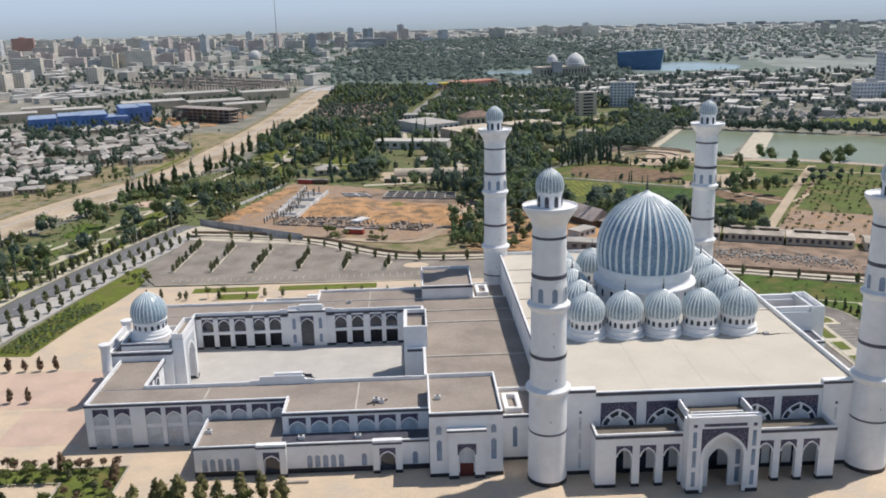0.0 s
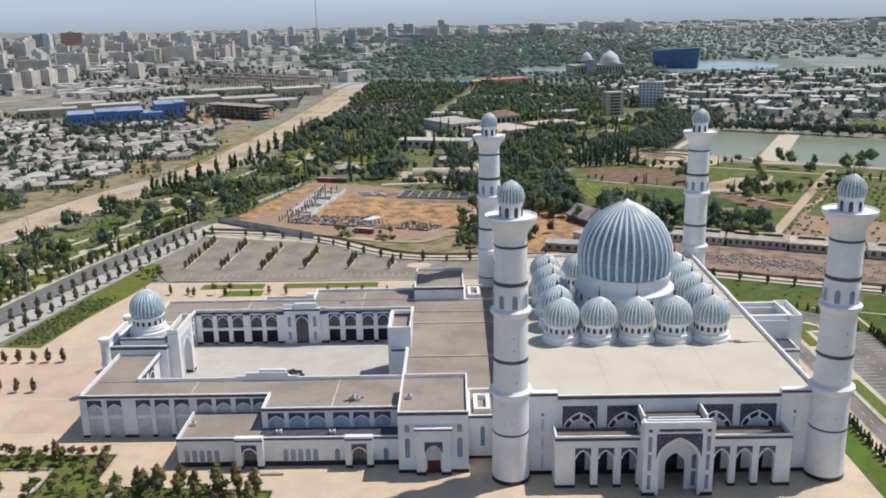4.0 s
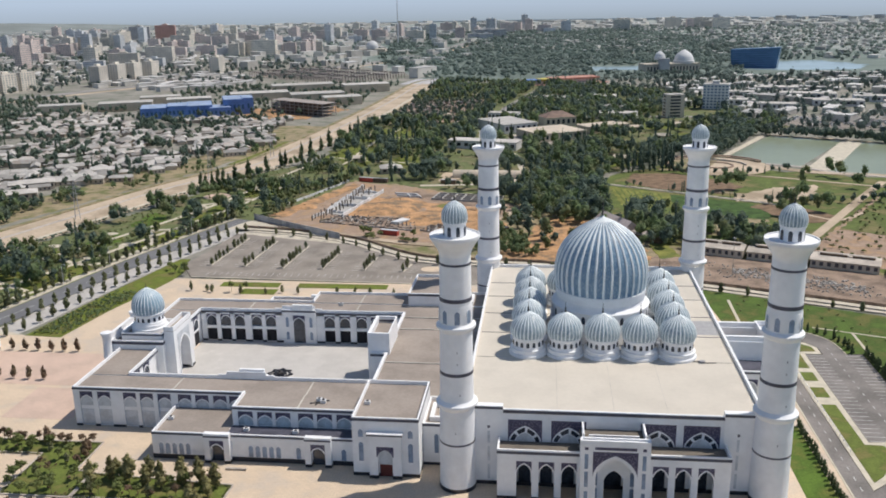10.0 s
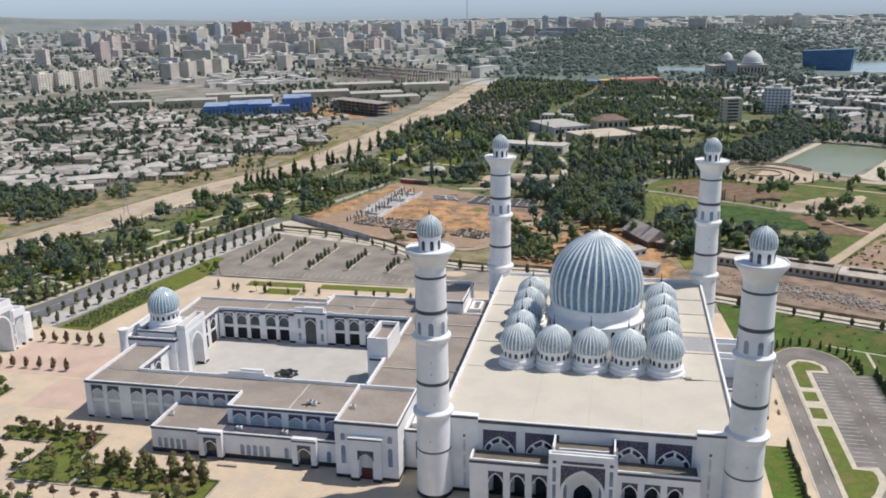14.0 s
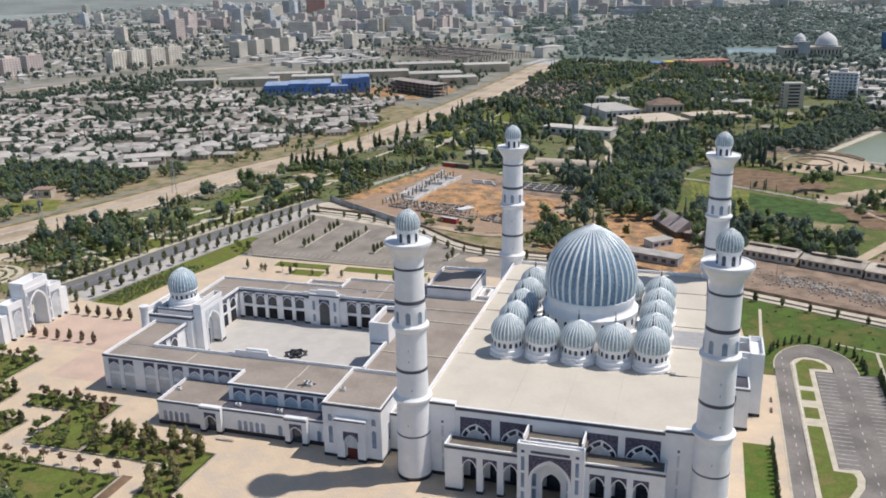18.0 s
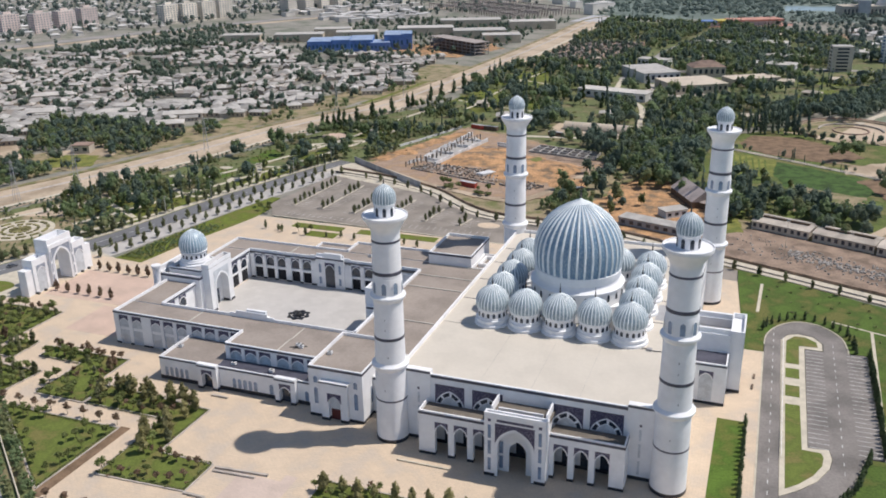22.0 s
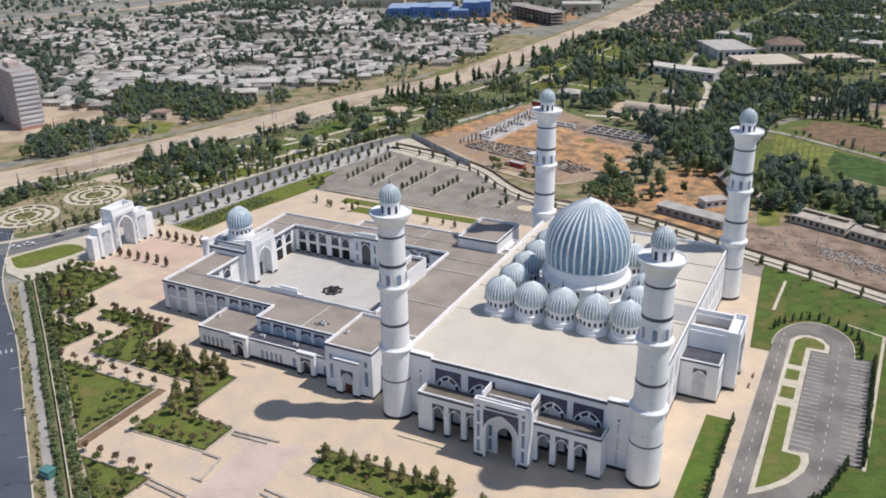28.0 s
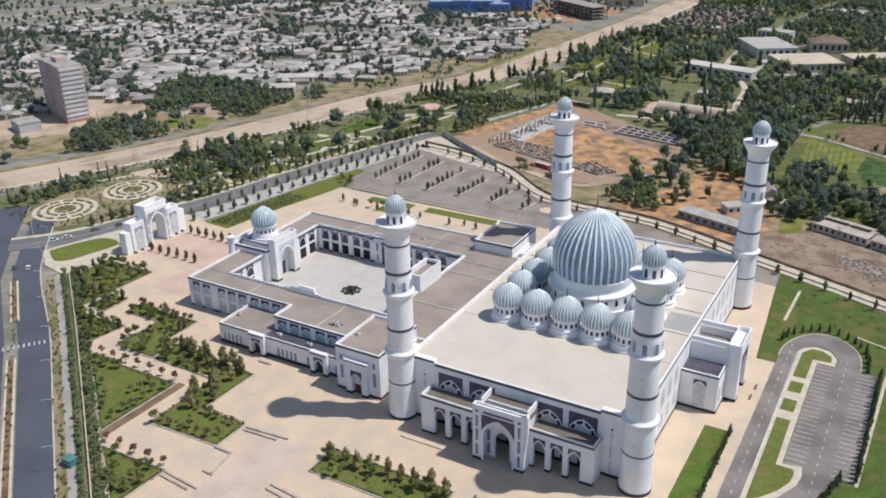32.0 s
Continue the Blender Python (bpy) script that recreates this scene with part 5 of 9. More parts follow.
for x, y0, y1 in LOT_ROWS:
    solid("planting_island", strip_shape([(x, y0), (x + 2.5, y1)], 0.9, -0.04, 0.1), PALE_KERB, "narrow kerbed island between parking bays", "kerb", "car park islands")
pad("sand_circle", [(-29 + 5.5 * math.cos(radians(a)), 181 + 4.0 * math.sin(radians(a))) for a in range(0, 360, 20)], -0.02, PAVING, "pale sandy round patch in the car park", "pavement", 0.1)
pad("green_patch", rect(-106, -91, 141.5, 148.5), 0.08, GRASS, "small green patch behind the courtyard wing", "lawn", 0.2)
paint = Shape()
for x, y0, y1 in LOT_ROWS:
    for k in range(int((y1 - y0) / 3.0)):
        y = y0 + 3.0 * k
        xo = x + 2.5 * (y - y0) / (y1 - y0)
        paint.box(xo - 5.8, xo - 0.9, y - 0.08, y + 0.08, -0.035, -0.015).box(xo + 0.9, xo + 5.8, y - 0.08, y + 0.08, -0.035, -0.015)
for k in range(36):
    paint.box(-130 + 3 * k, -129.85 + 3 * k, 166.2, 171.0, -0.035, -0.015)
solid("parking_lines", paint, LINE, "white parking bay lines", "road marking", kind="structure")
NORTH = smooth_line([(-142, 247), (-108, 240), (-75.5, 226), (-36, 196), (20, 189.5), (73, 169), (103.6, 157), (131, 146), (230, 108), (330, 60)])
strip("back_lane", NORTH, 7.5, -0.1, PALE_KERB, "pale concrete lane behind the mosque", "road")
strip("lane_wall", offset_line(NORTH, 4.4), 0.5, 1.1, RUBBLE, "low dark wall along the back lane", "wall", 1.3)
strip("lane_kerb", offset_line(NORTH, -4.2), 0.5, 0.1, KERB, "dark kerb", "kerb")
strip("lane_rail", offset_line(NORTH, -1.2), 0.25, 0.5, KERB, "low dark divider along the back lane", "kerb", 0.7)
pad("lane_apron", [(-151, 240), (-140.5, 238.5), (-80, 221), (-84, 228.5), (-118, 251), (-141, 267), (-146, 258)], -0.14, PALE_KERB, "pale dusty concrete apron before the hoarding", "pavement", 0.2, rough=0.6)
pad("lot_margin", [(-2, 158), (84.5, 146), (84.5, 158), (20, 183), (-2, 185)], -0.06, LOT_ASPHALT, "worn asphalt margin behind the hall", "pavement", 0.3)

# grey hoarding wall and construction site
site = [(-140, 262), (-125, 285), (-107.3, 374.3), (-70, 362), (-20, 330), (8, 304), (-13.6, 232), (-54, 222), (-90, 244)]
pad("building_site", site, -0.15, SITE_EARTH, "bare brown and orange earth of a building site", "ground", 0.3, rough=2.0)
pad("earth_field", [(-90, 264), (-34, 250), (-14, 262), (-6, 296), (-30, 306), (-74, 330), (-84, 326), (-94, 290)], -0.08, ORANGE, "orange earth field inside the building site", "ground", 0.2, rough=2.6)
pad("earth_bank", [(-136, 276), (-126, 274), (-100, 352), (-104, 368), (-118, 330)], -0.06, ORANGE, "orange earth bank along the site edge", "ground", 0.2, rough=1.5)
pad("earth_field", [(-60, 345), (-20, 325), (0, 306), (-8, 300), (-44, 318), (-72, 340)], -0.07, RUBBLE, "trodden brown earth of the building site", "ground", 0.2, rough=2.0)
sr = random.Random(8)
for k in range(22):
    x, y = sr.uniform(-108, -12), sr.uniform(250, 335)
    if y > 352 - 0.55 * (x + 108) or y < 262 - 0.2 * (x + 108):
        continue
    w, d = sr.uniform(3, 9), sr.uniform(2, 6)
    pad("earth_patch", [(x + w * math.cos(a * 0.7), y + d * math.sin(a * 0.7)) for a in range(9)], -0.062 + 0.0004 * k, sr.choice((RUBBLE, SITE_EARTH, SITE_EARTH, ROUGH_GRASS)), "trodden patch of darker earth", "ground", 0.1, rough=0.8)
strip("site_track", smooth_line([(6, 296), (-2, 282), (-11, 263), (-17, 240), (-30, 222), (-60, 229), (-90, 242), (-116, 258)]), 5, -0.05, SAND, "pale dusty track along the building site", "road", 0.1)
hoard = thing("hoarding", "long blue-grey hoarding fence round the building site", "fence")
HL = [(-141, 269), (-118, 253), (-83, 230)]
for a, b in zip(HL, HL[1:]):
    a, b = Vector(a), Vector(b)
    n = max(2, int((b - a).length / 3))
    for k in range(n):
        p, q = a.lerp(b, k / n), a.lerp(b, (k + 0.97) / n)
        part("panel", strip_shape([tuple(p), tuple(q)], 0.16, -0.2, 3.2 if a.x < -80 else 2.2), WALL_GREY, hoard)

WHITE_KERB = material("white_kerb", (0.62, 0.60, 0.55), 0.9, 0.12, 2.0, 0.4)
CUT_GRASS = material("cut_grass", (0.115, 0.150, 0.032), 0.95, 0.2, 5.0, 0.6, 0.4)

# east access road, car park and lawns
LOOP = smooth_line([(96.5, 92), (96.9, 99), (99.2, 106), (103.1, 111.3), (108, 114), (113.2, 113.2), (118, 109.3), (121.2, 103.5), (122.4, 95.5), (122.5, 92)], 4)
pad("access_road", [(96.5, -110), (102, -110), (102, 97), (103.5, 102), (107, 104), (112, 103), (115.0, 98), (115, 92)] + LOOP[::-1], -0.06, ASPHALT, "grey asphalt access road with a turning loop", "road", 0.35)
pad("east_car_park", [(109.2, 30.2), (114.6, 31), (115.3, 26.5), (114.4, 21.5), (111, 14.5), (106.5, 9), (102, 5.0), (102, -8), (108, -2.5), (114, 5.5), (119, 14.3), (123.4, 30.0), (128, 30.3), (128, 93), (122.5, 93), (122.4, 92), (115, 92), (109.2, 92)], -0.05, ASPHALT, "grey asphalt car park", "car park", 0.35)
pad("island_paving", [(102, 5.2), (106.5, 9.2), (111, 14.6), (114.3, 21.6), (115.1, 26.5), (114.5, 30.8), (109.1, 30.2), (109.0, 92.3), (114.6, 92.3), (114.6, 98), (111.8, 102.4), (107, 103.4), (103.8, 101.6), (101.6, 97)], 0.08, PALE_KERB, "pale kerbed paving island", "kerb", 0.4)
for ring in ([(103.2, 80), (107.3, 80), (107.3, 94), (113.2, 94.5), (112.8, 98.4), (109.5, 101.2), (106, 101.2), (103.4, 97)],
             rect(103.2, 107.3, 70, 76.5), rect(103.2, 107.3, 58, 65), [(103.4, 9), (106.6, 12), (110.2, 17), (112.6, 22.5), (113, 26.5), (112.4, 28.6), (107.6, 28.8), (107.3, 53), (103.2, 53)]):
    pad("island_lawn", ring, 0.16, BED_GRASS, "small green lawn on the parking island", "lawn", 0.2)
paint = Shape()
for k in range(25):
    y = 31.2 + 2.5 * k
    paint.box(109.3, 114.7, y - 0.09, y + 0.09, -0.05, -0.028)
    paint.box(121.9, 127.8, y - 0.09, y + 0.09, -0.05, -0.028)
for k in range(34):
    paint.box(99.2, 99.4, -60 + 5 * k, -58.2 + 5 * k, -0.05, -0.03)
    if k < 18:
        paint.box(117.9, 118.1, 20 + 4.5 * k, 21.6 + 4.5 * k, -0.05, -0.03)
solid("parking_lines", paint, LINE, "white parking bay lines and road dashes", "road marking", kind="structure")
fence = thing("railing", "low white railing beside the access road", "railing")
part("rail", Shape().tube([(102.4, 24, 0.95), (102.4, 97, 0.95)], 0.07), WHITE, fence)
for k in range(25):
    part("post", Shape().box(102.34, 102.46, 24 + 3 * k, 24.12 + 3 * k, 0.0, 0.95), WHITE, fence)
pad("east_lawn", rect(84.9, 92.6, -110, 38.5), 0.06, LUSH_GRASS, "long green lawn beside the access road", "lawn", 0.3)
strip("kerb", [(96.2, -110), (96.2, 85)], 0.5, 0.1, PALE_KERB, "pale kerb", "kerb")
EAST_GRASS = material("east_grass", (0.064, 0.104, 0.017), 0.95, 0.32, 9.0, 0.7, 0.4, alt=(0.128, 0.128, 0.035))
pad("north_east_lawn", [(84.6, 159), (85.2, 146), (90.2, 86), (96.3, 86)] + [(x, y) for x, y in offset_line(LOOP, 0.3)] + [(123, 93.4), (128.4, 93.4), (128.5, 29.6), (123.8, 29.6), (119.4, 14), (114.4, 5), (108.2, -3.2), (102.2, -8.6), (102.2, -110), (190, -110), (220, 100), (131, 139), (100, 153.5)], -0.03, EAST_GRASS, "green grass east of the mosque", "lawn", 0.3)
strip("kerb", offset_line(LOOP, 0.15), 0.35, 0.06, PALE_KERB, "pale kerb round the turning loop", "kerb")
strip("garden_path", [(94.2, 146.5), (93.4, 118.6)], 1.1, 0.02, PALE_KERB, "short pale path across the lawn", "pavement", 0.1)
strip("garden_path", [(118.4, 117.7), (131, 113)], 0.7, 0.02, PALE_KERB, "narrow pale path", "pavement", 0.1)
strip("garden_path", [(128.8, 29), (131, 113)], 1.0, 0.0, PALE_KERB, "narrow pale path", "pavement")
strip("garden_path", [(131, 113), (150, 106)], 0.8, 0.02, PALE_KERB, "narrow pale path", "pavement")
pad("dirt_yard", [(66, 178), (104, 163), (131, 153), (235, 115), (225, 150), (172, 180), (92, 214), (70, 206)], -0.2, RUBBLE, "brown rubble yard", "ground", 0.2, rough=1.2)
pad("orange_ground", [(-5, 205), (15, 196), (66, 182), (70, 206), (66, 240), (40, 285), (20, 275), (12, 235)], -0.22, ORANGE, "dry orange ground among trees", "ground", 0.2, rough=2.5)

# dry canal with earth tracks
CANAL = [(-420, -110), (-350, 30), (-308, 103), (-266, 203), (-227, 338), (-192, 430), (-178, 540), (-165, 700), (-157, 860), (-150, 1060), (-130, 1120)]
CANAL_S = smooth_line(CANAL)
strip("canal_bed", CANAL_S, 40, -0.36, SAND, "broad dry sandy canal bed", "canal")
strip("canal_verge", [p for p in offset_line(CANAL_S, 23) if 425 < p[1] < 545], 5.0, -0.28, GRASS, "green grass verge on the canal bank", "verge", 0.2)
strip("canal_bank", offset_line(CANAL_S, 18), 4.0, 0.1, DRY, "stony canal bank", "canal", 0.8)
strip("canal_bank", offset_line(CANAL_S, -16), 3.0, 0.1, PALE_KERB, "pale canal bank track", "canal", 0.8)
strip("canal_trace", offset_line(CANAL_S, 4), 3.0, -0.3, KERB, "dark damp trace in the canal bed", "canal", 0.2)
pad("canal_end", [(-185, 1050), (-120, 1060), (-95, 1130), (-170, 1140)], -0.33, WALL_GREY, "grey paved end of the canal", "canal", 0.2)

# park between canal and boulevard
pad("park", [(-300, 60), (-262, 45), (-222, 52), (-192, 90), (-174, 140), (-155, 218), (-153, 262), (-138, 264), (-124, 290), (-107, 378), (-140, 470), (-180, 400), (-205, 315), (-245, 195), (-280, 100)], -0.3, WOOD_FLOOR, "green park ground with paths", "park", 0.15, rough=1.5)
for ring in ([(-214, 150), (-196, 130), (-182, 165), (-196, 185)], [(-190, 210), (-172, 200), (-165, 235), (-180, 250)], [(-180, 270), (-163, 262), (-158, 300), (-172, 312)], [(-240, 140), (-226, 130), (-212, 165), (-222, 178)], [(-172, 330), (-152, 322), (-140, 365), (-158, 380)]):
    pad("park_lawn", ring, -0.26, GRASS, "bright green lawn in the park", "lawn", 0.1, rough=1.6)
for ring in ([(-208, 254), (-206, 284), (-196, 277), (-190, 262), (-191, 243)], [(-216, 214), (-206, 200), (-196, 222), (-204, 236)], [(-232, 182), (-222, 176), (-216, 200), (-226, 206)]):
    pad("park_lawn", ring, -0.255, LUSH_GRASS, "bright green lawn in the park", "lawn", 0.1, rough=1.2)
pad("park_circle", [(-184 + 8.5 * math.cos(radians(a)), 327 + 8.5 * math.sin(radians(a))) for a in range(0, 360, 15)], -0.2, PAVING_PINK, "pinkish round paved place in the park", "pavement", 0.1)
for x, y, w, d in ((-226, 210, 9, 5), (-209, 235, 8, 5), (-190, 214, 7, 9), (-185, 300, 9, 5), (-199, 190, 6, 4), (-173, 246, 6, 4)):
    pad("park_place", [(x + w / 2 * math.cos(radians(a)) * 1.1, y + d / 2 * math.sin(radians(a)) * 1.1) for a in range(0, 360, 30)], -0.19, PALE_KERB, "small pale paved place in the park", "pavement", 0.1)
pad("dry_clearing", [(-262, 128), (-244, 112), (-226, 150), (-240, 176)], -0.27, SAND, "dry sandy clearing in the park", "ground", 0.1, rough=2.0)
PARK_PATHS = [smooth_line(ln) for ln in ([(-268, 108), (-215, 198), (-178, 300), (-160, 400), (-150, 440)], [(-222, 122), (-200, 180), (-165, 290), (-150, 360)], [(-212, 110), (-192, 150), (-170, 220)], [(-215, 190), (-190, 180), (-178, 215), (-196, 250)], [(-200, 240), (-165, 250)], [(-190, 300), (-160, 320)], [(-236, 160), (-200, 140)], [(-180, 350), (-150, 345)])]
for ln in PARK_PATHS:
    strip("park_path", ln, 2.8, -0.22, PALE_KERB, "pale winding park path", "pavement", 0.1)
pad("ring_garden_ground", [(-268, 52), (-240, 46), (-222, 60), (-210, 84), (-212, 122), (-232, 132), (-258, 124), (-268, 90)], -0.252, DRY, "dry planted ground round the ring gardens", "ground", 0.1, rough=1.5)
for cx, cy, r in ((-248, 70, 16.0), (-240, 107, 15.5)):
    circle = [(cx + r * math.cos(2 * math.pi * k / 40), cy + r * math.sin(2 * math.pi * k / 40)) for k in range(40)]
    rnd = thing("garden_circle", "round paved garden with ring beds", "garden")
    part("paving", Shape().prism(circle, -0.4, -0.12), PALE_KERB, rnd)
    for q, (r0, r1) in enumerate(((0.0, 0.32), (0.48, 0.56), (0.75, 0.84))):
        for k in range(12):
            a0, a1 = 2 * math.pi * k / 12 + 0.08, 2 * math.pi * (k + 1) / 12 - 0.08
            pts = [(cx + r * r1 * math.cos(a0 + (a1 - a0) * j / 3), cy + r * r1 * math.sin(a0 + (a1 - a0) * j / 3)) for j in range(4)]
            pts += [(cx + r * max(r0, 0.02) * math.cos(a0 + (a1 - a0) * j / 3), cy + r * max(r0, 0.02) * math.sin(a0 + (a1 - a0) * j / 3)) for j in (3, 2, 1, 0)]
            part("ring_bed", Shape().prism(pts, -0.15, 0.35), LEAF_OLIVE, rnd, "clipped ring planting")

pad("waste_ground", [(-146, 252), (-70, 225), (-34, 198), (-2, 186), (70, 160), (140, 140), (235, 110), (250, 140), (90, 250), (60, 340), (0, 340), (-110, 392), (-128, 300)], -0.43, DRY, "dry waste ground with grass", "ground", 0.1, rough=2.0)
pad("woodland_floor", [(-150, 420), (-158, 700), (-140, 1070), (60, 1060), (200, 900), (260, 640), (190, 590), (106, 470), (60, 400), (52, 345), (66, 240), (30, 285), (9, 306), (-20, 333), (-70, 364), (-108, 378)], -0.41, WOOD_FLOOR, "dark green woodland floor", "ground", 0.1, rough=4)
pad("meadow", [(66, 240), (92, 222), (230, 160), (420, 90), (800, 260), (620, 420), (420, 296), (283, 378), (110, 448), (92, 428), (60, 395), (54, 345)], -0.40, FIELD, "green and dry meadow land", "ground", 0.1, rough=4)
pad("canal_margin", [(-430, 60), (-340, 118), (-300, 190), (-262, 300), (-222, 420), (-200, 520), (-190, 640), (-232, 640), (-240, 520), (-290, 352), (-330, 250), (-360, 200), (-440, 160)], -0.41, DRY, "dry grassy canal margin", "ground", 0.1, rough=3)
# ponds, terraces and fields to the north-east
pad("west_pond", [(151, 464), (178, 448), (199, 437), (262, 550), (210, 576)], -0.32, WATER, "still green pond", "water", 0.1)
pad("east_pond", [(211, 422), (283, 380), (420, 300), (560, 420), (349, 495), (272, 545)], -0.32, WATER, "still green pond", "water", 0.1)
pad("causeway", [(196, 436), (213, 421), (221, 432), (276, 545), (262, 552), (207, 441)], -0.2, PALE_KERB, "pale concrete causeway between ponds", "road", 0.3)
strip("pond_bank", [(147, 462), (207, 580)], 5, -0.1, PALE_KERB, "pale pond bank", "kerb")
strip("pond_bank", [(209, 580), (268, 552), (345, 500), (560, 425)], 5, -0.1, SAND, "sandy pond bank", "kerb")
strip("pond_bank", [(177, 446), (197, 435), (212, 417), (285, 377), (420, 297)], 4, -0.12, KERB, "stone pond bank", "kerb")
TX, TY = 142, 438
pad("terrace_plaza", [(TX + 36 * math.cos(radians(a)), TY + 36 * math.sin(radians(a))) for a in range(0, 360, 10)], -0.15, SAND, "sandy round terrace by the pond", "pavement", 0.2)
pad("terrace_lawn", [(TX - 3 + 29 * math.cos(radians(a)), TY + 2 + 27 * math.sin(radians(a))) for a in range(70, 256, 10)], -0.08, DRY, "dry olive lawn on the terrace", "lawn", 0.1)
for rr, top, mat, a0, a1 in ((34.5, 1.6, RUST_ROOF, 20, 230), (33.2, 1.0, SAND, 20, 230), (20, 0.9, KERB, 0, 180), (11, 0.5, RUST_ROOF, 0, 360)):
    strip("terrace_wall", [(TX + rr * math.cos(radians(a)), TY + rr * math.sin(radians(a))) for a in range(a0, a1 + 1, 10)], 1.1, top, mat, "curved earth-coloured terrace wall", "wall", 3.0)
strip("promenade", smooth_line([(168, 441), (184, 428), (205, 414), (247, 402), (300, 362), (420, 290)]), 9, -0.13, SAND, "broad sandy promenade along the pond", "pavement", 0.1)
pad("dry_field", [(138, 312), (156, 322), (180, 292), (172, 276), (152, 276)], -0.235, SOIL, "bare brown patch between the fields", "field", 0.1, rough=1.8)
pad("sand_clearing", [(132, 323), (136, 341), (160, 362), (191, 372), (184, 344), (160, 326)], -0.225, SAND, "sandy clearing beside the path", "ground", 0.1, rough=2.0)
strip("field_path", smooth_line([(128, 350), (143, 342), (152, 318), (164, 294), (178, 282), (196, 300)]), 2.4, -0.2, SAND, "sandy path between the fields", "road", 0.1)
pad("brown_field", [(80, 405), (84, 408), (107, 409), (135, 387), (146, 366), (128, 346), (87, 361), (74, 382)], -0.3, SOIL, "bare brown field", "field", 0.1, rough=1.2)
pad("green_field", [(58, 375), (66, 366), (125, 330), (150, 300), (140, 250), (133, 214), (92, 232), (60, 262), (55, 300)], -0.29, FIELD, "green field with a trodden edge", "field", 0.1, rough=1.2)
FIELD_WALK = smooth_line([(52, 372), (67, 368), (87, 357), (109, 344), (141, 325), (160, 314)])
strip("field_walk", FIELD_WALK, 2.2, -0.185, SAND, "sandy walk between two fields", "pavement", 0.15)
for d in (1.3, -1.3):
    strip("kerb", offset_line(FIELD_WALK, d), 0.5, 0.0, WHITE_KERB, "white edging of the field walk", "kerb", 0.3)
YELLOW_GRASS = material("yellow_grass", (0.185, 0.190, 0.045), 0.95, 0.25, 7.0, 0.8, 0.4, alt=(0.13, 0.155, 0.035))
pad("mown_plot", [(62, 364), (97, 344), (95, 310), (85, 304), (66, 312)], -0.25, YELLOW_GRASS, "yellow-green mown plot with faint rows", "field", 0.1, rough=1.0)
for k in range(8):
    strip("swath", [(65 + 3.6 * k, 358 - 1.9 * k), (69 + 3.3 * k, 314 - 0.6 * k)], 1.1, -0.2, CUT_GRASS, "darker mown swath", "field", 0.1)
pad("rough_plot", [(104, 297), (118, 288), (140, 281), (138, 258), (124, 246), (104, 247)], -0.23, DRY, "tan rough grass between trees", "field", 0.1, rough=1.6)
pad("yellow_lawn", [(72, 236), (81, 229), (84, 208), (74, 203)], -0.19, YELLOW_GRASS, "yellow-green lawn beside the barn", "lawn", 0.1, rough=0.8)
CROP = material("crop_green", (0.052, 0.098, 0.022), 0.95, 0.25, 6.0, 0.8, 0.5)
pad("crop_field", [(97, 343), (141, 318), (150, 300), (141, 280), (122, 287), (102, 290), (96, 310)], -0.24, CROP, "dark green crop field", "field", 0.1, rough=0.8)
pad("orchard", [(141, 215), (217, 340), (330, 280), (250, 130), (200, 170)], -0.28, SITE_EARTH, "dry orchard with rows", "field", 0.1, rough=1.0)
pad("orchard_green", [(172, 262), (219, 340), (300, 298), (240, 224)], -0.24, FIELD, "green orchard plot", "field", 0.1, rough=1.0)
strip("farm_track", [(133, 208), (216, 352), (236, 385)], 5, -0.18, SAND, "pale farm track", "road", 0.2)
strip("farm_track", [(100, 424), (170, 398), (235, 366), (330, 312)], 3, -0.16, SAND, "sandy farm track", "road", 0.2)
pad("sports_field", [(325, 560), (350, 625), (520, 560), (500, 500)], -0.25, GRASS, "green sports field", "field", 0.2, rough=1.0)
pad("far_lake", [(330, 1260), (390, 1235), (490, 1240), (540, 1330), (490, 1430), (400, 1420)], -0.2, LAKE, "pale lake beyond the hotel", "water", 0.2, rough=8)
pad("far_lake", [(100, 1260), (180, 1270), (190, 1340), (90, 1330)], -0.2, LAKE, "pale lake beside the palace", "water", 0.2, rough=6)
# far ground coloured pale and bluish in place of haze
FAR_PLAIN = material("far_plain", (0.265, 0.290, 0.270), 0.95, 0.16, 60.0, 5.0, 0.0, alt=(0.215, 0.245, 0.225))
pad("far_plain", [(-150, 1150), (140, 1110), (560, 1130), (1500, 1150), (2600, 1500), (3400, 4600), (-3400, 4600), (-2600, 1950), (-1000, 1800), (-420, 1560)], -0.42, FAR_PLAIN, "far plain of gardens and quarters, paled as if through haze", "ground", 0.1)
# floor tint matched to the hazed trees, flattening contrast like haze
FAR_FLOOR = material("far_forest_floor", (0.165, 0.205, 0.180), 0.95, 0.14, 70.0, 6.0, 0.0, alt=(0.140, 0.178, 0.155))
pad("far_forest_floor", [(-150, 1105), (140, 1115), (560, 1150), (640, 1600), (440, 2900), (-480, 2750), (-330, 1560)], -0.36, FAR_FLOOR, "floor of the far woods, tinted as if through haze", "ground", 0.1, rough=10)
pad("running_track", [(-16, 1016), (60, 1030), (110, 1066), (96, 1096), (20, 1080), (-20, 1050)], -0.2, WALL_BRICK, "brick-red running track", "sports ground", 0.2)
WOOD_PATH = smooth_line([(-60, 364), (-15, 372), (8, 392), (4, 430), (-2, 480), (-30, 540), (-36, 600)])
strip("wood_track", WOOD_PATH, 4.5, -0.3, PALE_KERB, "pale track through the woods", "road", 0.1)
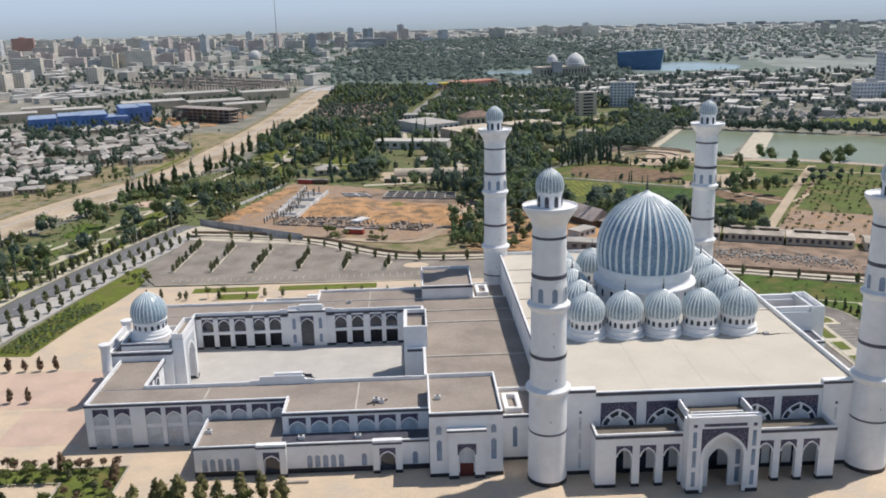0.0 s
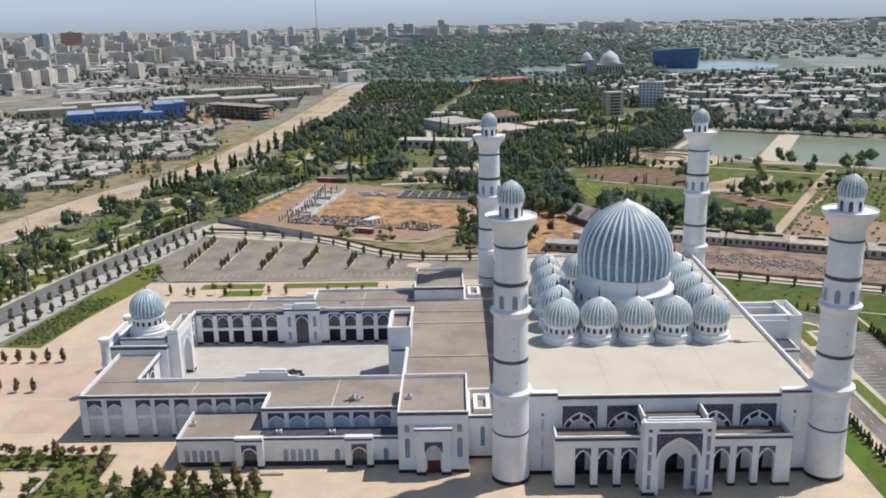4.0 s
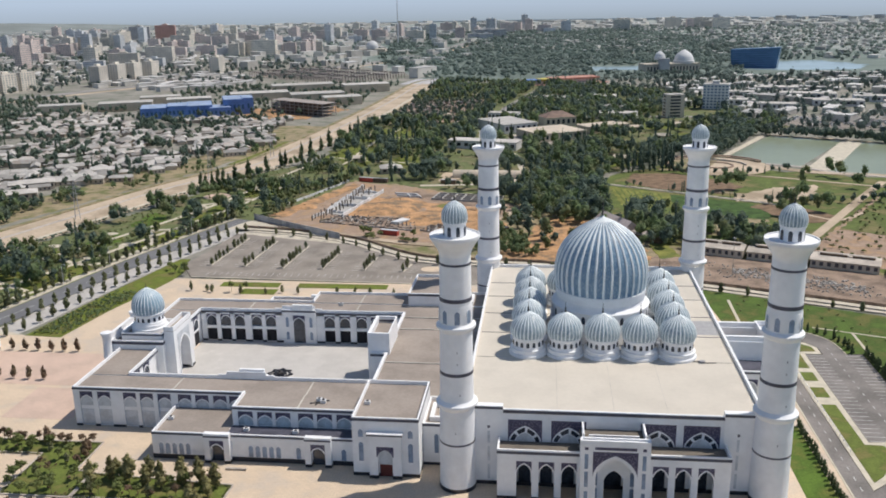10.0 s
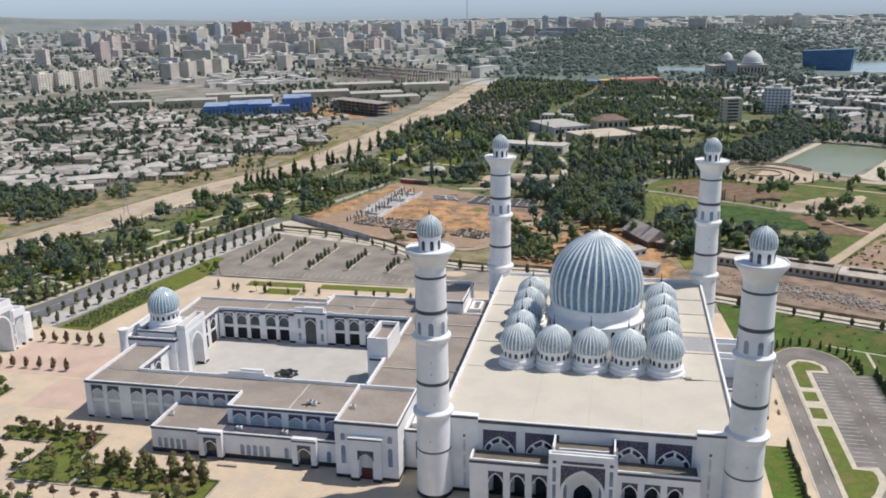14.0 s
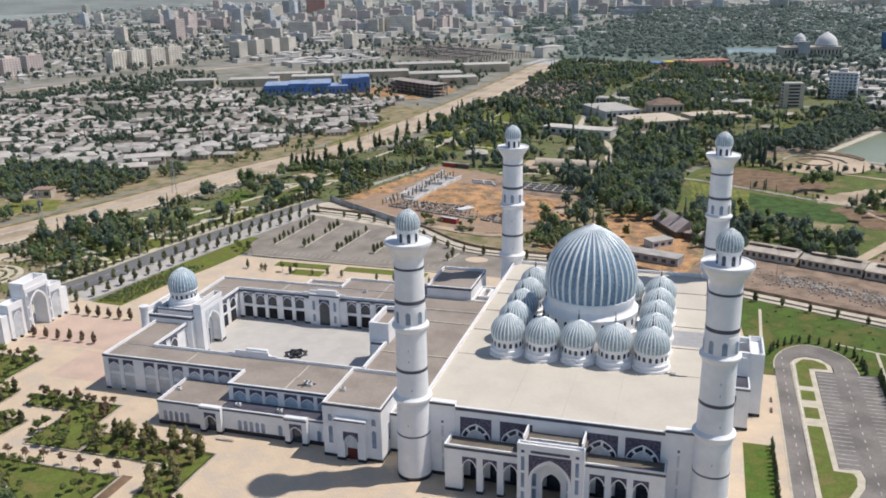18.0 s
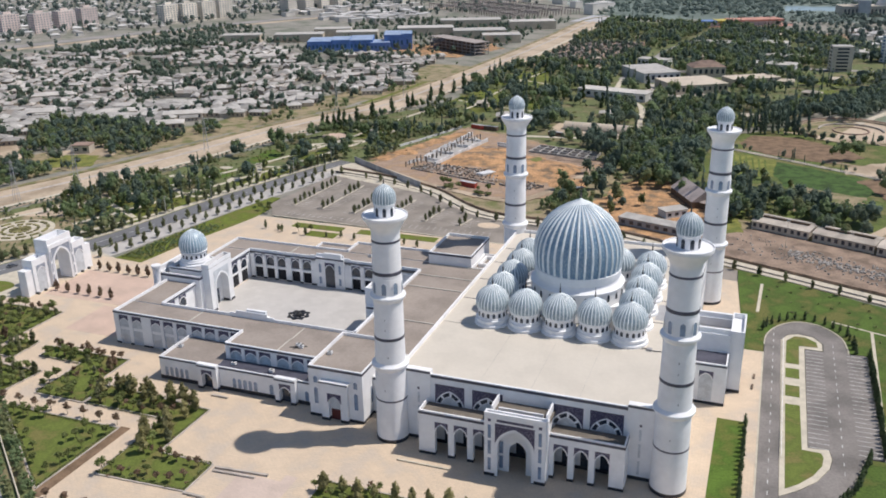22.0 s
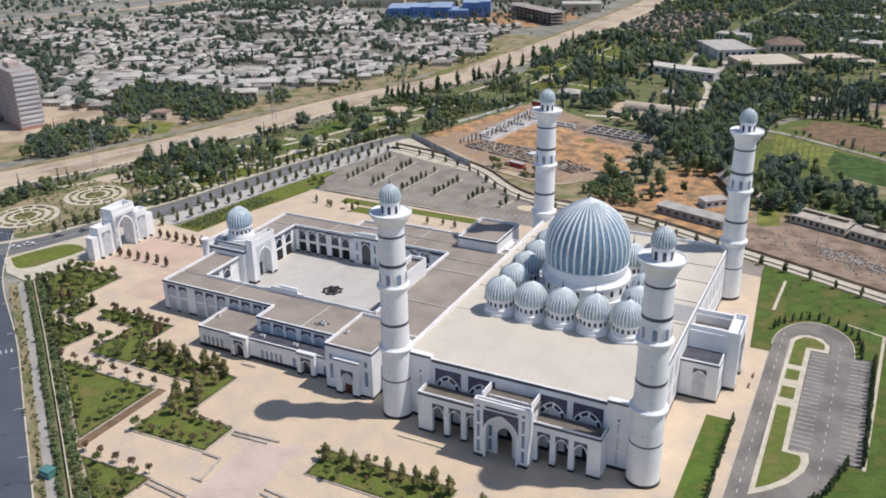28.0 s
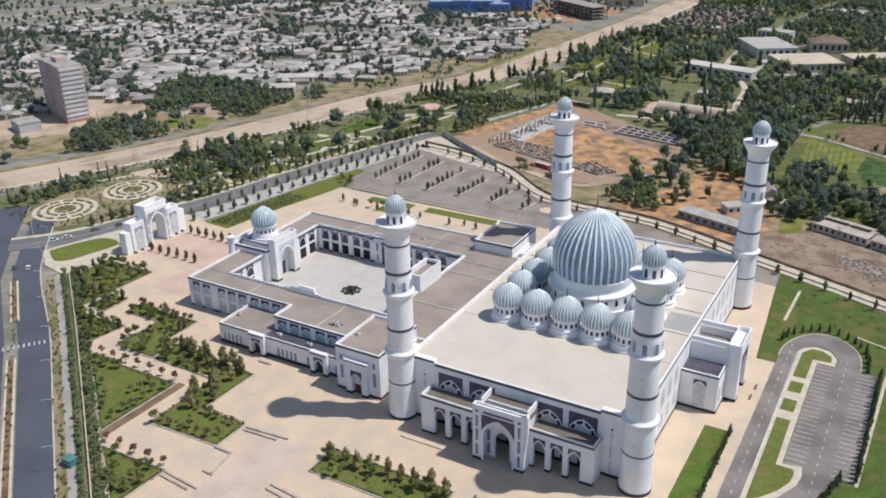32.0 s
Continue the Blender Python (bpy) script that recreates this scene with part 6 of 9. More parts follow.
pad("wood_clearing", [(-48, 376), (18, 374), (22, 400), (-10, 406), (-50, 408)], -0.36, SAND, "sandy yard round the greenhouse", "ground", 0.1, rough=2.0)
pad("hall_yard", [(-8, 536), (30, 530), (40, 548), (4, 600), (-10, 580)], -0.36, KERB, "paved yard in front of the halls", "pavement", 0.1, rough=2.0)
pad("parking_yard", [(230, 640), (345, 590), (430, 650), (330, 700), (255, 700)], -0.3, LOT_ASPHALT, "grey parking yard beyond the ponds", "car park", 0.1, rough=2.0)
pad("pitch", [(118, 925), (190, 940), (200, 985), (130, 980)], -0.3, SITE_EARTH, "bare sports pitch", "sports ground", 0.1)
for ring in ([(95, 520), (150, 545), (170, 600), (120, 590)], [(60, 430), (88, 440), (96, 480), (66, 470)], [(-110, 520), (-84, 515), (-80, 560), (-108, 566)], [(110, 620), (150, 615), (150, 650), (112, 655)], [(-60, 660), (-36, 655), (-40, 700), (-62, 705)]):
    pad("glade", ring, -0.38, GRASS, "sunny green glade in the woods", "lawn", 0.1, rough=3.0)
pad("fairground", [(-142, 655), (-66, 668), (-46, 760), (-52, 858), (-136, 838)], -0.36, SITE_EARTH, "cleared ground in the woods", "ground", 0.1, rough=4.0)
pad("tower_yard", [(-432, 150), (-392, 132), (-352, 172), (-346, 214), (-380, 262), (-428, 240)], -0.34, SAND, "sandy yard round the tower block", "ground", 0.1, rough=2.5)
pad("dry_meadow", [(-331, 211), (-325, 232), (-303, 238), (-291, 214), (-311, 204)], -0.335, YELLOW_GRASS, "yellow dry grass beside the canal", "meadow", 0.1, rough=1.5)
pad("pump_yard", [(-338, 226), (-312, 214), (-296, 244), (-312, 262), (-330, 258)], -0.34, SAND, "dry sandy patch round the pump house", "ground", 0.1, rough=2.5)
pad("factory_yard", [(-330, 690), (-225, 690), (-195, 760), (-215, 800), (-330, 770)], -0.3, ORANGE, "orange earth yard", "ground", 0.1, rough=4)
HWY = smooth_line([(-860, 380), (-800, 560), (-735, 729), (-667, 873), (-579, 1041), (-457, 1207), (-330, 1420), (-230, 1750), (-180, 2200)])
HWY_GREY = material("highway_asphalt", (0.285, 0.27, 0.255), 0.9, 0.1, 30.0, 2.0, 0.1)
strip("highway", HWY, 24, -0.25, HWY_GREY, "broad grey highway", "road", 0.2)
strip("highway_verge", offset_line(HWY, -26), 14, -0.3, SAND, "sandy highway verge", "verge", 0.1)
strip("park_road", [(-35, 600), (-20, 780), (20, 1010)], 10, -0.25, HWY_GREY, "grey park road", "road", 0.2)

strip("city_road", smooth_line([(-20, 640), (120, 700), (330, 690), (700, 800)]), 12, -0.25, HWY_GREY, "grey avenue", "road", 0.2)

# distant haze and sky all round the horizon
ringpts = 96
bk = Shape()
for k in range(ringpts):
    a = 2 * math.pi * k / ringpts
    b = 2 * math.pi * (k + 1) / ringpts
    for z0, z1 in ((-60, 120), (120, 350), (350, 900)):
        p = [(50 + 4300 * math.cos(q), 4300 * math.sin(q), z) for q, z in ((a, z0), (a, z1), (b, z1), (b, z0))]
        bk.add(p, [(0, 1, 2, 3)])
hz = bpy.data.materials.new("horizon_sky")
hz.use_nodes = True
n, l = hz.node_tree.nodes, hz.node_tree.links
geo, sep, ramp, em = n.new("ShaderNodeNewGeometry"), n.new("ShaderNodeSeparateXYZ"), n.new("ShaderNodeValToRGB"), n.new("ShaderNodeEmission")
mr = n.new("ShaderNodeMapRange")
mr.inputs["From Min"].default_value, mr.inputs["From Max"].default_value = -20, 500
l.new(geo.outputs["Position"], sep.inputs[0]), l.new(sep.outputs["Z"], mr.inputs["Value"]), l.new(mr.outputs[0], ramp.inputs["Fac"])
e = ramp.color_ramp.elements
e[0].position, e[0].color = 0.0, (0.34, 0.405, 0.46, 1)
e[1].position, e[1].color = 1.0, (0.45, 0.60, 0.81, 1)
for at_, colour in ((0.12, (0.42, 0.50, 0.60, 1)), (0.25, (0.485, 0.585, 0.72, 1)), (0.42, (0.52, 0.635, 0.795, 1))):
    ramp.color_ramp.elements.new(at_).color = colour
l.new(ramp.outputs["Color"], em.inputs["Color"]), l.new(em.outputs[0], n["Material Output"].inputs["Surface"])
solid("backdrop", bk, hz, "pale hazy sky along the horizon", "sky", kind="structure")
hill = Shape()
rng = random.Random(11)
for ridge, (dist, base, amp, a0, a1) in enumerate(((4150, 92, 16, 112, 172), (3950, 62, 13, 116, 174))):
    m = 60
    top = []
    for k in range(m + 1):
        a = radians(a0 + (a1 - a0) * k / m)
        fade = min(1, k / 26, (m - k) / 10)
        h = fade * (base + amp * noise.noise(Vector((k * 0.11, ridge * 7.3, 0))) + amp * 0.3 * noise.noise(Vector((k * 0.5, ridge, 3))))
        top.append((50 + dist * math.cos(a), dist * math.sin(a), h))
    low = [(x * 0.9, y * 0.9, -0.5) for x, y, z in top]
    hill.add(low + top, [(i, m + 1 + i, m + 2 + i, i + 1) for i in range(m)])
solid("far_hills", hill, HILL, "low dry hills on the horizon", "hill", kind="structure")


# ---- plants ----
GOLD = (1 + 5 ** 0.5) / 2
BALL_V = np.array([(-1, GOLD, 0), (1, GOLD, 0), (-1, -GOLD, 0), (1, -GOLD, 0), (0, -1, GOLD), (0, 1, GOLD), (0, -1, -GOLD), (0, 1, -GOLD), (GOLD, 0, -1), (GOLD, 0, 1), (-GOLD, 0, -1), (-GOLD, 0, 1)]) / 1.902
BALL_F = np.array([(0, 11, 5), (0, 5, 1), (0, 1, 7), (0, 7, 10), (0, 10, 11), (1, 5, 9), (5, 11, 4), (11, 10, 2), (10, 7, 6), (7, 1, 8), (3, 9, 4), (3, 4, 2), (3, 2, 6), (3, 6, 8), (3, 8, 9), (4, 9, 5), (2, 4, 11), (6, 2, 10), (8, 6, 7), (9, 8, 1)])


def crown(r, kind, h, w, k, n):
    """Uneven leaf clumps and loose leaves of one crown: clump centres, clump sizes, leaf places, hearts of the leaves."""
    if kind in ("cypress", "column"):
        s = np.linspace(0.04, 0.93, k) + r.uniform(-0.04, 0.04, k)
        if kind == "cypress":
            wide = w * (1 - s) ** 0.65 * np.minimum(1, 0.45 + s * 4)
            z = h * (0.05 + 0.93 * s)
        else:
            wide = w * np.sin(np.pi * np.clip(s * 0.78 + 0.20, 0.05, 0.97)) ** 0.8
            z = h * (0.16 + 0.80 * s)
        a = r.uniform(0, 2 * math.pi, k)
        c = np.stack([np.cos(a) * wide * (0.42 if kind == "column" else 0.3), np.sin(a) * wide * (0.42 if kind == "column" else 0.3), z], 1)
        size = np.stack([wide * (0.66 if kind == "column" else 0.8), wide * (0.66 if kind == "column" else 0.8), np.maximum(wide * (0.7 if kind == "column" else 0.9), h * 1.1 / k)], 1) * r.uniform(0.85, 1.15, (k, 1))
    else:
        low = {"shrub": 0.10, "full": 0.06}.get(kind, 0.30)
        d = r.normal(size=(k, 3))
        d /= np.linalg.norm(d, axis=1)[:, None]
        d[:, 2] = np.abs(d[:, 2]) * r.choice((1, 1, -0.8), k)
        d *= r.uniform(0.20, 0.66, k)[:, None]
        half = (1 - low) * h / 2
        c = np.stack([d[:, 0] * w, d[:, 1] * w, low * h + half + d[:, 2] * half], 1)
        size = np.array([w, w, half * 0.9])[None] * r.uniform(0.72, 1.22, (k, 1)) * (1.04 if kind == "full" else 0.92) * k ** -0.4
    i = r.integers(0, k, n)
    d = r.normal(size=(n, 3)) + (0, 0, 0.45)
    d /= np.linalg.norm(d, axis=1)[:, None]
    p = c[i] + d * size[i] * r.uniform(0.85, 1.22, (n, 1))
    p[:, 2] = np.maximum(p[:, 2], 0.1)
    return c, size, p, c[i]


def leaf_mesh(name, crowns, leaf, mat, seed):
    """One mesh of lumpy leaf clumps with loose leaf tufts round them; crowns are (clumps, sizes, leaves, hearts, leaf scale)."""
    r = np.random.default_rng(seed)
    cc, cs, c, h = (np.concatenate([q[i] for q in crowns]) for i in range(4))
    s = np.concatenate([np.full(len(q[2]), leaf * q[4]) for q in crowns])
    m, n = len(cc), len(c)
    bv = (cc[:, None] + BALL_V[None] * cs[:, None] * r.uniform(0.5, 1.05, (m, 12, 1))).reshape(-1, 3)
    bf = (BALL_F[None] + 12 * np.arange(m)[:, None, None]).reshape(-1, 3)
    up = c - h
    up /= np.linalg.norm(up, axis=1)[:, None] + 1e-6
    up = up * 0.8 + np.array([0, 0, 0.35]) + r.normal(scale=0.55, size=(n, 3))
    up /= np.linalg.norm(up, axis=1)[:, None] + 1e-6
    a = np.cross(up, r.normal(size=(n, 3)))
    a /= np.linalg.norm(a, axis=1)[:, None] + 1e-9
    b = np.cross(up, a)
    s = (s * r.uniform(0.6, 1.3, n) / 2)[:, None]
    a, b = a * s, b * s * 0.85
    k = r.uniform(0.45, 1.0, (4, n, 1))
    v = np.stack([c - a * k[0] - b * 0.6, c + a * 0.7 - b * k[1], c + a * k[2] + b * 0.6, c - a * 0.6 + b * k[3]], 1).reshape(-1, 3)
    f = np.arange(4 * n).reshape(n, 4) + 12 * m
    me = bpy.data.meshes.new(name)
    me.from_pydata(bv.tolist() + v.tolist(), [], bf.tolist() + f.tolist())
    me.materials.append(mat)
    me.update()
    return me


def moved(q, x, y, z, scale=1.0):
    o = np.array([x, y, z])
    return q[0] + o, q[1], q[2] + o, q[3] + o, scale


def tree_proto(name, kind, h, w, mat, label, category, group, seed, n=100, leaf=0.5):
    t = thing(name, label, category, group)
    r = np.random.default_rng(seed)
    tr = Shape().tube([(0, 0, -0.1), (0.04, 0.02, h * 0.3), (0.0, 0.05, h * 0.75)], [0.035 * h ** 0.8 * 0.7, 0.022 * h ** 0.8 * 0.7, 0.02], 6)
    for k in range(4):
        a = 2 * math.pi * k / 4 + r.uniform(-0.4, 0.4)
        z = h * r.uniform(0.28, 0.5)
        tr.tube([(0, 0, z), (math.cos(a) * w * 0.35, math.sin(a) * w * 0.35, z + h * 0.12), (math.cos(a) * w * 0.7, math.sin(a) * w * 0.7, z + h * 0.25)], [0.05, 0.035, 0.015], 4)
    part("trunk", tr, BARK, t)
    q = crown(r, kind, h, w, {"round": 14, "column": 16}.get(kind, 11), n)
    part("crown", leaf_mesh("crown", [moved(q, 0, 0, 0)], leaf * 0.85, mat, seed + 1), mat, t)
    return t


class Grove:
    """Plants one kind of tree in several variants at many places."""

    def __init__(self, *args, count=3, seed=1, **kw):
        self.args, self.kw, self.count, self.seed = args, kw, count, seed
        self.protos, self.used = [], [False] * count
        self.rng = random.Random(seed)
        for k in range(count):
            self.protos.append(tree_proto(*args, seed=seed * 10 + k, **kw))

    def at(self, x, y, z=0.0, s=None):
        k = self.rng.randrange(self.count)
        if not all(self.used):
            k = self.used.index(False)
        s = s or self.rng.uniform(0.8, 1.15)
        m = pose(x, y, z, 0, 0, self.rng.uniform(0, 360)) @ Matrix.Diagonal((s * self.rng.uniform(0.9, 1.1), s, s * self.rng.uniform(0.9, 1.12), 1))
        if not self.used[k]:
            self.used[k] = True
            self.protos[k].matrix_basis = m
        else:
            t = copy_thing(self.protos[k], m)
            t.matrix_basis = m


def inside(p, ring):
    x, y = p
    c = False
    j = len(ring) - 1
    for i in range(len(ring)):
        xi, yi = ring[i]
        xj, yj = ring[j]
        if (yi > y) != (yj > y) and x < (xj - xi) * (y - yi) / (yj - yi) + xi:
            c = not c
        j = i
    return c


def near_line(p, line, d):
    p = Vector(p)
    for a, b in zip(line, line[1:]):
        a, b = Vector(a), Vector(b)
        ab = b - a
        t = max(0, min(1, (p - a).dot(ab) / ab.length_squared))
        if (p - a - ab * t).length < d:
            return True
    return False


def scatter(ring, count, gap, seed):
    r = random.Random(seed)
    xs, ys = [p[0] for p in ring], [p[1] for p in ring]
    out, tries = [], 0
    grid = {}
    while len(out) < count and tries < count * 30:
        tries += 1
        p = (r.uniform(min(xs), max(xs)), r.uniform(min(ys), max(ys)))
        if not inside(p, ring):
            continue
        k = (int(p[0] // gap), int(p[1] // gap))
        if any((p[0] - q[0]) ** 2 + (p[1] - q[1]) ** 2 < gap * gap for i in (-1, 0, 1) for j in (-1, 0, 1) for q in grid.get((k[0] + i, k[1] + j), ())):
            continue
        grid.setdefault(k, []).append(p)
        out.append(p)
    return out


def along(line, step, start=0.0):
    out, left = [], start
    for a, b in zip(line, line[1:]):
        a, b = Vector(a), Vector(b)
        d = (b - a).length
        s = left
        while s < d:
            out.append(tuple(a.lerp(b, s / d)))
            s += step
        left = s - d
    return out


poplar = Grove("young_poplar", "column", 7.6, 1.75, LEAF_OLIVE, "young upright poplar with olive leaves in a garden bed", "tree", "garden trees", count=4, seed=3, n=260, leaf=0.55)
round_green = Grove("garden_tree", "round", 4.8, 1.9, LEAF, "small round green garden tree", "tree", "garden trees", count=3, seed=4, n=160, leaf=0.58)
round_rust = Grove("rust_leaved_tree", "round", 3.5, 1.45, LEAF_RUST, "small round tree with rust-brown leaves", "tree", "garden trees", count=3, seed=5, n=120, leaf=0.48)
dark_col = Grove("street_tree", "column", 4.8, 1.2, LEAF_STREET, "slim dark street tree on the paving", "tree", "street trees", count=3, seed=6, n=120, leaf=0.5)
brown_col = Grove("plaza_tree", "column", 5.0, 1.25, LEAF_RUST, "slim brownish young tree on the paving", "tree", "plaza trees", count=3, seed=16, n=140, leaf=0.44)
small_cyp = Grove("small_cypress", "cypress", 3.9, 1.1, LEAF_DARK, "small dark clipped cypress at the car park edge", "tree", "small cypresses", count=3, seed=7, n=100, leaf=0.4)
lot_tree = Grove("car_park_tree", "column", 4.6, 1.15, LEAF_STREET, "young tree in a car park island", "tree", "car park trees", count=3, seed=8, n=100, leaf=0.48)

prng = random.Random(21)
for x, y in [(-93 + 4.6 * k, -8 + prng.uniform(-2, 3)) for k in range(8)] + [(-61, -12), (-63.5, -17), (-60, -21), (-64, -26), (-61, -31), (-88, -5), (-79, -5.5), (-70, -6.5)]:
    poplar.at(x, y, 0.1)
def jog(line, step, d=0.8):
    return [(x + prng.uniform(-d, d), y + prng.uniform(-d, d)) for x, y in along(line, step, 1.0)]


# bed rims carry rows of small rust and green trees, the middles stay open
for x, y in jog([(-94, -12.6), (-69, -12.6)], 4.6) + jog([(-65.6, -40.6), (-42, -40.2)], 4.8) + jog([(-59, -31), (-42, -31)], 2.9) + jog([(-92, -5.4), (-60, -7.4)], 5.5):
    prng.choice((round_rust, round_green, round_rust)).at(x, y, 0.1, prng.uniform(0.7, 1.05))
for x, y in jog([(-131, 11.6), (-102.6, 11.6)], 2.6) + jog([(-102.6, 9), (-102.6, -1)], 3.2):
    prng.choice((round_rust, round_rust, brown_col)).at(x, y, 0.1, prng.uniform(0.9, 1.2))
for x, y in jog([(-113, -3), (-113, -13), (-98, -13)], 4.2, 1.6) + jog([(-128, 7.4), (-112, 7.4)], 4.2, 1.2):
    round_green.at(x, y, 0.1, prng.uniform(0.8, 1.15))
for x, y in jog([(-177, 34.6), (-152.4, 35.0)], 3.3) + jog([(-152.8, 32), (-153.2, 6)], 4.4):
    prng.choice((round_rust, brown_col, round_rust, round_green)).at(x, y, 0.1, prng.uniform(0.9, 1.25))
for x, y in jog([(-174, 20), (-155, 6)], 3.2, 1.4) + jog([(-168, 26), (-158, 20)], 3.8, 2.5):
    prng.choice((round_green, dark_col, round_green)).at(x, y, 0.1, prng.uniform(0.85, 1.25))
for x, y in scatter(BEDS["bed_a"], 26, 3.2, 134) + scatter(BEDS["bed_f"], 16, 3.0, 135) + scatter(BEDS["bed_g"], 22, 3.2, 136):
    prng.choice((round_green, round_green, round_rust, dark_col)).at(x, y, 0.1, prng.uniform(0.7, 1.1))
for x, y, q in ((-71.5, 235, 1.5), (-69, 236.5, 1.2), (-45, 231, 1.2), (-50, 229, 0.9)):
    round_green.at(x, y, -0.1, q)
for key, cnt in (("bed_b", 12), ("bed_c", 18), ("bed_e", 9)):
    for x, y in scatter(BEDS[key], cnt, 2.6, 34):
        prng.choice((round_green, round_green, dark_col)).at(x, y, 0.1, prng.uniform(0.75, 1.1))
for x, y in jog([(-113, -25.6), (-98, -25.6)], 3.0, 1.0) + jog([(-78.2, -26), (-79.2, -48)], 3.4, 1.2) + jog([(-84, -26), (-84, -38)], 4.0, 1.4) + jog([(-104, -31), (-82, -47)], 7.0, 1.5):
    round_green.at(x, y, 0.1, prng.uniform(0.65, 0.95))
for k in range(8):
    round_rust.at(-120 + 6.0 * k, -21.2, 0.0, 1.15)
for k in range(5):
    round_rust.at(-71 + 6.0 * k, -56.4, 0.0, 1.15)
for k in range(9):
    poplar.at(-6.0 + 4.7 * k, -29 + prng.uniform(-2.2, 1.2), 0.1, prng.uniform(0.75, 1.0))
for x, y in scatter(BEDS["bed_h"], 22, 2.2, 36) + scatter(BEDS["bed_i"], 12, 2.2, 37):
    (round_green if prng.random() < 0.7 else round_rust).at(x, y, 0.1, prng.uniform(0.55, 0.9))
for k in range(3):
    poplar.at(42 + 6 * k, -31, 0.1, 0.85)
for k in range(6):
    brown_col.at(-167 + 4.9 * k, 76.5, 0.0, 0.95)
    brown_col.at(-168 + 5.3 * k, 53.0, 0.0, 0.95)
for d in (-4.6, 4.8):
    for x, y in along(offset_line(SIDE, d), 7.6, 5 + d):
        dark_col.at(x, y, -0.1, prng.uniform(0.9, 1.2))
for x, y0, y1 in LOT_ROWS:
    m = int((y1 - y0) / 4.6)
    for k in range(m):
        if prng.random() < 0.88:
            lot_tree.at(x + 2.5 * k / m, y0 + 1 + 4.6 * k, 0.0)
for x, y in along([(128.6, 31), (128.6, 93)], 2.1):
    small_cyp.at(x + prng.uniform(-0.2, 0.2), y, 0.0, prng.uniform(0.8, 1.15))
for x, y in along(offset_line(LOOP, 2.4)[6:], 3.4):
    small_cyp.at(x + prng.uniform(-0.4, 0.4), y, 0.0, prng.uniform(0.7, 1.1))
for x, y in along([(92.6, 38), (92.6, -66)], 2.2):
    small_cyp.at(x, y, 0.0, prng.uniform(0.7, 1.0))
for x, y in along([(124.4, 29), (120.2, 13), (115, 3.4), (109, -4.4), (103, -9.6)], 2.2):
    small_cyp.at(x, y, 0.0, prng.uniform(0.75, 1.1))
for x, y in along(offset_line(NORTH, -6.0), 10.5, 4):
    if x > -120:
        lot_tree.at(x, y, -0.1, prng.uniform(0.85, 1.1))
for x in (-128, -122, -119, -106, -96, -88, -82, -64, -56, -50, -42, -30):
    lot_tree.at(x + prng.uniform(-1.5, 1.5), 143.5 + prng.uniform(-1.5, 1.5), 0.0, prng.uniform(0.7, 1.0))
for x, y in ((-145, 168), (-141, 170), (-139, 166), (-149, 172), (-110, 144), (-104, 145)):
    round_green.at(x, y, 0.0, 1.05)

# boundary hedge, shrubs and verges: too many plants to count
hedge = []
hr = np.random.default_rng(5)
for d, (h, w, step, n) in {1.9: (2.9, 1.4, 1.6, 28), -2.0: (2.7, 1.3, 1.7, 26), 3.4: (2.2, 1.2, 2.2, 20)}.items():
    for x, y in along(offset_line(HEDGE, d), step):
        if hr.random() < 0.9:
            hedge.append(moved(crown(hr, "shrub", h * hr.uniform(0.6, 1.3), w * hr.uniform(0.8, 1.2), 7, n), x + hr.uniform(-0.4, 0.4), y + hr.uniform(-0.4, 0.4), 0.05))
tagged(new("boundary_hedge", leaf_mesh("boundary_hedge", hedge, 0.55, WOOD_GREEN, 51)), "uneven dark green boundary hedge of shrubs", "hedge", kind="stuff")


def shrub_stuff(name, spots, mat, label, h=(0.8, 1.8), w=(0.7, 1.2), n=34, leaf=0.45, z=0.0, seed=3):
    r = np.random.default_rng(seed)
    cs = [moved(crown(r, "shrub", r.uniform(*h), r.uniform(*w), 4, n // 2), x, y, z) for x, y in spots]
    return tagged(new(name, leaf_mesh(name, cs, leaf, mat, seed + 1)), label, "shrubs", kind="stuff")


shrub_stuff("lawn_bushes", scatter([(-157, 92), (-168, 92), (-165.5, 112), (-160, 140), (-148, 140), (-152, 118)], 230, 1.5, 61) + [(-147, 173), (-145, 175), (-146, 178), (-144, 171)], WOOD_GREEN, "loose rows of green bushes on the lawn", n=40)
shrub_stuff("bed_shrubs", [p for k in ("bed_a", "bed_b", "bed_c", "bed_f", "bed_g") for p in scatter(BEDS[k], 30, 1.6, 62)], WOOD_OLIVE, "low mixed shrubs in the garden beds", (0.4, 1.0), (0.4, 0.9), 16, 0.4, 0.1)
shrub_stuff("flower_shrubs", [p for k in ("bed_f", "bed_g", "bed_h", "bed_e") for p in scatter(BEDS[k], 16, 1.5, 63)], LEAF_RUST, "low rust-coloured shrubs in the garden beds", (0.4, 0.9), (0.4, 0.8), 16, 0.35, 0.1)
rim = []
for key, ring in BEDS.items():
    c = Vector((sum(p[0] for p in ring) / len(ring), sum(p[1] for p in ring) / len(ring)))
    for x, y in along(ring + [ring[0]], 0.9):
        v = (c - Vector((x, y))).normalized() * 0.9
        rim.append((x + v.x, y + v.y))
shrub_stuff("bed_rim", rim, WOOD_OLIVE, "low clipped hedge rim of the garden beds", (0.35, 0.75), (0.35, 0.6), 6, 0.35, 0.1, 64)
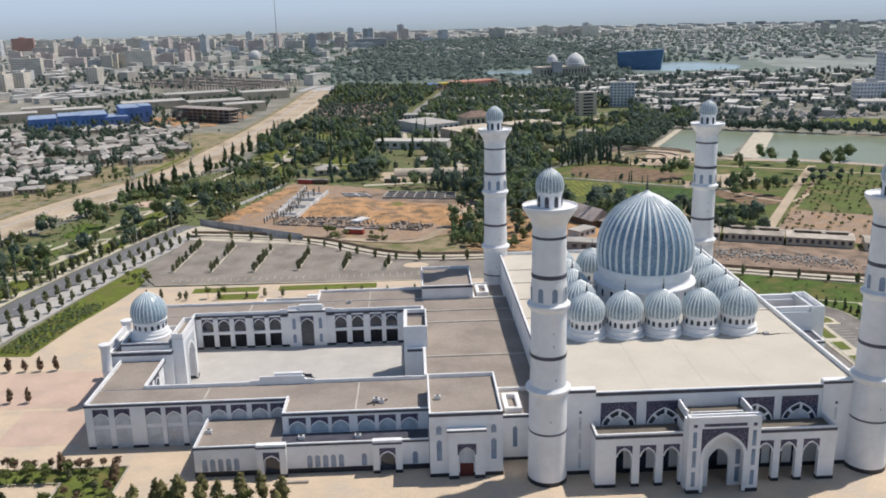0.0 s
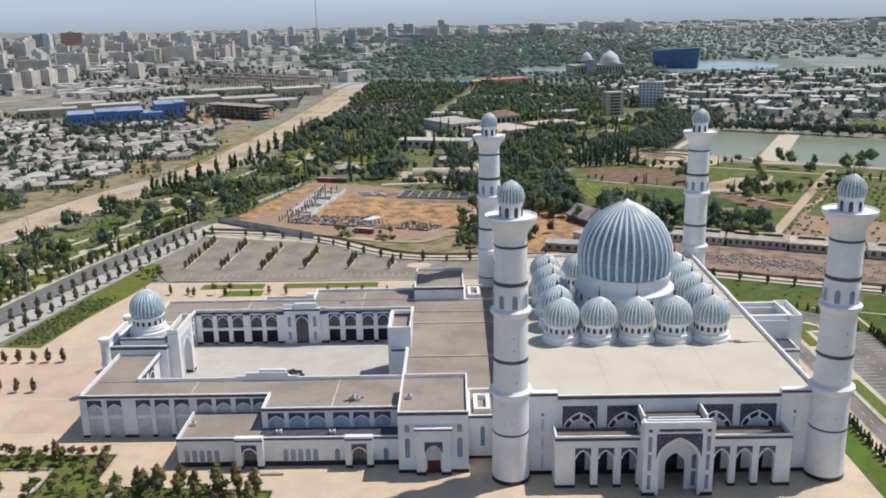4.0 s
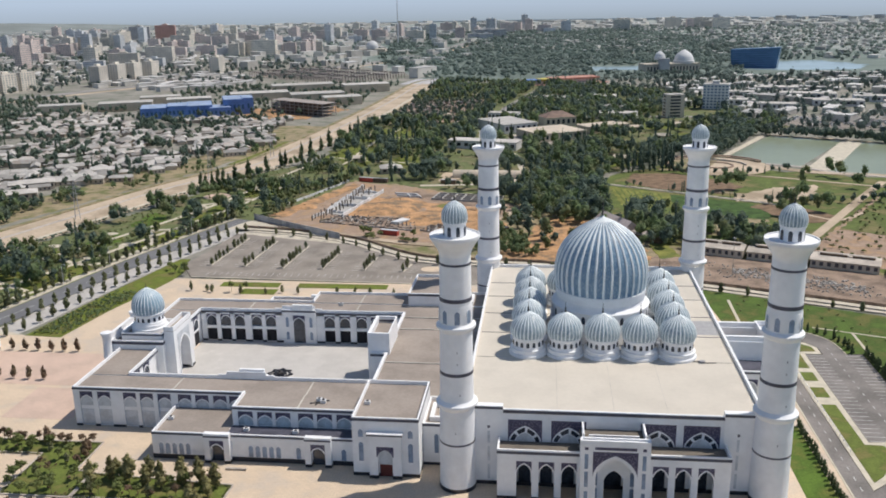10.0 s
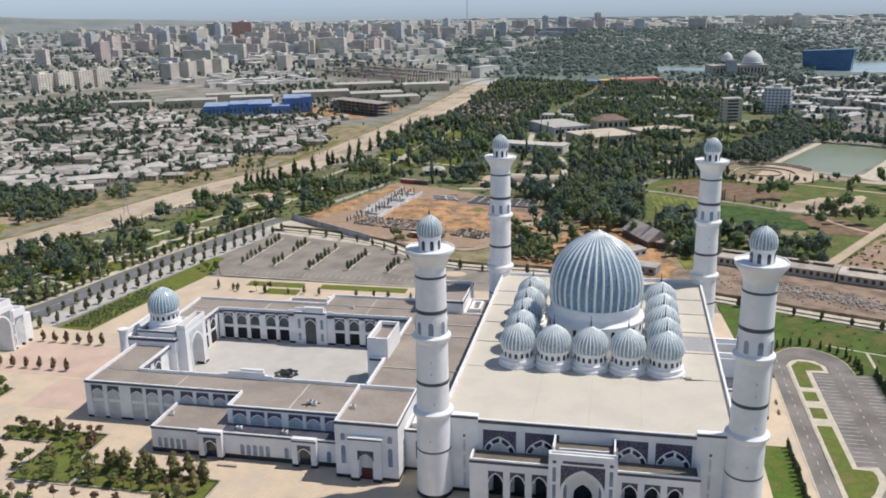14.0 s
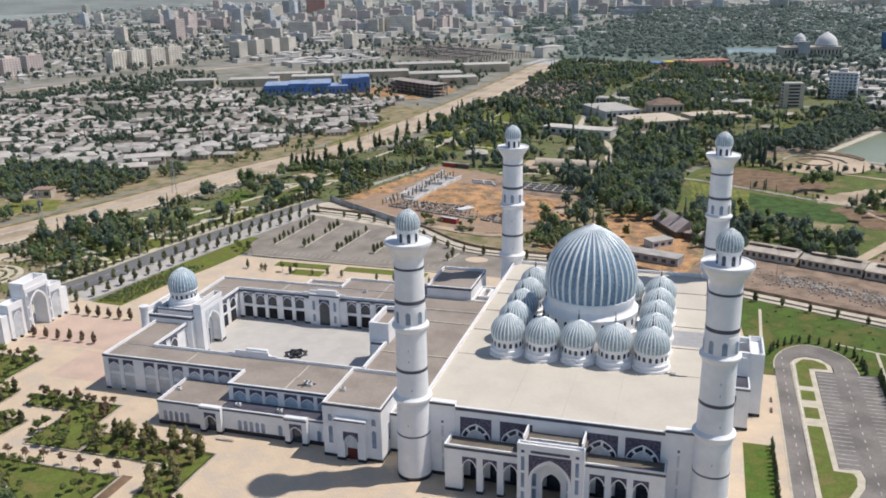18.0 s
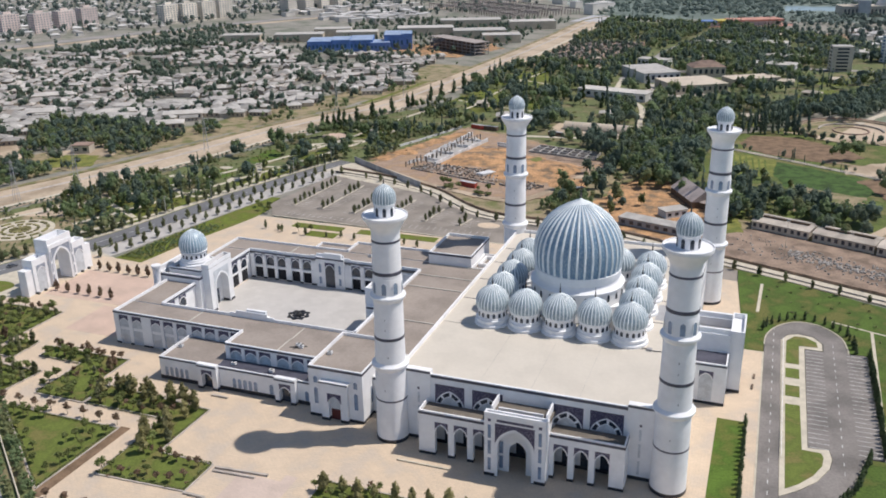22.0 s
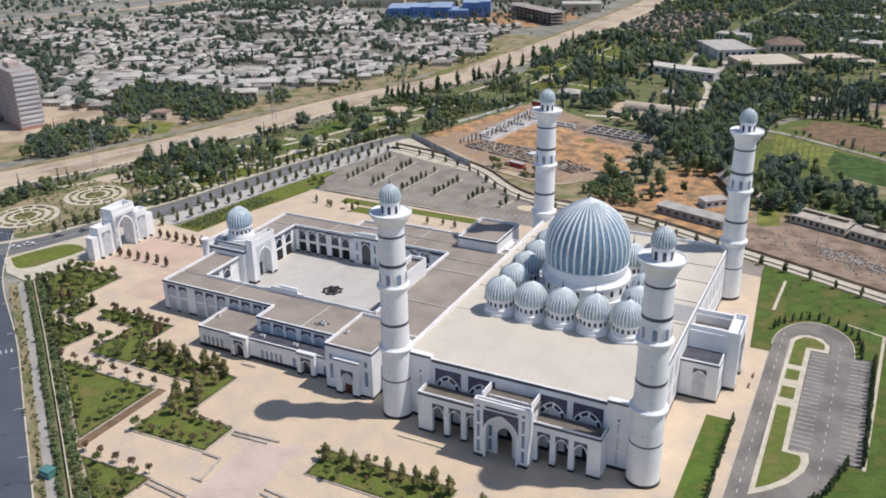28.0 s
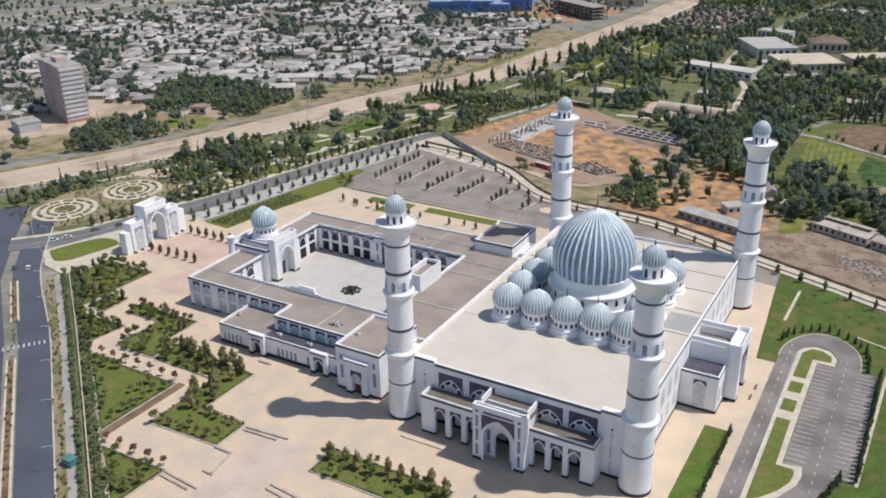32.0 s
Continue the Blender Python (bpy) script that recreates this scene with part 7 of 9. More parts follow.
shrub_stuff("lawn_shrubs", scatter([(97, 118), (113, 117), (124, 108), (132, 100), (150, 104), (131, 137), (100, 150), (96, 140)], 26, 5.0, 65), WOOD_OLIVE, "few low tufts on the grass", (0.4, 0.9), (0.5, 1.0), 16, 0.45, -0.05, 66)
verge_spots = [p for d in (-6.6, -8.2) for p in along(offset_line(HEDGE, d), 2.6)] + along(MEDIAN, 2.2)
shrub_stuff("verge_shrubs", [(x + prng.uniform(-1, 1), y + prng.uniform(-1, 1)) for x, y in verge_spots if prng.random() < 0.7], WOOD_OLIVE, "dry shrubs along the road verge", (0.5, 1.3), (0.5, 0.9), 20, 0.4, -0.05)

# ---- woods ----
BARE = [site, [(-5, 205), (66, 182), (70, 206), (66, 236), (42, 268), (20, 255)], [(148, 466), (197, 430), (213, 417), (420, 297), (560, 425), (346, 503), (208, 580)],
        [(96, 420), (118, 400), (120, 462), (148, 466), (180, 448), (240, 330), (129, 341), (77, 400)], [(133, 205), (217, 355), (330, 285), (250, 130)], [(62, 330), (125, 313), (130, 250), (75, 285)],
        [(-12, 528), (55, 528), (75, 640), (-35, 650)], [(-62, 482), (6, 482), (6, 528), (-62, 528)], [(130, 650), (172, 652), (205, 725), (150, 735)], [(-48, 368), (20, 366), (20, 402), (-48, 404)], [(-100, 395), (-74, 388), (-70, 418), (-98, 422)], [(-142, 655), (-66, 668), (-46, 760), (-50, 860), (-138, 840)],
        [(325, 560), (350, 625), (520, 560), (500, 500)], [(155, 705), (205, 705), (205, 750), (155, 750)], [(310, 1140), (560, 1150), (580, 1330), (490, 1440), (400, 1430), (330, 1270)], [(90, 1200), (200, 1200), (200, 1345), (85, 1340)], [(115, 670), (160, 670), (160, 705), (115, 705)]]
LINES = [(WOOD_PATH, 5), (CANAL_S, 24), (BOUL, 9), (HWY, 22), (NORTH, 8), ([(-35, 600), (-20, 780), (20, 1010)], 9)]


MEADOWS = [[(-152, 398), (-122, 392), (-104, 462), (-118, 520), (-140, 524), (-150, 470)], [(-140, 545), (-104, 532), (-92, 596), (-112, 626), (-136, 616)], [(-96, 430), (-66, 424), (-60, 462), (-90, 474)]]
for ring in MEADOWS:
    pad("park_lawn", ring, -0.37, GRASS, "bright lawn with paths beside the canal", "lawn", 0.1, rough=2.0)
for ln in ([(-150, 392), (-128, 440), (-126, 500), (-122, 560), (-112, 630)], [(-146, 470), (-118, 455), (-92, 448), (-66, 440)], [(-134, 580), (-96, 560), (-70, 540)]):
    strip("park_path", smooth_line(ln), 2.4, -0.33, PALE_KERB, "pale winding park path", "pavement", 0.1)
GLADES = [[(95, 520), (150, 545), (170, 600), (120, 590)], [(60, 430), (88, 440), (96, 480), (66, 470)], [(-110, 520), (-84, 515), (-80, 560), (-108, 566)], [(110, 620), (150, 615), (150, 650), (112, 655)]]


def clear(p):
    return not any(inside(p, b) for b in BARE) and not any(near_line(p, ln, d) for ln, d in LINES)


def wood(name, spots, label, mat, h=(6, 12), n=20, leaf=0.9, seed=9, k=9, z=-0.45, tall=0.0, broad=1.0):
    """Many trees of mixed height and width in one mesh; a share of them tall and slim."""
    r = np.random.default_rng(seed)
    cs = []
    for x, y in spots:
        hh = h[0] + (h[1] - h[0]) * r.beta(2.0, 2.0)
        slim = r.random() < tall
        ww = hh * (0.19 if slim else r.uniform(0.26, 0.44) * broad)
        cs.append(moved(crown(r, "cypress" if slim else "full", hh * (1.35 if slim else 1), ww, k, n), x, y, z, hh / (0.5 * (h[0] + h[1]))))
    return tagged(new(name, leaf_mesh(name, cs, leaf, mat, seed + 1)), label, "trees", kind="stuff")


def thick(p, size, seed=0.0):
    """Where groves stand and where lawns open, from -1 to 1."""
    return noise.noise(Vector((p[0] / size, p[1] / size, seed)))


PARK = [(-292, 66), (-262, 50), (-224, 58), (-196, 96), (-178, 145), (-160, 218), (-156, 262), (-136, 268), (-126, 300), (-108, 380), (-150, 460), (-172, 425), (-198, 330), (-240, 205), (-272, 112)]
park_rings = [(-272, 50), (-218, 46), (-209, 122), (-258, 130)]


def in_park(p, gap=4.0):
    return not inside(p, park_rings) and not near_line(p, BOUL, 7.6) and not near_line(p, CANAL_S, 21) and not any(near_line(p, ln, gap) for ln in PARK_PATHS) and not inside(p, site)


PARK_BIG = [(-249, 159), (-245, 180), (-220, 172), (-204, 211), (-227, 274), (-184, 219), (-190, 271), (-176, 265), (-171, 290), (-150, 275), (-208, 297), (-180, 273), (-193, 320), (-160, 295), (-165, 333), (-148, 310), (-154, 342), (-217, 155), (-202, 152), (-209, 180), (-197, 205), (-218, 261), (-236, 166)]
pb = random.Random(401)
big_spots = [(x + pb.gauss(0, 3.2), y + pb.gauss(0, 3.2)) for x, y in PARK_BIG for _ in range(3)]
big_spots = [p for p in big_spots if in_park(p, 0.5)]
spots = [p for p in scatter(PARK, 1500, 3.1, 71) if in_park(p, 2.0) and thick(p, 26, 1.5) > (-0.15 if p[1] < 205 else 0.08 if p[1] < 330 else -0.04)]
wood("park_trees", big_spots[::2], "large green park trees beside the boulevard", WOOD_GREEN, (8, 14), 130, 0.9, 402, 7)
wood("park_trees", big_spots[1::2], "large dark park trees beside the boulevard", WOOD_DARK, (8, 14), 130, 0.9, 403, 7)
wood("park_trees", spots[::3], "mixed green park trees beside the boulevard", WOOD_GREEN, (3, 9), 80, 0.75, 72, 5)
wood("park_trees", spots[1::3], "dark mixed park trees beside the boulevard", WOOD_DARK, (3, 9), 80, 0.75, 73, 5, tall=0.3)
wood("park_trees", spots[2::3], "olive park trees beside the boulevard", WOOD_OLIVE, (2.5, 8), 70, 0.7, 173, 5)
shrub_stuff("park_shrubs", [p for p in scatter(PARK, 900, 2.4, 74) if in_park(p, 1.8)], WOOD_OLIVE, "low shrubs and hedges in the park", (0.5, 1.6), (0.6, 1.3), 18, 0.6, -0.3, 75)
ring_spots = [p for p in scatter([(-268, 52), (-240, 46), (-222, 60), (-208, 84), (-210, 124), (-232, 134), (-258, 124), (-268, 90)], 260, 2.2, 274) if (p[0] + 248) ** 2 + (p[1] - 70) ** 2 > 16.8 ** 2 and (p[0] + 240) ** 2 + (p[1] - 107) ** 2 > 16.3 ** 2 and not near_line(p, BOUL, 11)]
shrub_stuff("ring_garden_shrubs", ring_spots, WOOD_GREEN, "mixed shrubs round the ring gardens", (0.6, 2.2), (0.6, 1.3), 20, 0.6, -0.25, 275)
edge_row = [(x + prng.uniform(-1, 1), y + prng.uniform(-1, 1)) for d in (-20.5, -22.5) for x, y in along(offset_line(CANAL_S, d), 2.6) if 60 < y < 440 and prng.random() < 0.8]
shrub_stuff("canal_hedge", edge_row, WOOD_DARK, "low dark hedge along the canal track", (1.0, 2.2), (0.8, 1.5), 18, 0.6, -0.3, 175)
cyp = Grove("tall_cypress", "cypress", 13.5, 3.6, LEAF_DARK, "tall dark cypress beside the dry canal", "tree", "canal cypresses", count=3, seed=9, n=200, leaf=0.8)
for x, y in ((-197, 343), (-194, 347), (-190.5, 348), (-188, 351), (-187, 357), (-185, 365), (-199, 340), (-184, 389), (-178, 411), (-173, 430), (-171, 436), (-166, 462), (-163, 478), (-160, 500), (-158, 520), (-155, 545), (-152, 575), (-150, 600)):
    cyp.at(x, y, -0.4, prng.uniform(0.75, 1.1))
for x, y in ((-52, 505), (-44, 540), (-30, 470), (-8, 560), (4, 540), (48, 540), (-24, 645), (62, 588), (-66, 470), (20, 500), (88, 590), (-90, 560), (-110, 620)):
    cyp.at(x, y, -0.4, prng.uniform(0.7, 1.1))
for x, y in along(offset_line(BOUL, 8.6), 5.2):
    if prng.random() < 0.85 and y > 60:
        dark_col.at(x + prng.uniform(-0.6, 0.6), y, -0.3, prng.uniform(0.9, 1.5))
BANK = [(-430, 60), (-330, 110), (-300, 190), (-276, 250), (-262, 330), (-300, 340), (-325, 262), (-340, 215), (-372, 130)]
bank = [p for p in scatter(BANK, 760, 3.3, 76) if not near_line(p, CANAL_S, 28) and thick(p, 22, 4.0) > 0.22 and not (-420 < p[0] < -345 and 132 < p[1] < 220) and not (-336 < p[0] < -306 and 222 < p[1] < 256)]
LUSH = ([(-347, 157), (-361, 180), (-360, 203), (-336, 199), (-312, 200), (-301, 192), (-305, 174), (-309, 151), (-321, 139)], [(-358, 228), (-400, 285), (-398, 308), (-350, 318), (-324, 302), (-304, 297), (-284, 300), (-283, 284), (-289, 262), (-305, 243), (-312, 253), (-330, 253), (-336, 233)])
bank = [p for p in bank if not any(inside(p, q) for q in LUSH)] + [p for k, q in enumerate(LUSH) for p in scatter(q, (300, 420)[k], 3.2, 276 + k)]
wood("bank_bushes", bank[::2], "thick green bushes on the canal bank", WOOD_GREEN, (2.0, 10.5), 60, 1.0, 77, 4)
wood("bank_bushes", bank[1::2], "thick darker bushes on the canal bank", WOOD_DARK, (2.0, 11), 60, 1.0, 277, 4, tall=0.05)
edge_spots = [(x + prng.uniform(-8, 9), y + prng.uniform(-6, 6)) for d in (29, 35) for x, y in along(offset_line(CANAL_S, d), 3.4) if 250 < y < 640 and thick((x, y), 26, 5.5) > (-0.12 if 320 < y < 425 else 0.22)]
wood("edge_bushes", edge_spots, "green and dry bushes between canal and village", WOOD_GREEN, (1.8, 6.5), 40, 0.9, 177, 4)
WOODS = [(-146, 440), (-150, 700), (-135, 1060), (25, 1040), (150, 900), (240, 640), (190, 590), (108, 470), (92, 428), (60, 400), (52, 345), (48, 300), (60, 250), (90, 245), (92, 228), (64, 222), (30, 290), (8, 306), (-20, 345), (-75, 372), (-108, 382)]
spots = [p for p in scatter(WOODS, 4300, 4.8, 78) if clear(p) and (thick(p, 42, 7.7) > -0.22 - 0.4 * (p[0] > -20 and p[1] < 500)) and not any(inside(p, b) for b in GLADES) and (not any(inside(p, b) for b in MEADOWS) or thick(p, 9, 3.3) > 0.22)]
near_w = [p for p in spots if p[1] < 560]
far_w = [p for p in spots if p[1] >= 560]
wood("north_woods", near_w[::3], "dense green woods north of the building site", WOOD_GREEN, (7, 16), 84, 1.1, 79, 5)
wood("north_woods", near_w[1::3], "dense dark woods north of the building site", WOOD_DARK, (7, 16), 84, 1.1, 80, 5, tall=0.2)
wood("north_woods", near_w[2::3], "lower dark trees in the northern woods", WOOD_DARK, (6, 14), 76, 1.05, 180, 5)
wood("far_woods", far_w[::2], "far dark green woods", WOOD_DARK, (6, 14), 34, 1.5, 81, 3, tall=0.12)
wood("far_woods", far_w[1::2], "far green woods", WOOD_GREEN, (6, 13), 34, 1.5, 181, 3)
shrub_stuff("wood_bushes", [p for p in scatter(WOODS, 1100, 5.0, 178) if clear(p)], WOOD_OLIVE, "undergrowth and young bushes in the woods", (0.8, 3.0), (0.9, 2.2), 10, 1.0, -0.45, 179)
strip_spots = [p for p in scatter([(-15, 215), (14, 200), (24, 240), (10, 300), (-8, 300)], 16, 6.0, 82)] + [p for p in scatter([(68, 222), (100, 214), (134, 205), (140, 236), (104, 262), (66, 262)], 46, 5.0, 83)] + [(110, 258), (98, 270), (92, 280), (86, 262), (103, 242), (122, 236), (126, 234), (125, 240)]
wood("yard_trees", strip_spots[::2], "loose green trees round the yards", WOOD_GREEN, (5, 14), 110, 1.1, 84, 8)
wood("yard_trees", strip_spots[1::2], "loose dark trees round the yards", WOOD_DARK, (5, 14), 110, 1.1, 184, 8)
tall_row = [p for ln in ([(112, 410), (148, 399), (186, 418)], [(150, 318), (190, 322), (235, 330)], [(220, 352), (300, 330), (420, 290)]) for p in along(ln, 6.0)]
wood("field_trees", tall_row, "rows of small dark trees along field edges", WOOD_DARK, (3.5, 8.5), 70, 0.9, 85, 5, tall=0.12)
wood("field_trees", [(192, 401), (207, 402), (133, 356), (128, 352), (140, 358), (159, 319), (165, 304), (171, 298), (177, 300), (212, 395), (224, 385), (266, 398), (262, 402), (270, 401), (180, 365), (240, 372), (150, 290), (158, 300), (170, 330), (165, 322), (128, 232), (130, 238), (212, 362), (252, 380)], "broad green trees by the ponds", WOOD_GREEN, (9, 15), 170, 1.0, 86, 9)
pond_row = [(x + prng.uniform(-1.5, 1.5), y + prng.uniform(-1.5, 1.5)) for d in (0, 4.5) for x, y in along(offset_line([(190, 582), (345, 506), (560, 430)], 2 + d), 4.2)] + [(x + prng.uniform(-2, 2), y + prng.uniform(-2, 2)) for d in (4, 9, 14, 20, 27, 34) for x, y in along(offset_line([(146, 464), (206, 582)], d), 5.4)]
wood("pond_trees", pond_row, "dense dark tree belt along the pond bank", WOOD_DARK, (7, 13), 44, 1.3, 87, 4)
orch = []
for k in range(15):
    a = Vector((146 + 5.0 * k, 222 + 8.2 * k))
    orch += [(a.x + 3.2 * j + prng.uniform(-0.6, 0.6), a.y - 1.85 * j + prng.uniform(-0.6, 0.6)) for j in range(25) if prng.random() < (0.85 if k > 7 else 0.5)]
shrub_stuff("orchard_bushes", orch, WOOD_OLIVE, "rows of low orchard bushes", (1.2, 2.4), (0.9, 1.6), 26, 0.9, -0.25, 201)
# trees of the eastern plots, each cluster round its place
def clump(spots, count, spread, seed):
    r = random.Random(seed)
    return [(x + r.gauss(0, spread), y + r.gauss(0, spread)) for x, y in spots for _ in range(count)]


wood("plot_trees", clump([(71, 273), (79, 259), (88, 250), (97, 249), (82, 282), (81, 249), (74, 292), (70, 262)], 4, 3.0, 301), "dense dark trees behind the barn", WOOD_DARK, (8, 15), 110, 1.0, 302, 7)
wood("plot_trees", [(114, 251), (133, 232), (108, 253), (104, 248), (135, 227), (117, 241), (112, 246), (131, 226), (138, 233), (120, 248)], "broad dark green trees beside the long sheds", WOOD_DARK, (11, 16), 180, 0.9, 304, 9)
wood("plot_trees", [(99, 225), (96, 222), (103, 258), (112, 238), (124, 232), (90, 302), (104, 286), (34, 234), (22, 217), (-5, 209), (30, 262), (9, 236)], "round olive bushes on dry ground", WOOD_OLIVE, (4.5, 8), 150, 0.8, 306, 7)
shrub_stuff("site_bushes", [(-70, 233), (-66, 232), (-63, 234), (-68, 236), (-47, 226), (-44, 227), (-49, 228)], WOOD_OLIVE, "broad dusty bushes beside the site containers", (2.2, 4.0), (2.0, 3.2), 120, 0.7, -0.2, 312)
lane_bushes = scatter([(-12, 213), (-11, 236), (-5, 248), (4, 242), (9, 222), (18, 214), (17, 203), (0, 207)], 70, 2.7, 314)
wood("lane_bushes", lane_bushes, "lush green bushes beside the back lane", WOOD_GREEN, (2.5, 6.5), 80, 0.8, 315, 5)
wood("lane_trees", clump([(4, 274), (12, 245), (24, 226), (8, 258)], 2, 1.8, 316), "dark upright trees on the orange ground", WOOD_DARK, (7, 11), 130, 0.8, 317, 7, tall=0.3)
GROVE = [(5, 310), (4, 358), (20, 396), (42, 402), (56, 353), (57, 292), (38, 263), (22, 273)]
grove = scatter(GROVE, 130, 5.2, 307)
wood("grove_trees", grove[::2], "full light green trees of the grove", WOOD_GREEN, (8, 14), 120, 1.1, 308, 8)
wood("grove_trees", grove[1::2], "full dark green trees of the grove", WOOD_DARK, (8, 14), 120, 1.1, 309, 8)
wood("cone_trees", [(x + prng.uniform(-2, 2), y + prng.uniform(-2, 2)) for ln in ([(78, 413), (96, 417), (114, 421)], [(84, 434), (96, 440), (108, 444)], [(74, 424), (94, 428), (112, 432)]) for x, y in along(ln, 4.0)], "row of tall dark conical trees", WOOD_DARK, (10, 15), 90, 0.9, 310, 7, tall=0.75)
wood("walk_trees", [(x + prng.uniform(-1.5, 1.5), y + prng.uniform(-1, 1)) for x, y in along(offset_line(FIELD_WALK, 2.8), 4.4) if prng.random() < 0.72] + [(113, 407), (119, 403), (126, 395), (132, 391), (143, 395), (152, 392)], "small dark pointed trees along the white walk", WOOD_DARK, (2.5, 6.0), 70, 0.6, 311, 5, tall=0.35)


# ---- village of low houses ----
def hip_roof(s, w, d, z0, z1, over=0.5):
    a, b = w / 2 + over, d / 2 + over
    r = max(0.2, a - b)
    s.add([(-a, -b, z0), (a, -b, z0), (a, b, z0), (-a, b, z0), (-r, 0, z1), (r, 0, z1)], [(0, 1, 5, 4), (1, 2, 5), (2, 3, 4, 5), (3, 0, 4), (3, 2, 1, 0)])
    return s


def gable_roof(s, w, d, z0, z1, over=0.4):
    a, b = w / 2 + over, d / 2 + over
    s.add([(-a, -b, z0), (a, -b, z0), (a, b, z0), (-a, b, z0), (-a, 0, z1), (a, 0, z1)], [(0, 1, 5, 4), (2, 3, 4, 5), (1, 2, 5), (3, 0, 4), (3, 2, 1, 0)])
    return s


ROOF_T = material("house_sheet_roof", (0.375, 0.36, 0.335), 0.8, 0.1, 8.0, 1.0, 0.1, rnd=0.35)
WALL_T = material("house_plaster", (0.45, 0.39, 0.32), 0.9, 0.1, 8.0, 1.0, 0.1, rnd=0.3)


def house_proto(w, d, h, rise, kind, label):
    t = thing("house", label, "house", "village houses")
    part("wall", Shape().box(-w / 2, w / 2, -d / 2, d / 2, -0.6, h), WALL_T, t)
    part("roof", (hip_roof if kind == "hip" else gable_roof)(Shape(), w, d, h, h + rise), ROOF_T, t)
    for k in range(max(2, int(w / 3))):
        x = -w / 2 + (k + 0.5) * w / max(2, int(w / 3))
        part("window", Shape().box(x - 0.5, x + 0.5, -d / 2 - 0.05, -d / 2 + 0.02, 1.0, 2.3), DARK_GLASS, t)
    part("door", Shape().box(w / 2 - 0.02, w / 2 + 0.05, -0.5, 0.5, 0, 2.1), BARK, t)
    return t


PALE = "low plastered village house with a pale sheet roof"
protos = [house_proto(12, 8, 3.2, 1.7, "hip", PALE), house_proto(9, 7, 3.0, 1.6, "hip", PALE), house_proto(15, 7.5, 3.1, 1.5, "gable", PALE), house_proto(10, 9, 3.4, 1.8, "hip", PALE), house_proto(18, 9, 3.6, 1.6, "gable", "long low house with a pale sheet roof")]
VILLAGE = [(-232, 610), (-205, 520), (-262, 375), (-298, 345), (-322, 285), (-345, 240), (-395, 235), (-430, 170), (-520, 130), (-760, 330), (-690, 560), (-650, 690), (-480, 730), (-400, 660), (-300, 690), (-235, 690)]
vr = random.Random(41)
cells = []
ca, sa = math.cos(radians(24)), math.sin(radians(24))
for i in range(-44, 66):
    for j in range(-24, 68):
        u, v = i * 11.8 + vr.uniform(-2.2, 2.2), j * 10.6 + vr.uniform(-2.0, 2.0)
        p = (-420 + u * ca - v * sa, 330 + u * sa + v * ca)
        if inside(p, VILLAGE) and not near_line(p, CANAL_S, 30) and not inside(p, LUSH[1]):
            cells.append(p)
cells.sort(key=lambda p: (p[0] - 50) ** 2 + (p[1] + 100) ** 2)
tree_cells = []
homes = []
for p in cells:
    q = vr.random()
    patch = noise.noise(Vector((p[0] * 0.012, p[1] * 0.012, 2.0)))
    if q < 0.09 or patch > 0.22:
        tree_cells += [(p[0] + vr.uniform(-5, 5), p[1] + vr.uniform(-5, 5)) for _ in range(3)]
        continue
    homes.append(p)
    for _ in range(1 + (vr.random() < 0.5)):
        tree_cells.append((p[0] + vr.uniform(5.5, 8) * vr.choice((-1, 1)), p[1] + vr.uniform(4, 7) * vr.choice((-1, 1))))
first = [True] * len(protos)
walls, roofs = Shape(), Shape()
for n_, p in enumerate(homes):
    ang = 24 + vr.choice((0, 0, 90)) + vr.uniform(-14, 14)
    if n_ < 150:
        k = n_ % len(protos) if n_ < 5 else vr.randrange(len(protos))
        m = pose(p[0], p[1], -0.45, 0, 0, ang) @ Matrix.Diagonal((vr.uniform(0.85, 1.15), vr.uniform(0.85, 1.15), vr.uniform(0.9, 1.2), 1))
        if first[k]:
            first[k] = False
            protos[k].matrix_basis = m
        else:
            copy_thing(protos[k], m).matrix_basis = m
    else:
        w, d, h = vr.uniform(7, 14), vr.uniform(5.5, 8.5), vr.uniform(2.8, 4.0)
        m = pose(p[0], p[1], -0.45, 0, 0, ang)
        a, b = Shape().box(-w / 2, w / 2, -d / 2, d / 2, -0.3, h), Shape()
        (hip_roof if vr.random() < 0.6 else gable_roof)(b, w, d, h, h + vr.uniform(1.0, 2.0))
        walls.add([m @ Vector(v) for v in a.v], a.f)
        roofs.add([m @ Vector(v) for v in b.v], b.f)
        if vr.random() < 0.5:
            c = Shape()
            ox, oy = vr.uniform(-6, 6), vr.choice((-7, 7))
            c.box(ox - 3, ox + 3, oy - 2.2, oy + 2.2, 2.3, 2.5)
            roofs.add([m @ Vector(v) for v in c.v], c.f)
village = tagged(new("village_roofs", roofs.data("village_roofs", SHEET_ROOF)), "crowded pale sheet roofs of village houses", "houses", kind="stuff")
tagged(new("village_walls", walls.data("village_walls", HOUSE_WALL)), "plastered walls of crowded village houses", "houses", kind="stuff")
vt = [p for p in tree_cells if not near_line(p, CANAL_S, 26) and thick(p, 24, 2.2) > 0.07 or (p[0] * 7.3 + p[1] * 3.1) % 5 < 0.7]
wood("village_trees", vt[:len(vt) // 2], "green trees among the village houses", WOOD_DARK, (4, 11), 46, 1.2, 91, 5, tall=0.06)
wood("village_trees", vt[len(vt) // 2:], "more mixed trees among the village houses", WOOD_DARK, (4, 11), 46, 1.2, 92, 5)


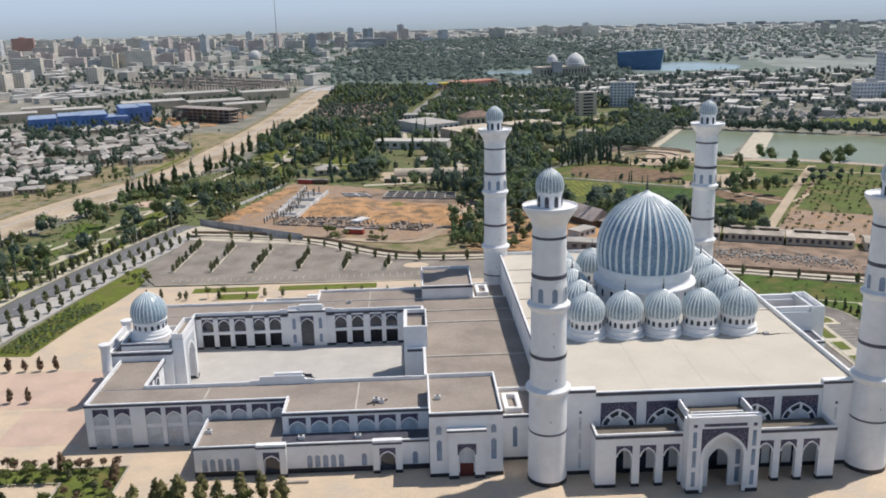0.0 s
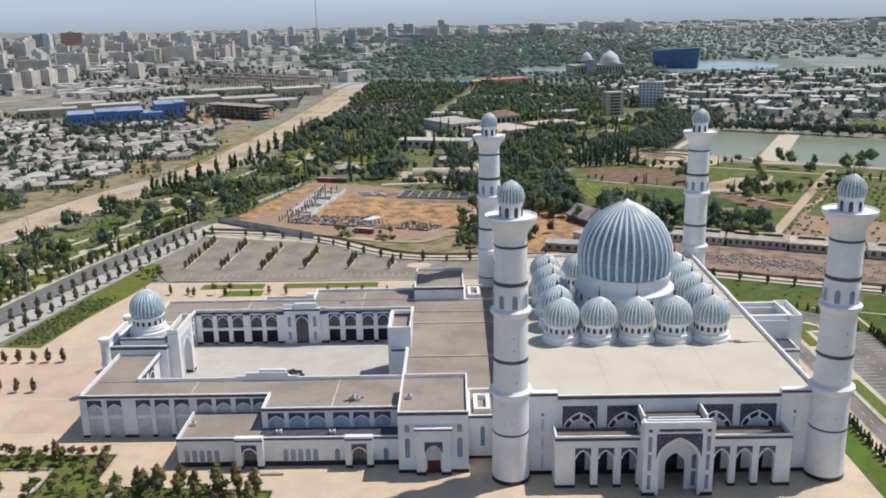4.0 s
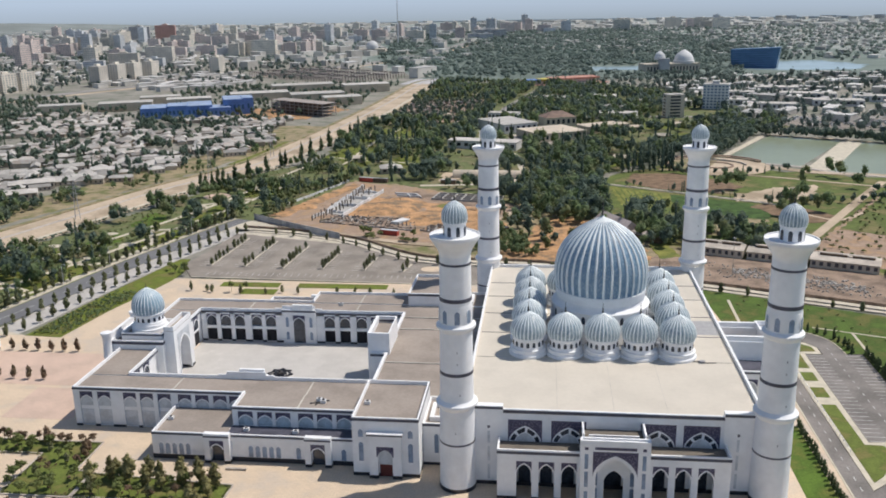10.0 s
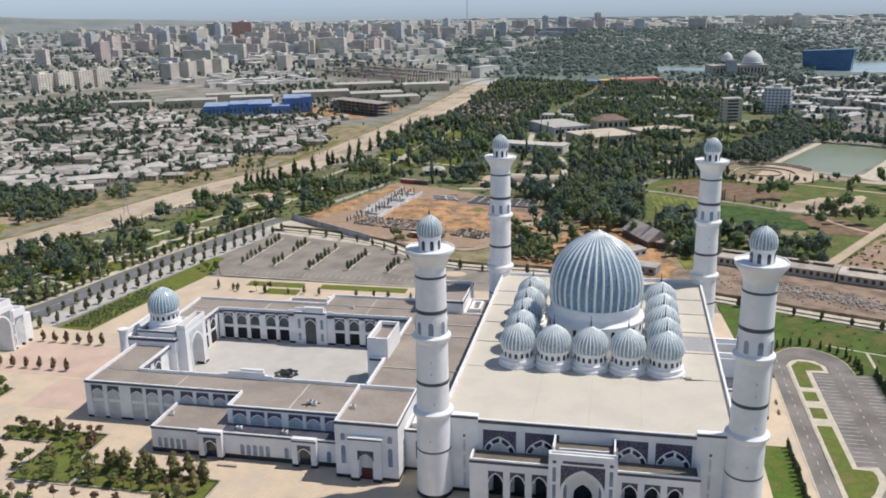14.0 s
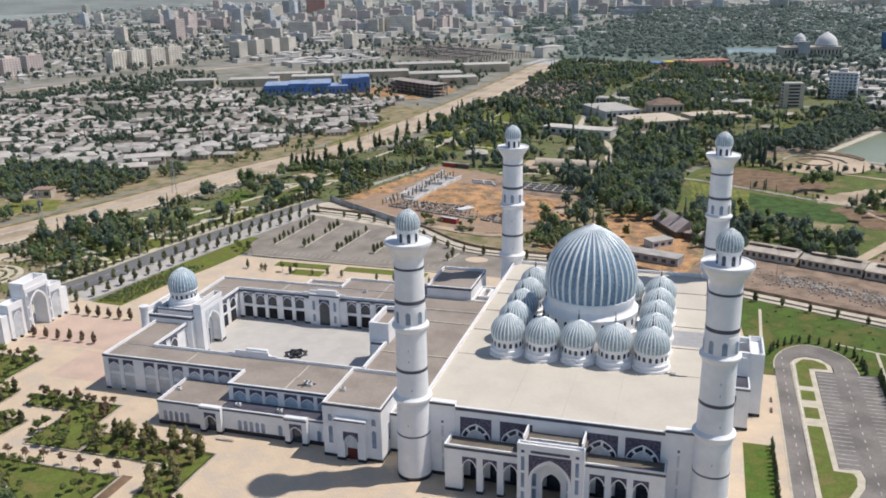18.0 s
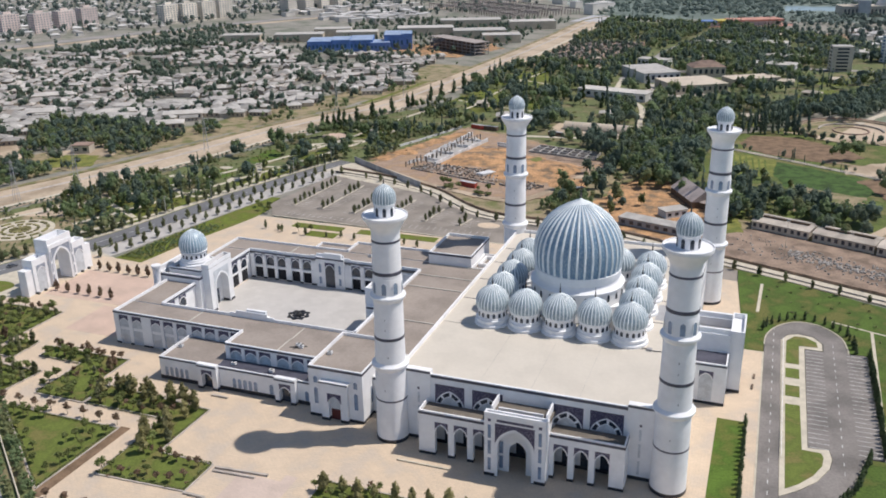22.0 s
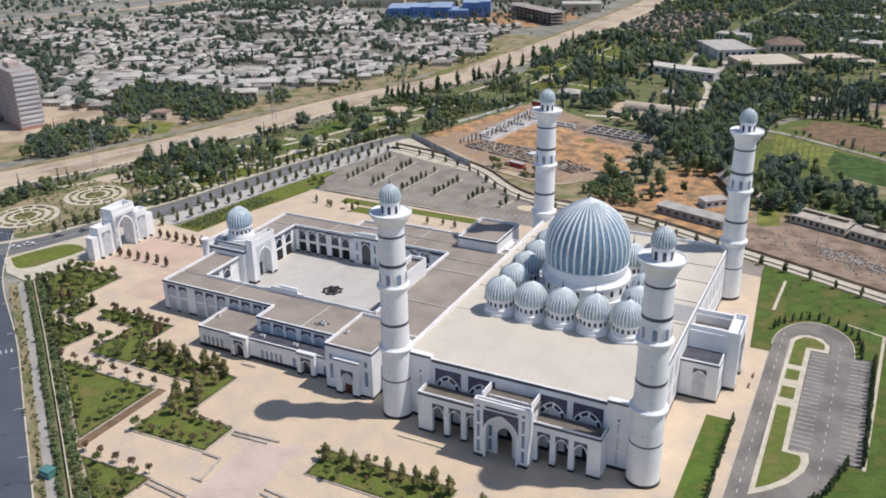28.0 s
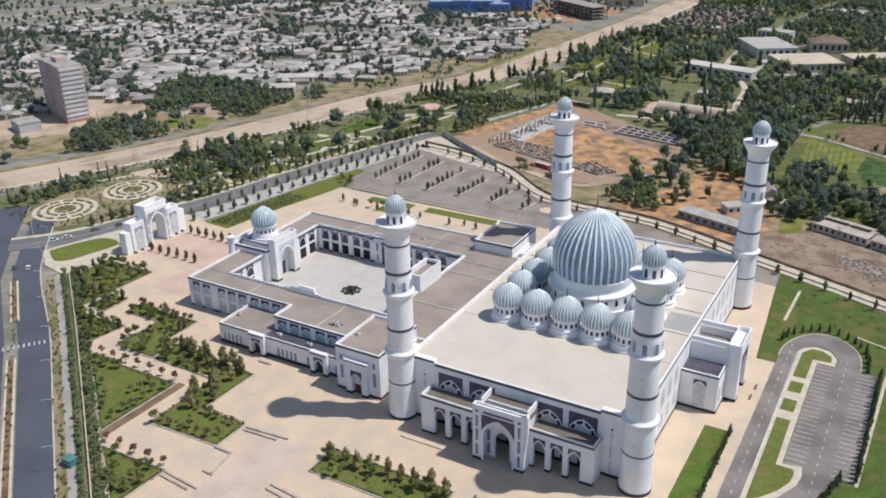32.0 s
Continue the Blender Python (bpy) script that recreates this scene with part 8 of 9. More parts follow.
# ---- blocks of flats and other large buildings ----
def block(name, at, w, d, floors, mat, label, group="", turn=0.0, fh=3.1, band=None, bays=None, cap=True, win=None):
    """A many-storey block: body, roof, and a row of windows for every storey."""
    t = thing(name, label, "building", group)
    h = floors * fh + 1.0
    part("wall", Shape().box(-w / 2, w / 2, -d / 2, d / 2, -0.6, h), mat, t)
    part("roof", Shape().box(-w / 2 + 0.3, w / 2 - 0.3, -d / 2 + 0.3, d / 2 - 0.3, h, h + 0.25), CONCRETE, t)
    if cap:
        part("stair_head", Shape().box(-w * 0.16, w * 0.12, -d * 0.2, d * 0.22, h + 0.25, h + 3.2), mat, t)
    row = Shape()
    far = group == "city skyline"
    nx, ny = bays or (max(3, int(w / 3.4)), max(2, int(d / 3.4)))
    for k in range(nx):
        x = -w / 2 + (k + 0.5) * w / nx
        for s in (-1, 1):
            y0, y1 = sorted((s * d / 2, s * (d / 2 + 0.08)))
            for q in range(floors):
                if far:
                    a, yy = w / nx * 0.28, s * (d / 2 + 0.06)
                    row.add([(x - a * s, yy, 1.3 + q * fh), (x - a * s, yy, 2.8 + q * fh), (x + a * s, yy, 2.8 + q * fh), (x + a * s, yy, 1.3 + q * fh)], [(0, 1, 2, 3)])
                else:
                    row.box(x - w / nx * 0.28, x + w / nx * 0.28, y0, y1, 1.3 + q * fh, 2.8 + q * fh)
    for k in range(ny):
        y = -d / 2 + (k + 0.5) * d / ny
        for s in (-1, 1):
            x0, x1 = sorted((s * w / 2, s * (w / 2 + 0.08)))
            for q in range(floors):
                if far:
                    a, xx = d / ny * 0.26, s * (w / 2 + 0.06)
                    row.add([(xx, y + a * s, 1.3 + q * fh), (xx, y + a * s, 2.8 + q * fh), (xx, y - a * s, 2.8 + q * fh), (xx, y - a * s, 1.3 + q * fh)], [(0, 1, 2, 3)])
                else:
                    row.box(x0, x1, y - d / ny * 0.26, y + d / ny * 0.26, 1.3 + q * fh, 2.8 + q * fh)
    tagged(part("glazing", row, win or DARK_GLASS, t), kind="stuff")
    if band:
        bs = Shape()
        for f in range(floors):
            bs.box(-w / 2 - 0.5, w / 2 + 0.5, -d / 2 - 0.5, d / 2 + 0.5, (f + 1) * fh - 0.1, (f + 1) * fh + 0.75)
        part("balcony_band", bs, band, t, "pale balcony bands")
    t.matrix_basis = pose(at[0], at[1], -0.45, 0, 0, turn)
    return t


def shed(name, at, w, d, h, rise, wall, roof, label, turn=0.0, category="building", kind="gable", windows=0):
    t = thing(name, label, category)
    part("wall", Shape().box(-w / 2, w / 2, -d / 2, d / 2, -0.5, h), wall, t)
    if rise:
        part("roof", (gable_roof if kind == "gable" else hip_roof)(Shape(), w, d, h, h + rise), roof, t)
    else:
        part("roof", Shape().box(-w / 2 - 0.3, w / 2 + 0.3, -d / 2 - 0.3, d / 2 + 0.3, h, h + 0.5), roof, t)
    for k in range(windows):
        x = -w / 2 + (k + 0.5) * w / windows
        part("window", Shape().box(x - w / windows * 0.25, x + w / windows * 0.25, -d / 2 - 0.06, -d / 2 + 0.02, h * 0.35, h * 0.8), DARK_GLASS, t)
    t.matrix_basis = pose(at[0], at[1], -0.45, 0, 0, turn)
    return t


ROOF_BEIGE = material("beige_flat_roof", (0.55, 0.475, 0.38), 0.85, 0.07, 14.0, 1.5, 0.05)
BROWN_SHEET = material("brown_sheet_roof", (0.47, 0.42, 0.36), 0.85, 0.12, 5.0, 0.8, 0.1, rnd=0.15)
SHEET_FLAT = material("white_sheet_roof", (0.50, 0.475, 0.435), 0.7, 0.07, 10.0, 1.0, 0.05, rnd=0.1)
# tower block beyond the canal, and its neighbours
FRAME_GREY = material("dark_concrete", (0.34, 0.30, 0.275), 0.9, 0.12, 5.0, 0.6)
TOWER_SKIN = material("tower_render", (0.50, 0.39, 0.36), 0.9, 0.08, 10.0, 1.2, 0.05)
tower = block("tower_block", (-399, 194), 40, 16, 12, TOWER_SKIN, "tall brown-grey tower block with pale balconies", turn=-20, bays=(11, 2), win=FRAME_GREY)
for f in range(12):
    part("balcony", Shape().box(20.0, 20.9, -7.4, 7.4, f * 3.1 + 1.2, f * 3.1 + 2.9), WALL_PALE, tower, "pale balcony front")
part("side_rib", Shape().box(-3.0, -1.6, -8.35, -8.0, -0.4, 38.0), WALL_GREY, tower)
part("ground_floor", Shape().box(-20.05, 20.95, -8.05, 8.05, -0.5, 2.2), WALL_BRICK, tower)
shed("garage", (-396, 158), 18, 14, 6, 0, WALL_GREY, CONCRETE, "grey garage block beside the tower", -20)
shed("site_hut", (-398, 243), 26, 5, 3, 0.8, RED_PAINT, CONCRETE, "long red site hut", 52)
shed("pump_house", (-319.5, 241), 11, 9, 5, 0, WALL_BEIGE, RUST_ROOF, "small square pump house with a flat roof", 20, windows=2)
block("tower_block", (-452, 168), 22, 16, 10, WALL_PALE, "pale tower block with teal windows", turn=-20, win=BLUE_GLASS)
for x, y, w, d, h in ((-372, 338, 30, 13, 5), (-319, 346, 28, 14, 5), (-312, 315, 26, 14, 4.5), (-425, 322, 24, 12, 5), (-470, 380, 34, 14, 5)):
    shed("large_house", (x, y), w, d, h, 1.8, WALL_BEIGE, SHEET_FLAT, "large low house with a white sheet roof", 28 + (x % 7), windows=6, kind="hip")

WALL_TAN = material("tan_render", (0.56, 0.475, 0.36), 0.85, 0.08, 12.0, 1.5, 0.05, rnd=0.1)
# blue factory hall and works
BLUE_ROOF = material("pale_blue_sheet", (0.30, 0.38, 0.52), 0.6, 0.1, 8.0, 1.0, 0.05)
works = thing("blue_factory", "long bright blue clad factory hall of several volumes", "factory")
for u, v, w, d, h in ((-52, 0, 30, 40, 13), (-24, -6, 24, 34, 15), (2, 2, 30, 46, 14), (26, -10, 26, 30, 11), (44, 6, 26, 42, 19), (60, 2, 14, 30, 20)):
    part("hall", Shape().box(u - w / 2, u + w / 2, v - d / 2, v + d / 2, -0.5, h), BLUE_CLAD, works)
    part("roof", Shape().box(u - w / 2 + 0.6, u + w / 2 - 0.6, v - d / 2 + 0.6, v + d / 2 - 0.6, h, h + 0.4), BLUE_ROOF, works, "pale blue sheet roof")
    for k in range(int(w / 5)):
        part("window", Shape().box(u - w / 2 + 1.5 + 5 * k, u - w / 2 + 4.0 + 5 * k, v - d / 2 - 0.1, v - d / 2 + 0.05, h * 0.35, h * 0.65), BLUE_GLASS, works)
works.matrix_basis = pose(-352, 725, -0.45, 0, 0, 22) @ Matrix.Diagonal((0.87, 1, 0.86, 1))
for x, y, w, d, h in ((-455, 770, 58, 24, 9), (-392, 800, 50, 24, 10), (-440, 830, 46, 22, 9), (-330, 870, 70, 30, 9), (-255, 860, 64, 30, 9), (-520, 745, 46, 22, 9), (-215, 960, 60, 28, 10), (-300, 960, 80, 30, 10), (-215, 820, 44, 24, 9)):
    shed("warehouse", (x, y), w, d, h, 0, WALL_TAN, SHEET_FLAT, "tan warehouse with a white roof edge", 22, windows=0)
frame_ = thing("concrete_frame", "unfinished dark concrete building frame", "building")
for f in range(5):
    part("floor_slab", Shape().box(-35, 35, -10, 10, f * 3.3 - 0.2, f * 3.3 + 0.35), FRAME_GREY, frame_)
    if f < 4:
        part("infill", Shape().box(-30 + 6 * f, 20 + 3 * f, -8.5, 8.5, f * 3.3 + 0.35, f * 3.3 + 3.1), BARK, frame_)
        for k in range(12):
            for s in (-9.6, 9.0):
                part("column", Shape().box(-34.5 + 6.2 * k, -33.9 + 6.2 * k, s, s + 0.6, f * 3.3 + 0.35, f * 3.3 + 3.1), FRAME_GREY, frame_)
frame_.matrix_basis = pose(-238, 735, -0.45, 0, 0, -34) @ Matrix.Diagonal((1.2, 1, 1, 1))

# yards and halls in the northern woods
shed("exhibition_hall", (26, 566), 46, 40, 7, 0, WALL_BEIGE, ROOF_BEIGE, "broad beige exhibition hall with a flat roof", 32, windows=10)
shed("exhibition_wing", (-14, 615), 34, 50, 8, 0, WALL_PALE, CONCRETE, "white hall wing with a dark recessed roof", 32, windows=6)
shed("exhibition_wing", (72, 606), 44, 20, 6, 0, WALL_BEIGE, ROOF_BEIGE, "low beige hall wing", 32, windows=7)
shed("red_roof_house", (32, 640), 30, 20, 9, 5, WALL_BEIGE, RUST_ROOF, "large house with a reddish hipped roof", 20, kind="hip", windows=6)
shed("warehouse", (-28, 514), 58, 16, 6, 0, WALL_PALE, SHEET_FLAT, "long white-roofed warehouse among trees", -14, windows=9)
green = thing("greenhouse", "long arched greenhouse with a dusty pale skin", "greenhouse")
sk = Shape()
ring = [(-27, 5 * math.cos(math.pi * k / 10), 5 * math.sin(math.pi * k / 10)) for k in range(11)]
sk.add(ring + [(27, y, z) for x, y, z in ring], [(k, k + 1, k + 12, k + 11) for k in range(10)] + [tuple(range(11)), tuple(reversed(range(11, 22)))])
part("skin", sk, ROOF_BEIGE, green)
for k in range(10):
    part("hoop", Shape().tube([(-27 + 6 * k, 5.05 * math.cos(math.pi * j / 8), 5.05 * math.sin(math.pi * j / 8)) for j in range(9)], 0.12, 4), WALL_GREY, green)
green.matrix_basis = pose(-14, 393, -0.45, 0, 0, -3)
shed("cottage", (-87, 409), 15, 12, 4, 2.5, WALL_BEIGE, SHEET_FLAT, "small white cottage with a pale hipped roof", 15, kind="hip", windows=3)
BARN_ROOF = material("barn_roof", (0.43, 0.37, 0.345), 0.85, 0.14, 6.0, 0.8, 0.1)
shed("barn", (58, 251.5), 27, 13, 3.6, 5.2, BARK, BARN_ROOF, "dark wooden barn with a broad grey-brown roof", -62)
shed("lean_to", (72, 237), 18, 8, 3.4, 1.2, BARK, BARN_ROOF, "low lean-to shed with a brown-grey roof", -30)
shed("hut", (51, 223), 12, 7, 3.4, 0, WALL_PALE, SHEET_FLAT, "small white hut on orange earth", 40, windows=3)
shed("long_shed", (46, 201), 34, 8, 3.6, 0, WALL_GREY, CONCRETE, "long low concrete shed", -17, windows=8)
for x, y, w in ((101, 214, 26), (127, 204, 26), (153, 193, 28), (186, 178, 36)):
    s = shed("long_shed", (x + 1, y + 2.5), w, 13, 4.0, 1.0, WALL_BEIGE, BROWN_SHEET, "long low shed with a brown-grey corrugated roof", -21, windows=9)
    part("roof_monitor", Shape().box(-w * 0.38, w * 0.02, -1.1, 0.9, 4.8, 5.7), BARK, s)
    part("roof_monitor", Shape().box(w * 0.1, w * 0.42, -1.1, 0.9, 4.8, 5.7), BARK, s)
    part("monitor_roof", Shape().box(-w * 0.4, w * 0.44, -0.4, 1.6, 5.7, 5.9), BROWN_SHEET, s)
for x, y, w, d in ((30, 832, 56, 22), (98, 744, 50, 16), (90, 690, 40, 20), (82, 845, 40, 20), (-20, 690, 30, 14), (150, 800, 60, 30), (318, 860, 60, 22), (380, 826, 44, 20), (430, 840, 60, 24), (330, 790, 50, 20), (395, 770, 46, 22), (450, 700, 50, 24), (225, 800, 44, 18), (260, 760, 40, 18), (500, 880, 60, 24), (300, 930, 50, 20), (240, 880, 46, 20)):
    shed("low_hall", (x, y), w, d, 6, 0, WALL_PALE, SHEET_FLAT, "low hall with a white flat roof", -12, windows=8)

hut_r = random.Random(14)
for x, y in ((-118, 450), (-100, 505), (-60, 440), (-128, 560), (-76, 590), (-110, 640), (-60, 640), (40, 420), (78, 455), (120, 560), (100, 610), (140, 630), (40, 480), (-20, 440), (-126, 690), (-80, 700), (60, 670), (20, 740), (-60, 880), (-100, 930), (40, 900), (90, 940), (-30, 960)):
    shed("garden_house", (x, y), hut_r.uniform(8, 17), hut_r.uniform(6, 9), 3.4, 1.6, WALL_BEIGE, hut_r.choice((SHEET_FLAT, ROOF_BEIGE, BROWN_SHEET)), "small house with a pale roof among the trees", hut_r.uniform(-30, 40), "house", hut_r.choice(("gable", "hip")), 2)
# building site: foundations, columns and containers
found = thing("foundations", "grey concrete foundations, posts and low walls of a new building", "building site")
POST = material("site_concrete", (0.21, 0.18, 0.155), 0.9, 0.15, 3.0, 0.5)
for a, b, h, gap in (((-111, 266), (-104, 284), 2.0, 0.3), ((-104, 284), (-100, 312), 2.6, 0.12), ((-100, 312), (-95, 355), 2.8, 0.08), ((-102, 286), (-92, 284), 1.8, 0.1), ((-100, 303), (-89, 301), 2.0, 0.1), ((-98, 322), (-86, 320), 2.0, 0.1), ((-96, 340), (-83, 338), 1.6, 0.1)):
    a, b = Vector(a), Vector(b)
    m = max(1, int((b - a).length / 3.4))
    for k in range(m):
        if prng.random() > gap:
            part("wall_panel", strip_shape([tuple(a.lerp(b, k / m)), tuple(a.lerp(b, (k + 0.9) / m))], 0.4, -0.2, h * prng.uniform(0.7, 1.15)), WALL_PALE, found)
for k in range(15):
    a, b = Vector((-92, 276)).lerp(Vector((-80.5, 342)), k / 15), Vector((-92, 276)).lerp(Vector((-80.5, 342)), (k + 0.97) / 15)
    part("wall_panel", strip_shape([tuple(a), tuple(b)], 0.9, -0.2, prng.uniform(1.7, 2.1)), WALL_PALE, found)
part("floor_slab", Shape().prism([(-104, 284), (-93, 280), (-82, 340), (-93, 352)], -0.3, 0.12), CONCRETE, found)
part("floor_slab", Shape().prism([(-101, 265), (-47, 248), (-51, 270), (-94, 277)], -0.3, 0.1), RUBBLE, found)
CELLS = (((-102, 264), (-46, 247), (-95, 278), (-51, 271), 22, 5), ((-44, 248), (-27, 241.5), (-38, 262), (-20, 250), 9, 4))
for p0, p1, q0, q1, nu, nv in CELLS:
    p0, p1, q0, q1 = (Vector(q) for q in (p0, p1, q0, q1))
    cell = lambda i, j: p0.lerp(p1, i / nu).lerp(q0.lerp(q1, i / nu), j / nv)
    for j in range(nv + 1):
        for i in range(nu):
            if prng.random() < (0.9 if j in (0, nv) else 0.55):
                part("foundation_wall", strip_shape([tuple(cell(i, j)), tuple(cell(i + 0.96, j))], 0.45, -0.2, prng.uniform(0.3, 0.9)), CONCRETE if prng.random() < 0.6 else POST, found)
    for i in range(nu + 1):
        for j in range(nv):
            if prng.random() < 0.45:
                part("foundation_wall", strip_shape([tuple(cell(i, j)), tuple(cell(i, j + 0.96))], 0.45, -0.2, prng.uniform(0.3, 0.9)), CONCRETE if prng.random() < 0.5 else POST, found)
part("ramp_slab", Shape().prism([(-62, 262), (-58, 261), (-52, 268), (-57, 271)], -0.3, 1.3), WALL_PALE, found, "pale concrete ramp slab")
post = Shape().box(-0.24, 0.24, -0.24, 0.24, -0.2, 1.35).data("post", POST)
for p0, p1, q0, q1, nu, nv in CELLS:
    p0, p1, q0, q1 = (Vector(q) for q in (p0, p1, q0, q1))
    for i in range(nu + 1):
        for j in range(nv + 1):
            if prng.random() < 0.8:
                c_ = p0.lerp(p1, i / nu).lerp(q0.lerp(q1, i / nu), j / nv)
                o = new("post", post)
                o.parent = found
                o.location = (c_.x, c_.y, prng.uniform(-0.9, 0.3))
tall_post = Shape().box(-0.3, 0.3, -0.3, 0.3, -0.2, 3.6).data("post", POST)
for a, b, st in (((-107, 268), (-94, 352), 4.2), ((-103, 270), (-89, 350), 4.4), ((-99, 280), (-86, 346), 5.5)):
    for x, y in along([a, b], st):
        if prng.random() < 0.85:
            o = new("column", tall_post)
            o.parent = found
            o.location = (x + prng.uniform(-0.4, 0.4), y + prng.uniform(-0.4, 0.4), prng.uniform(-1.4, 0.2))
G0, G1, G2, G3 = Vector((-47, 322)), Vector((-5, 313)), Vector((-44, 338)), Vector((-4, 329))
for k in range(8):
    part("ground_beam", strip_shape([tuple(G0.lerp(G1, k / 7)), tuple(G2.lerp(G3, k / 7))], 0.7, -0.2, 1.0), CONCRETE, found)
for k in range(4):
    part("ground_beam", strip_shape([tuple(G0.lerp(G2, k / 3)), tuple(G1.lerp(G3, k / 3))], 0.7, -0.2, 1.1), CONCRETE, found)
for a, b in (((-72, 337), (-58, 334)), ((-58, 334), (-54, 325)), ((-70, 331), (-56, 328)), ((-64, 335), (-61, 327))):
    part("ground_beam", strip_shape([a, b], 0.7, -0.2, 1.0), WALL_PALE, found)
low = thing("site_wall", "low white wall along the edge of the building site", "wall")
WL = smooth_line([(-133, 304), (-124, 330), (-116, 355), (-110, 376)], 5)
for p, q in zip(WL, WL[1:]):
    part("panel", strip_shape([p, q], 0.5, -0.4, 1.0), WALL_PALE, low)
for x, y, a, m in ((-59, 240, -18, RED_PAINT), (-98, 376, -15, RED_PAINT), (-88, 374, -12, BARK), (-42, 370, -10, BARK), (-2, 246, 40, BARK)):
    c = thing("container", "site container of ribbed painted steel", "container", "site containers")
    part("body", Shape().box(-5, 5, -1.3, 1.3, -0.1, 2.6), m, c)
    part("roof", Shape().box(-5.05, 5.05, -1.35, 1.35, 2.6, 2.7), WALL_GREY, c)
    for k in range(9):
        part("rib", Shape().box(-4.6 + 1.1 * k, -4.3 + 1.1 * k, -1.36, -1.3, 0, 2.5), m, c)
    c.matrix_basis = pose(x, y, -0.15, 0, 0, a)
mound = Shape()
for x, y, w, h in ((-70, 300, 22, 1.8), (-45, 275, 18, 1.4), (-20, 290, 12, 1.6), (-66, 318, 9, 1.2), (-10, 262, 12, 1.4), (-120, 300, 8, 1.2)):
    n0 = len(mound.v)
    mound.lathe([(w, -0.3), (w * 0.7, h * 0.55), (w * 0.35, h * 0.9), (0.2, h)], 14, (x, y))
mr_ = random.Random(3)
mound.v = [(x + mr_.uniform(-1.2, 1.2), y + mr_.uniform(-1.2, 1.2), z + mr_.uniform(-0.15, 0.3) * (z > 0)) for x, y, z in mound.v]
solid("earth_mounds", mound, ORANGE, "uneven heaps of orange earth", "earth heap", kind="stuff", smooth=True)
STONE = material("rubble_stone", (0.34, 0.32, 0.295), 0.9, 0.15, 3.0, 0.5, 0.3, island=0.3)
rub = Shape()
for k in range(700):
    x, y = mr_.uniform(74, 215), 0
    near = mr_.random() < 0.6
    x = mr_.uniform(104, 152) if near else x
    y = 206 - (x - 74) * 0.46 + (mr_.gauss(-7, 3.2) if near else mr_.uniform(-20, 4))
    s = mr_.uniform(0.3, 1.3) if near else mr_.uniform(0.3, 1.0)
    rub.lathe([(s * 0.6, -0.3), (s * 0.5, s * 0.25), (s * 0.1, s * 0.45)], 5, (x, y))
tagged(new("rubble", rub.data("rubble", STONE)), "scattered grey stone rubble in the yard", "rubble", kind="stuff")

fr = random.Random(31)
fair = Shape()
for x, y in scatter([(-138, 660), (-70, 674), (-50, 762), (-55, 852), (-132, 834)], 300, 3.6, 32):
    w, d, h = fr.uniform(1.2, 4.5), fr.uniform(1.0, 2.5), fr.uniform(1.0, 3.0)
    fair.box(x - w / 2, x + w / 2, y - d / 2, y + d / 2, -0.6, h)
tagged(new("small_stands", fair.data("small_stands", SHEET_ROOF)), "many small pale stands and slabs on cleared ground", "stands", kind="stuff")
wood("fair_trees", scatter([(-138, 660), (-70, 674), (-50, 762), (-55, 852), (-132, 834)], 170, 6.0, 33), "loose trees among the small stands", WOOD_DARK, (4, 10), 16, 1.2, 34, 7)
# flats by the highway and the skyline
# city windows, and in part the walls, lightened as if seen through haze
CITY_GLASS = material("hazed_windows", (0.22, 0.24, 0.27), 0.3, 0.1, 5.0, 1.0, 0.0)
CITY_PINK = material("pink_render", (0.68, 0.57, 0.52), 0.85, 0.08, 12.0, 1.5, 0.05, rnd=0.15)
CITY_BEIGE = material("pale_beige_render", (0.72, 0.66, 0.56), 0.85, 0.08, 12.0, 1.5, 0.05, rnd=0.2)
CITY_GREY = material("pale_grey_render", (0.64, 0.65, 0.66), 0.85, 0.08, 12.0, 1.5, 0.05, rnd=0.2)
block("apartment_block", (199, 766), 26, 17, 8, WALL_PALE, "white apartment block with blue window stripes", turn=-14, bays=(7, 5), win=BLUE_GLASS)
office = block("office_block", (146, 697), 18, 13, 7, WALL_BEIGE, "plain beige office block", turn=10, bays=(1, 1), cap=False)
for x, y in ((-749, 910), (-735, 936), (-724, 968), (-717, 1002)):
    block("apartment_block", (x, y), 15, 26, 8, CITY_BEIGE, "beige apartment block beside the highway", "highway flats", turn=-14, bays=(3, 5), win=CITY_GLASS)
for x, y in ((-634, 1058), (-624, 1096), (-612, 1126), (-598, 1157), (-520, 1240)):
    block("apartment_tower", (x, y), 18, 20, 9, CITY_BEIGE, "pale apartment tower with rows of windows", "highway towers", turn=-10, bays=(4, 4), win=CITY_GLASS)
sky_r = random.Random(77)
kinds = [dict(w=22, d=15, floors=10, mat=CITY_BEIGE), dict(w=44, d=13, floors=8, mat=CITY_PINK), dict(w=19, d=18, floors=13, mat=CITY_GREY), dict(w=54, d=14, floors=9, mat=CITY_BEIGE), dict(w=26, d=16, floors=11, mat=CITY_PINK), dict(w=36, d=14, floors=5, mat=CITY_GREY)]
first_of = {}


def cluster(x, y, count, dx, dy):
    return [(x + sky_r.uniform(-dx, dx), y + sky_r.uniform(-dy, dy)) for _ in range(count)]


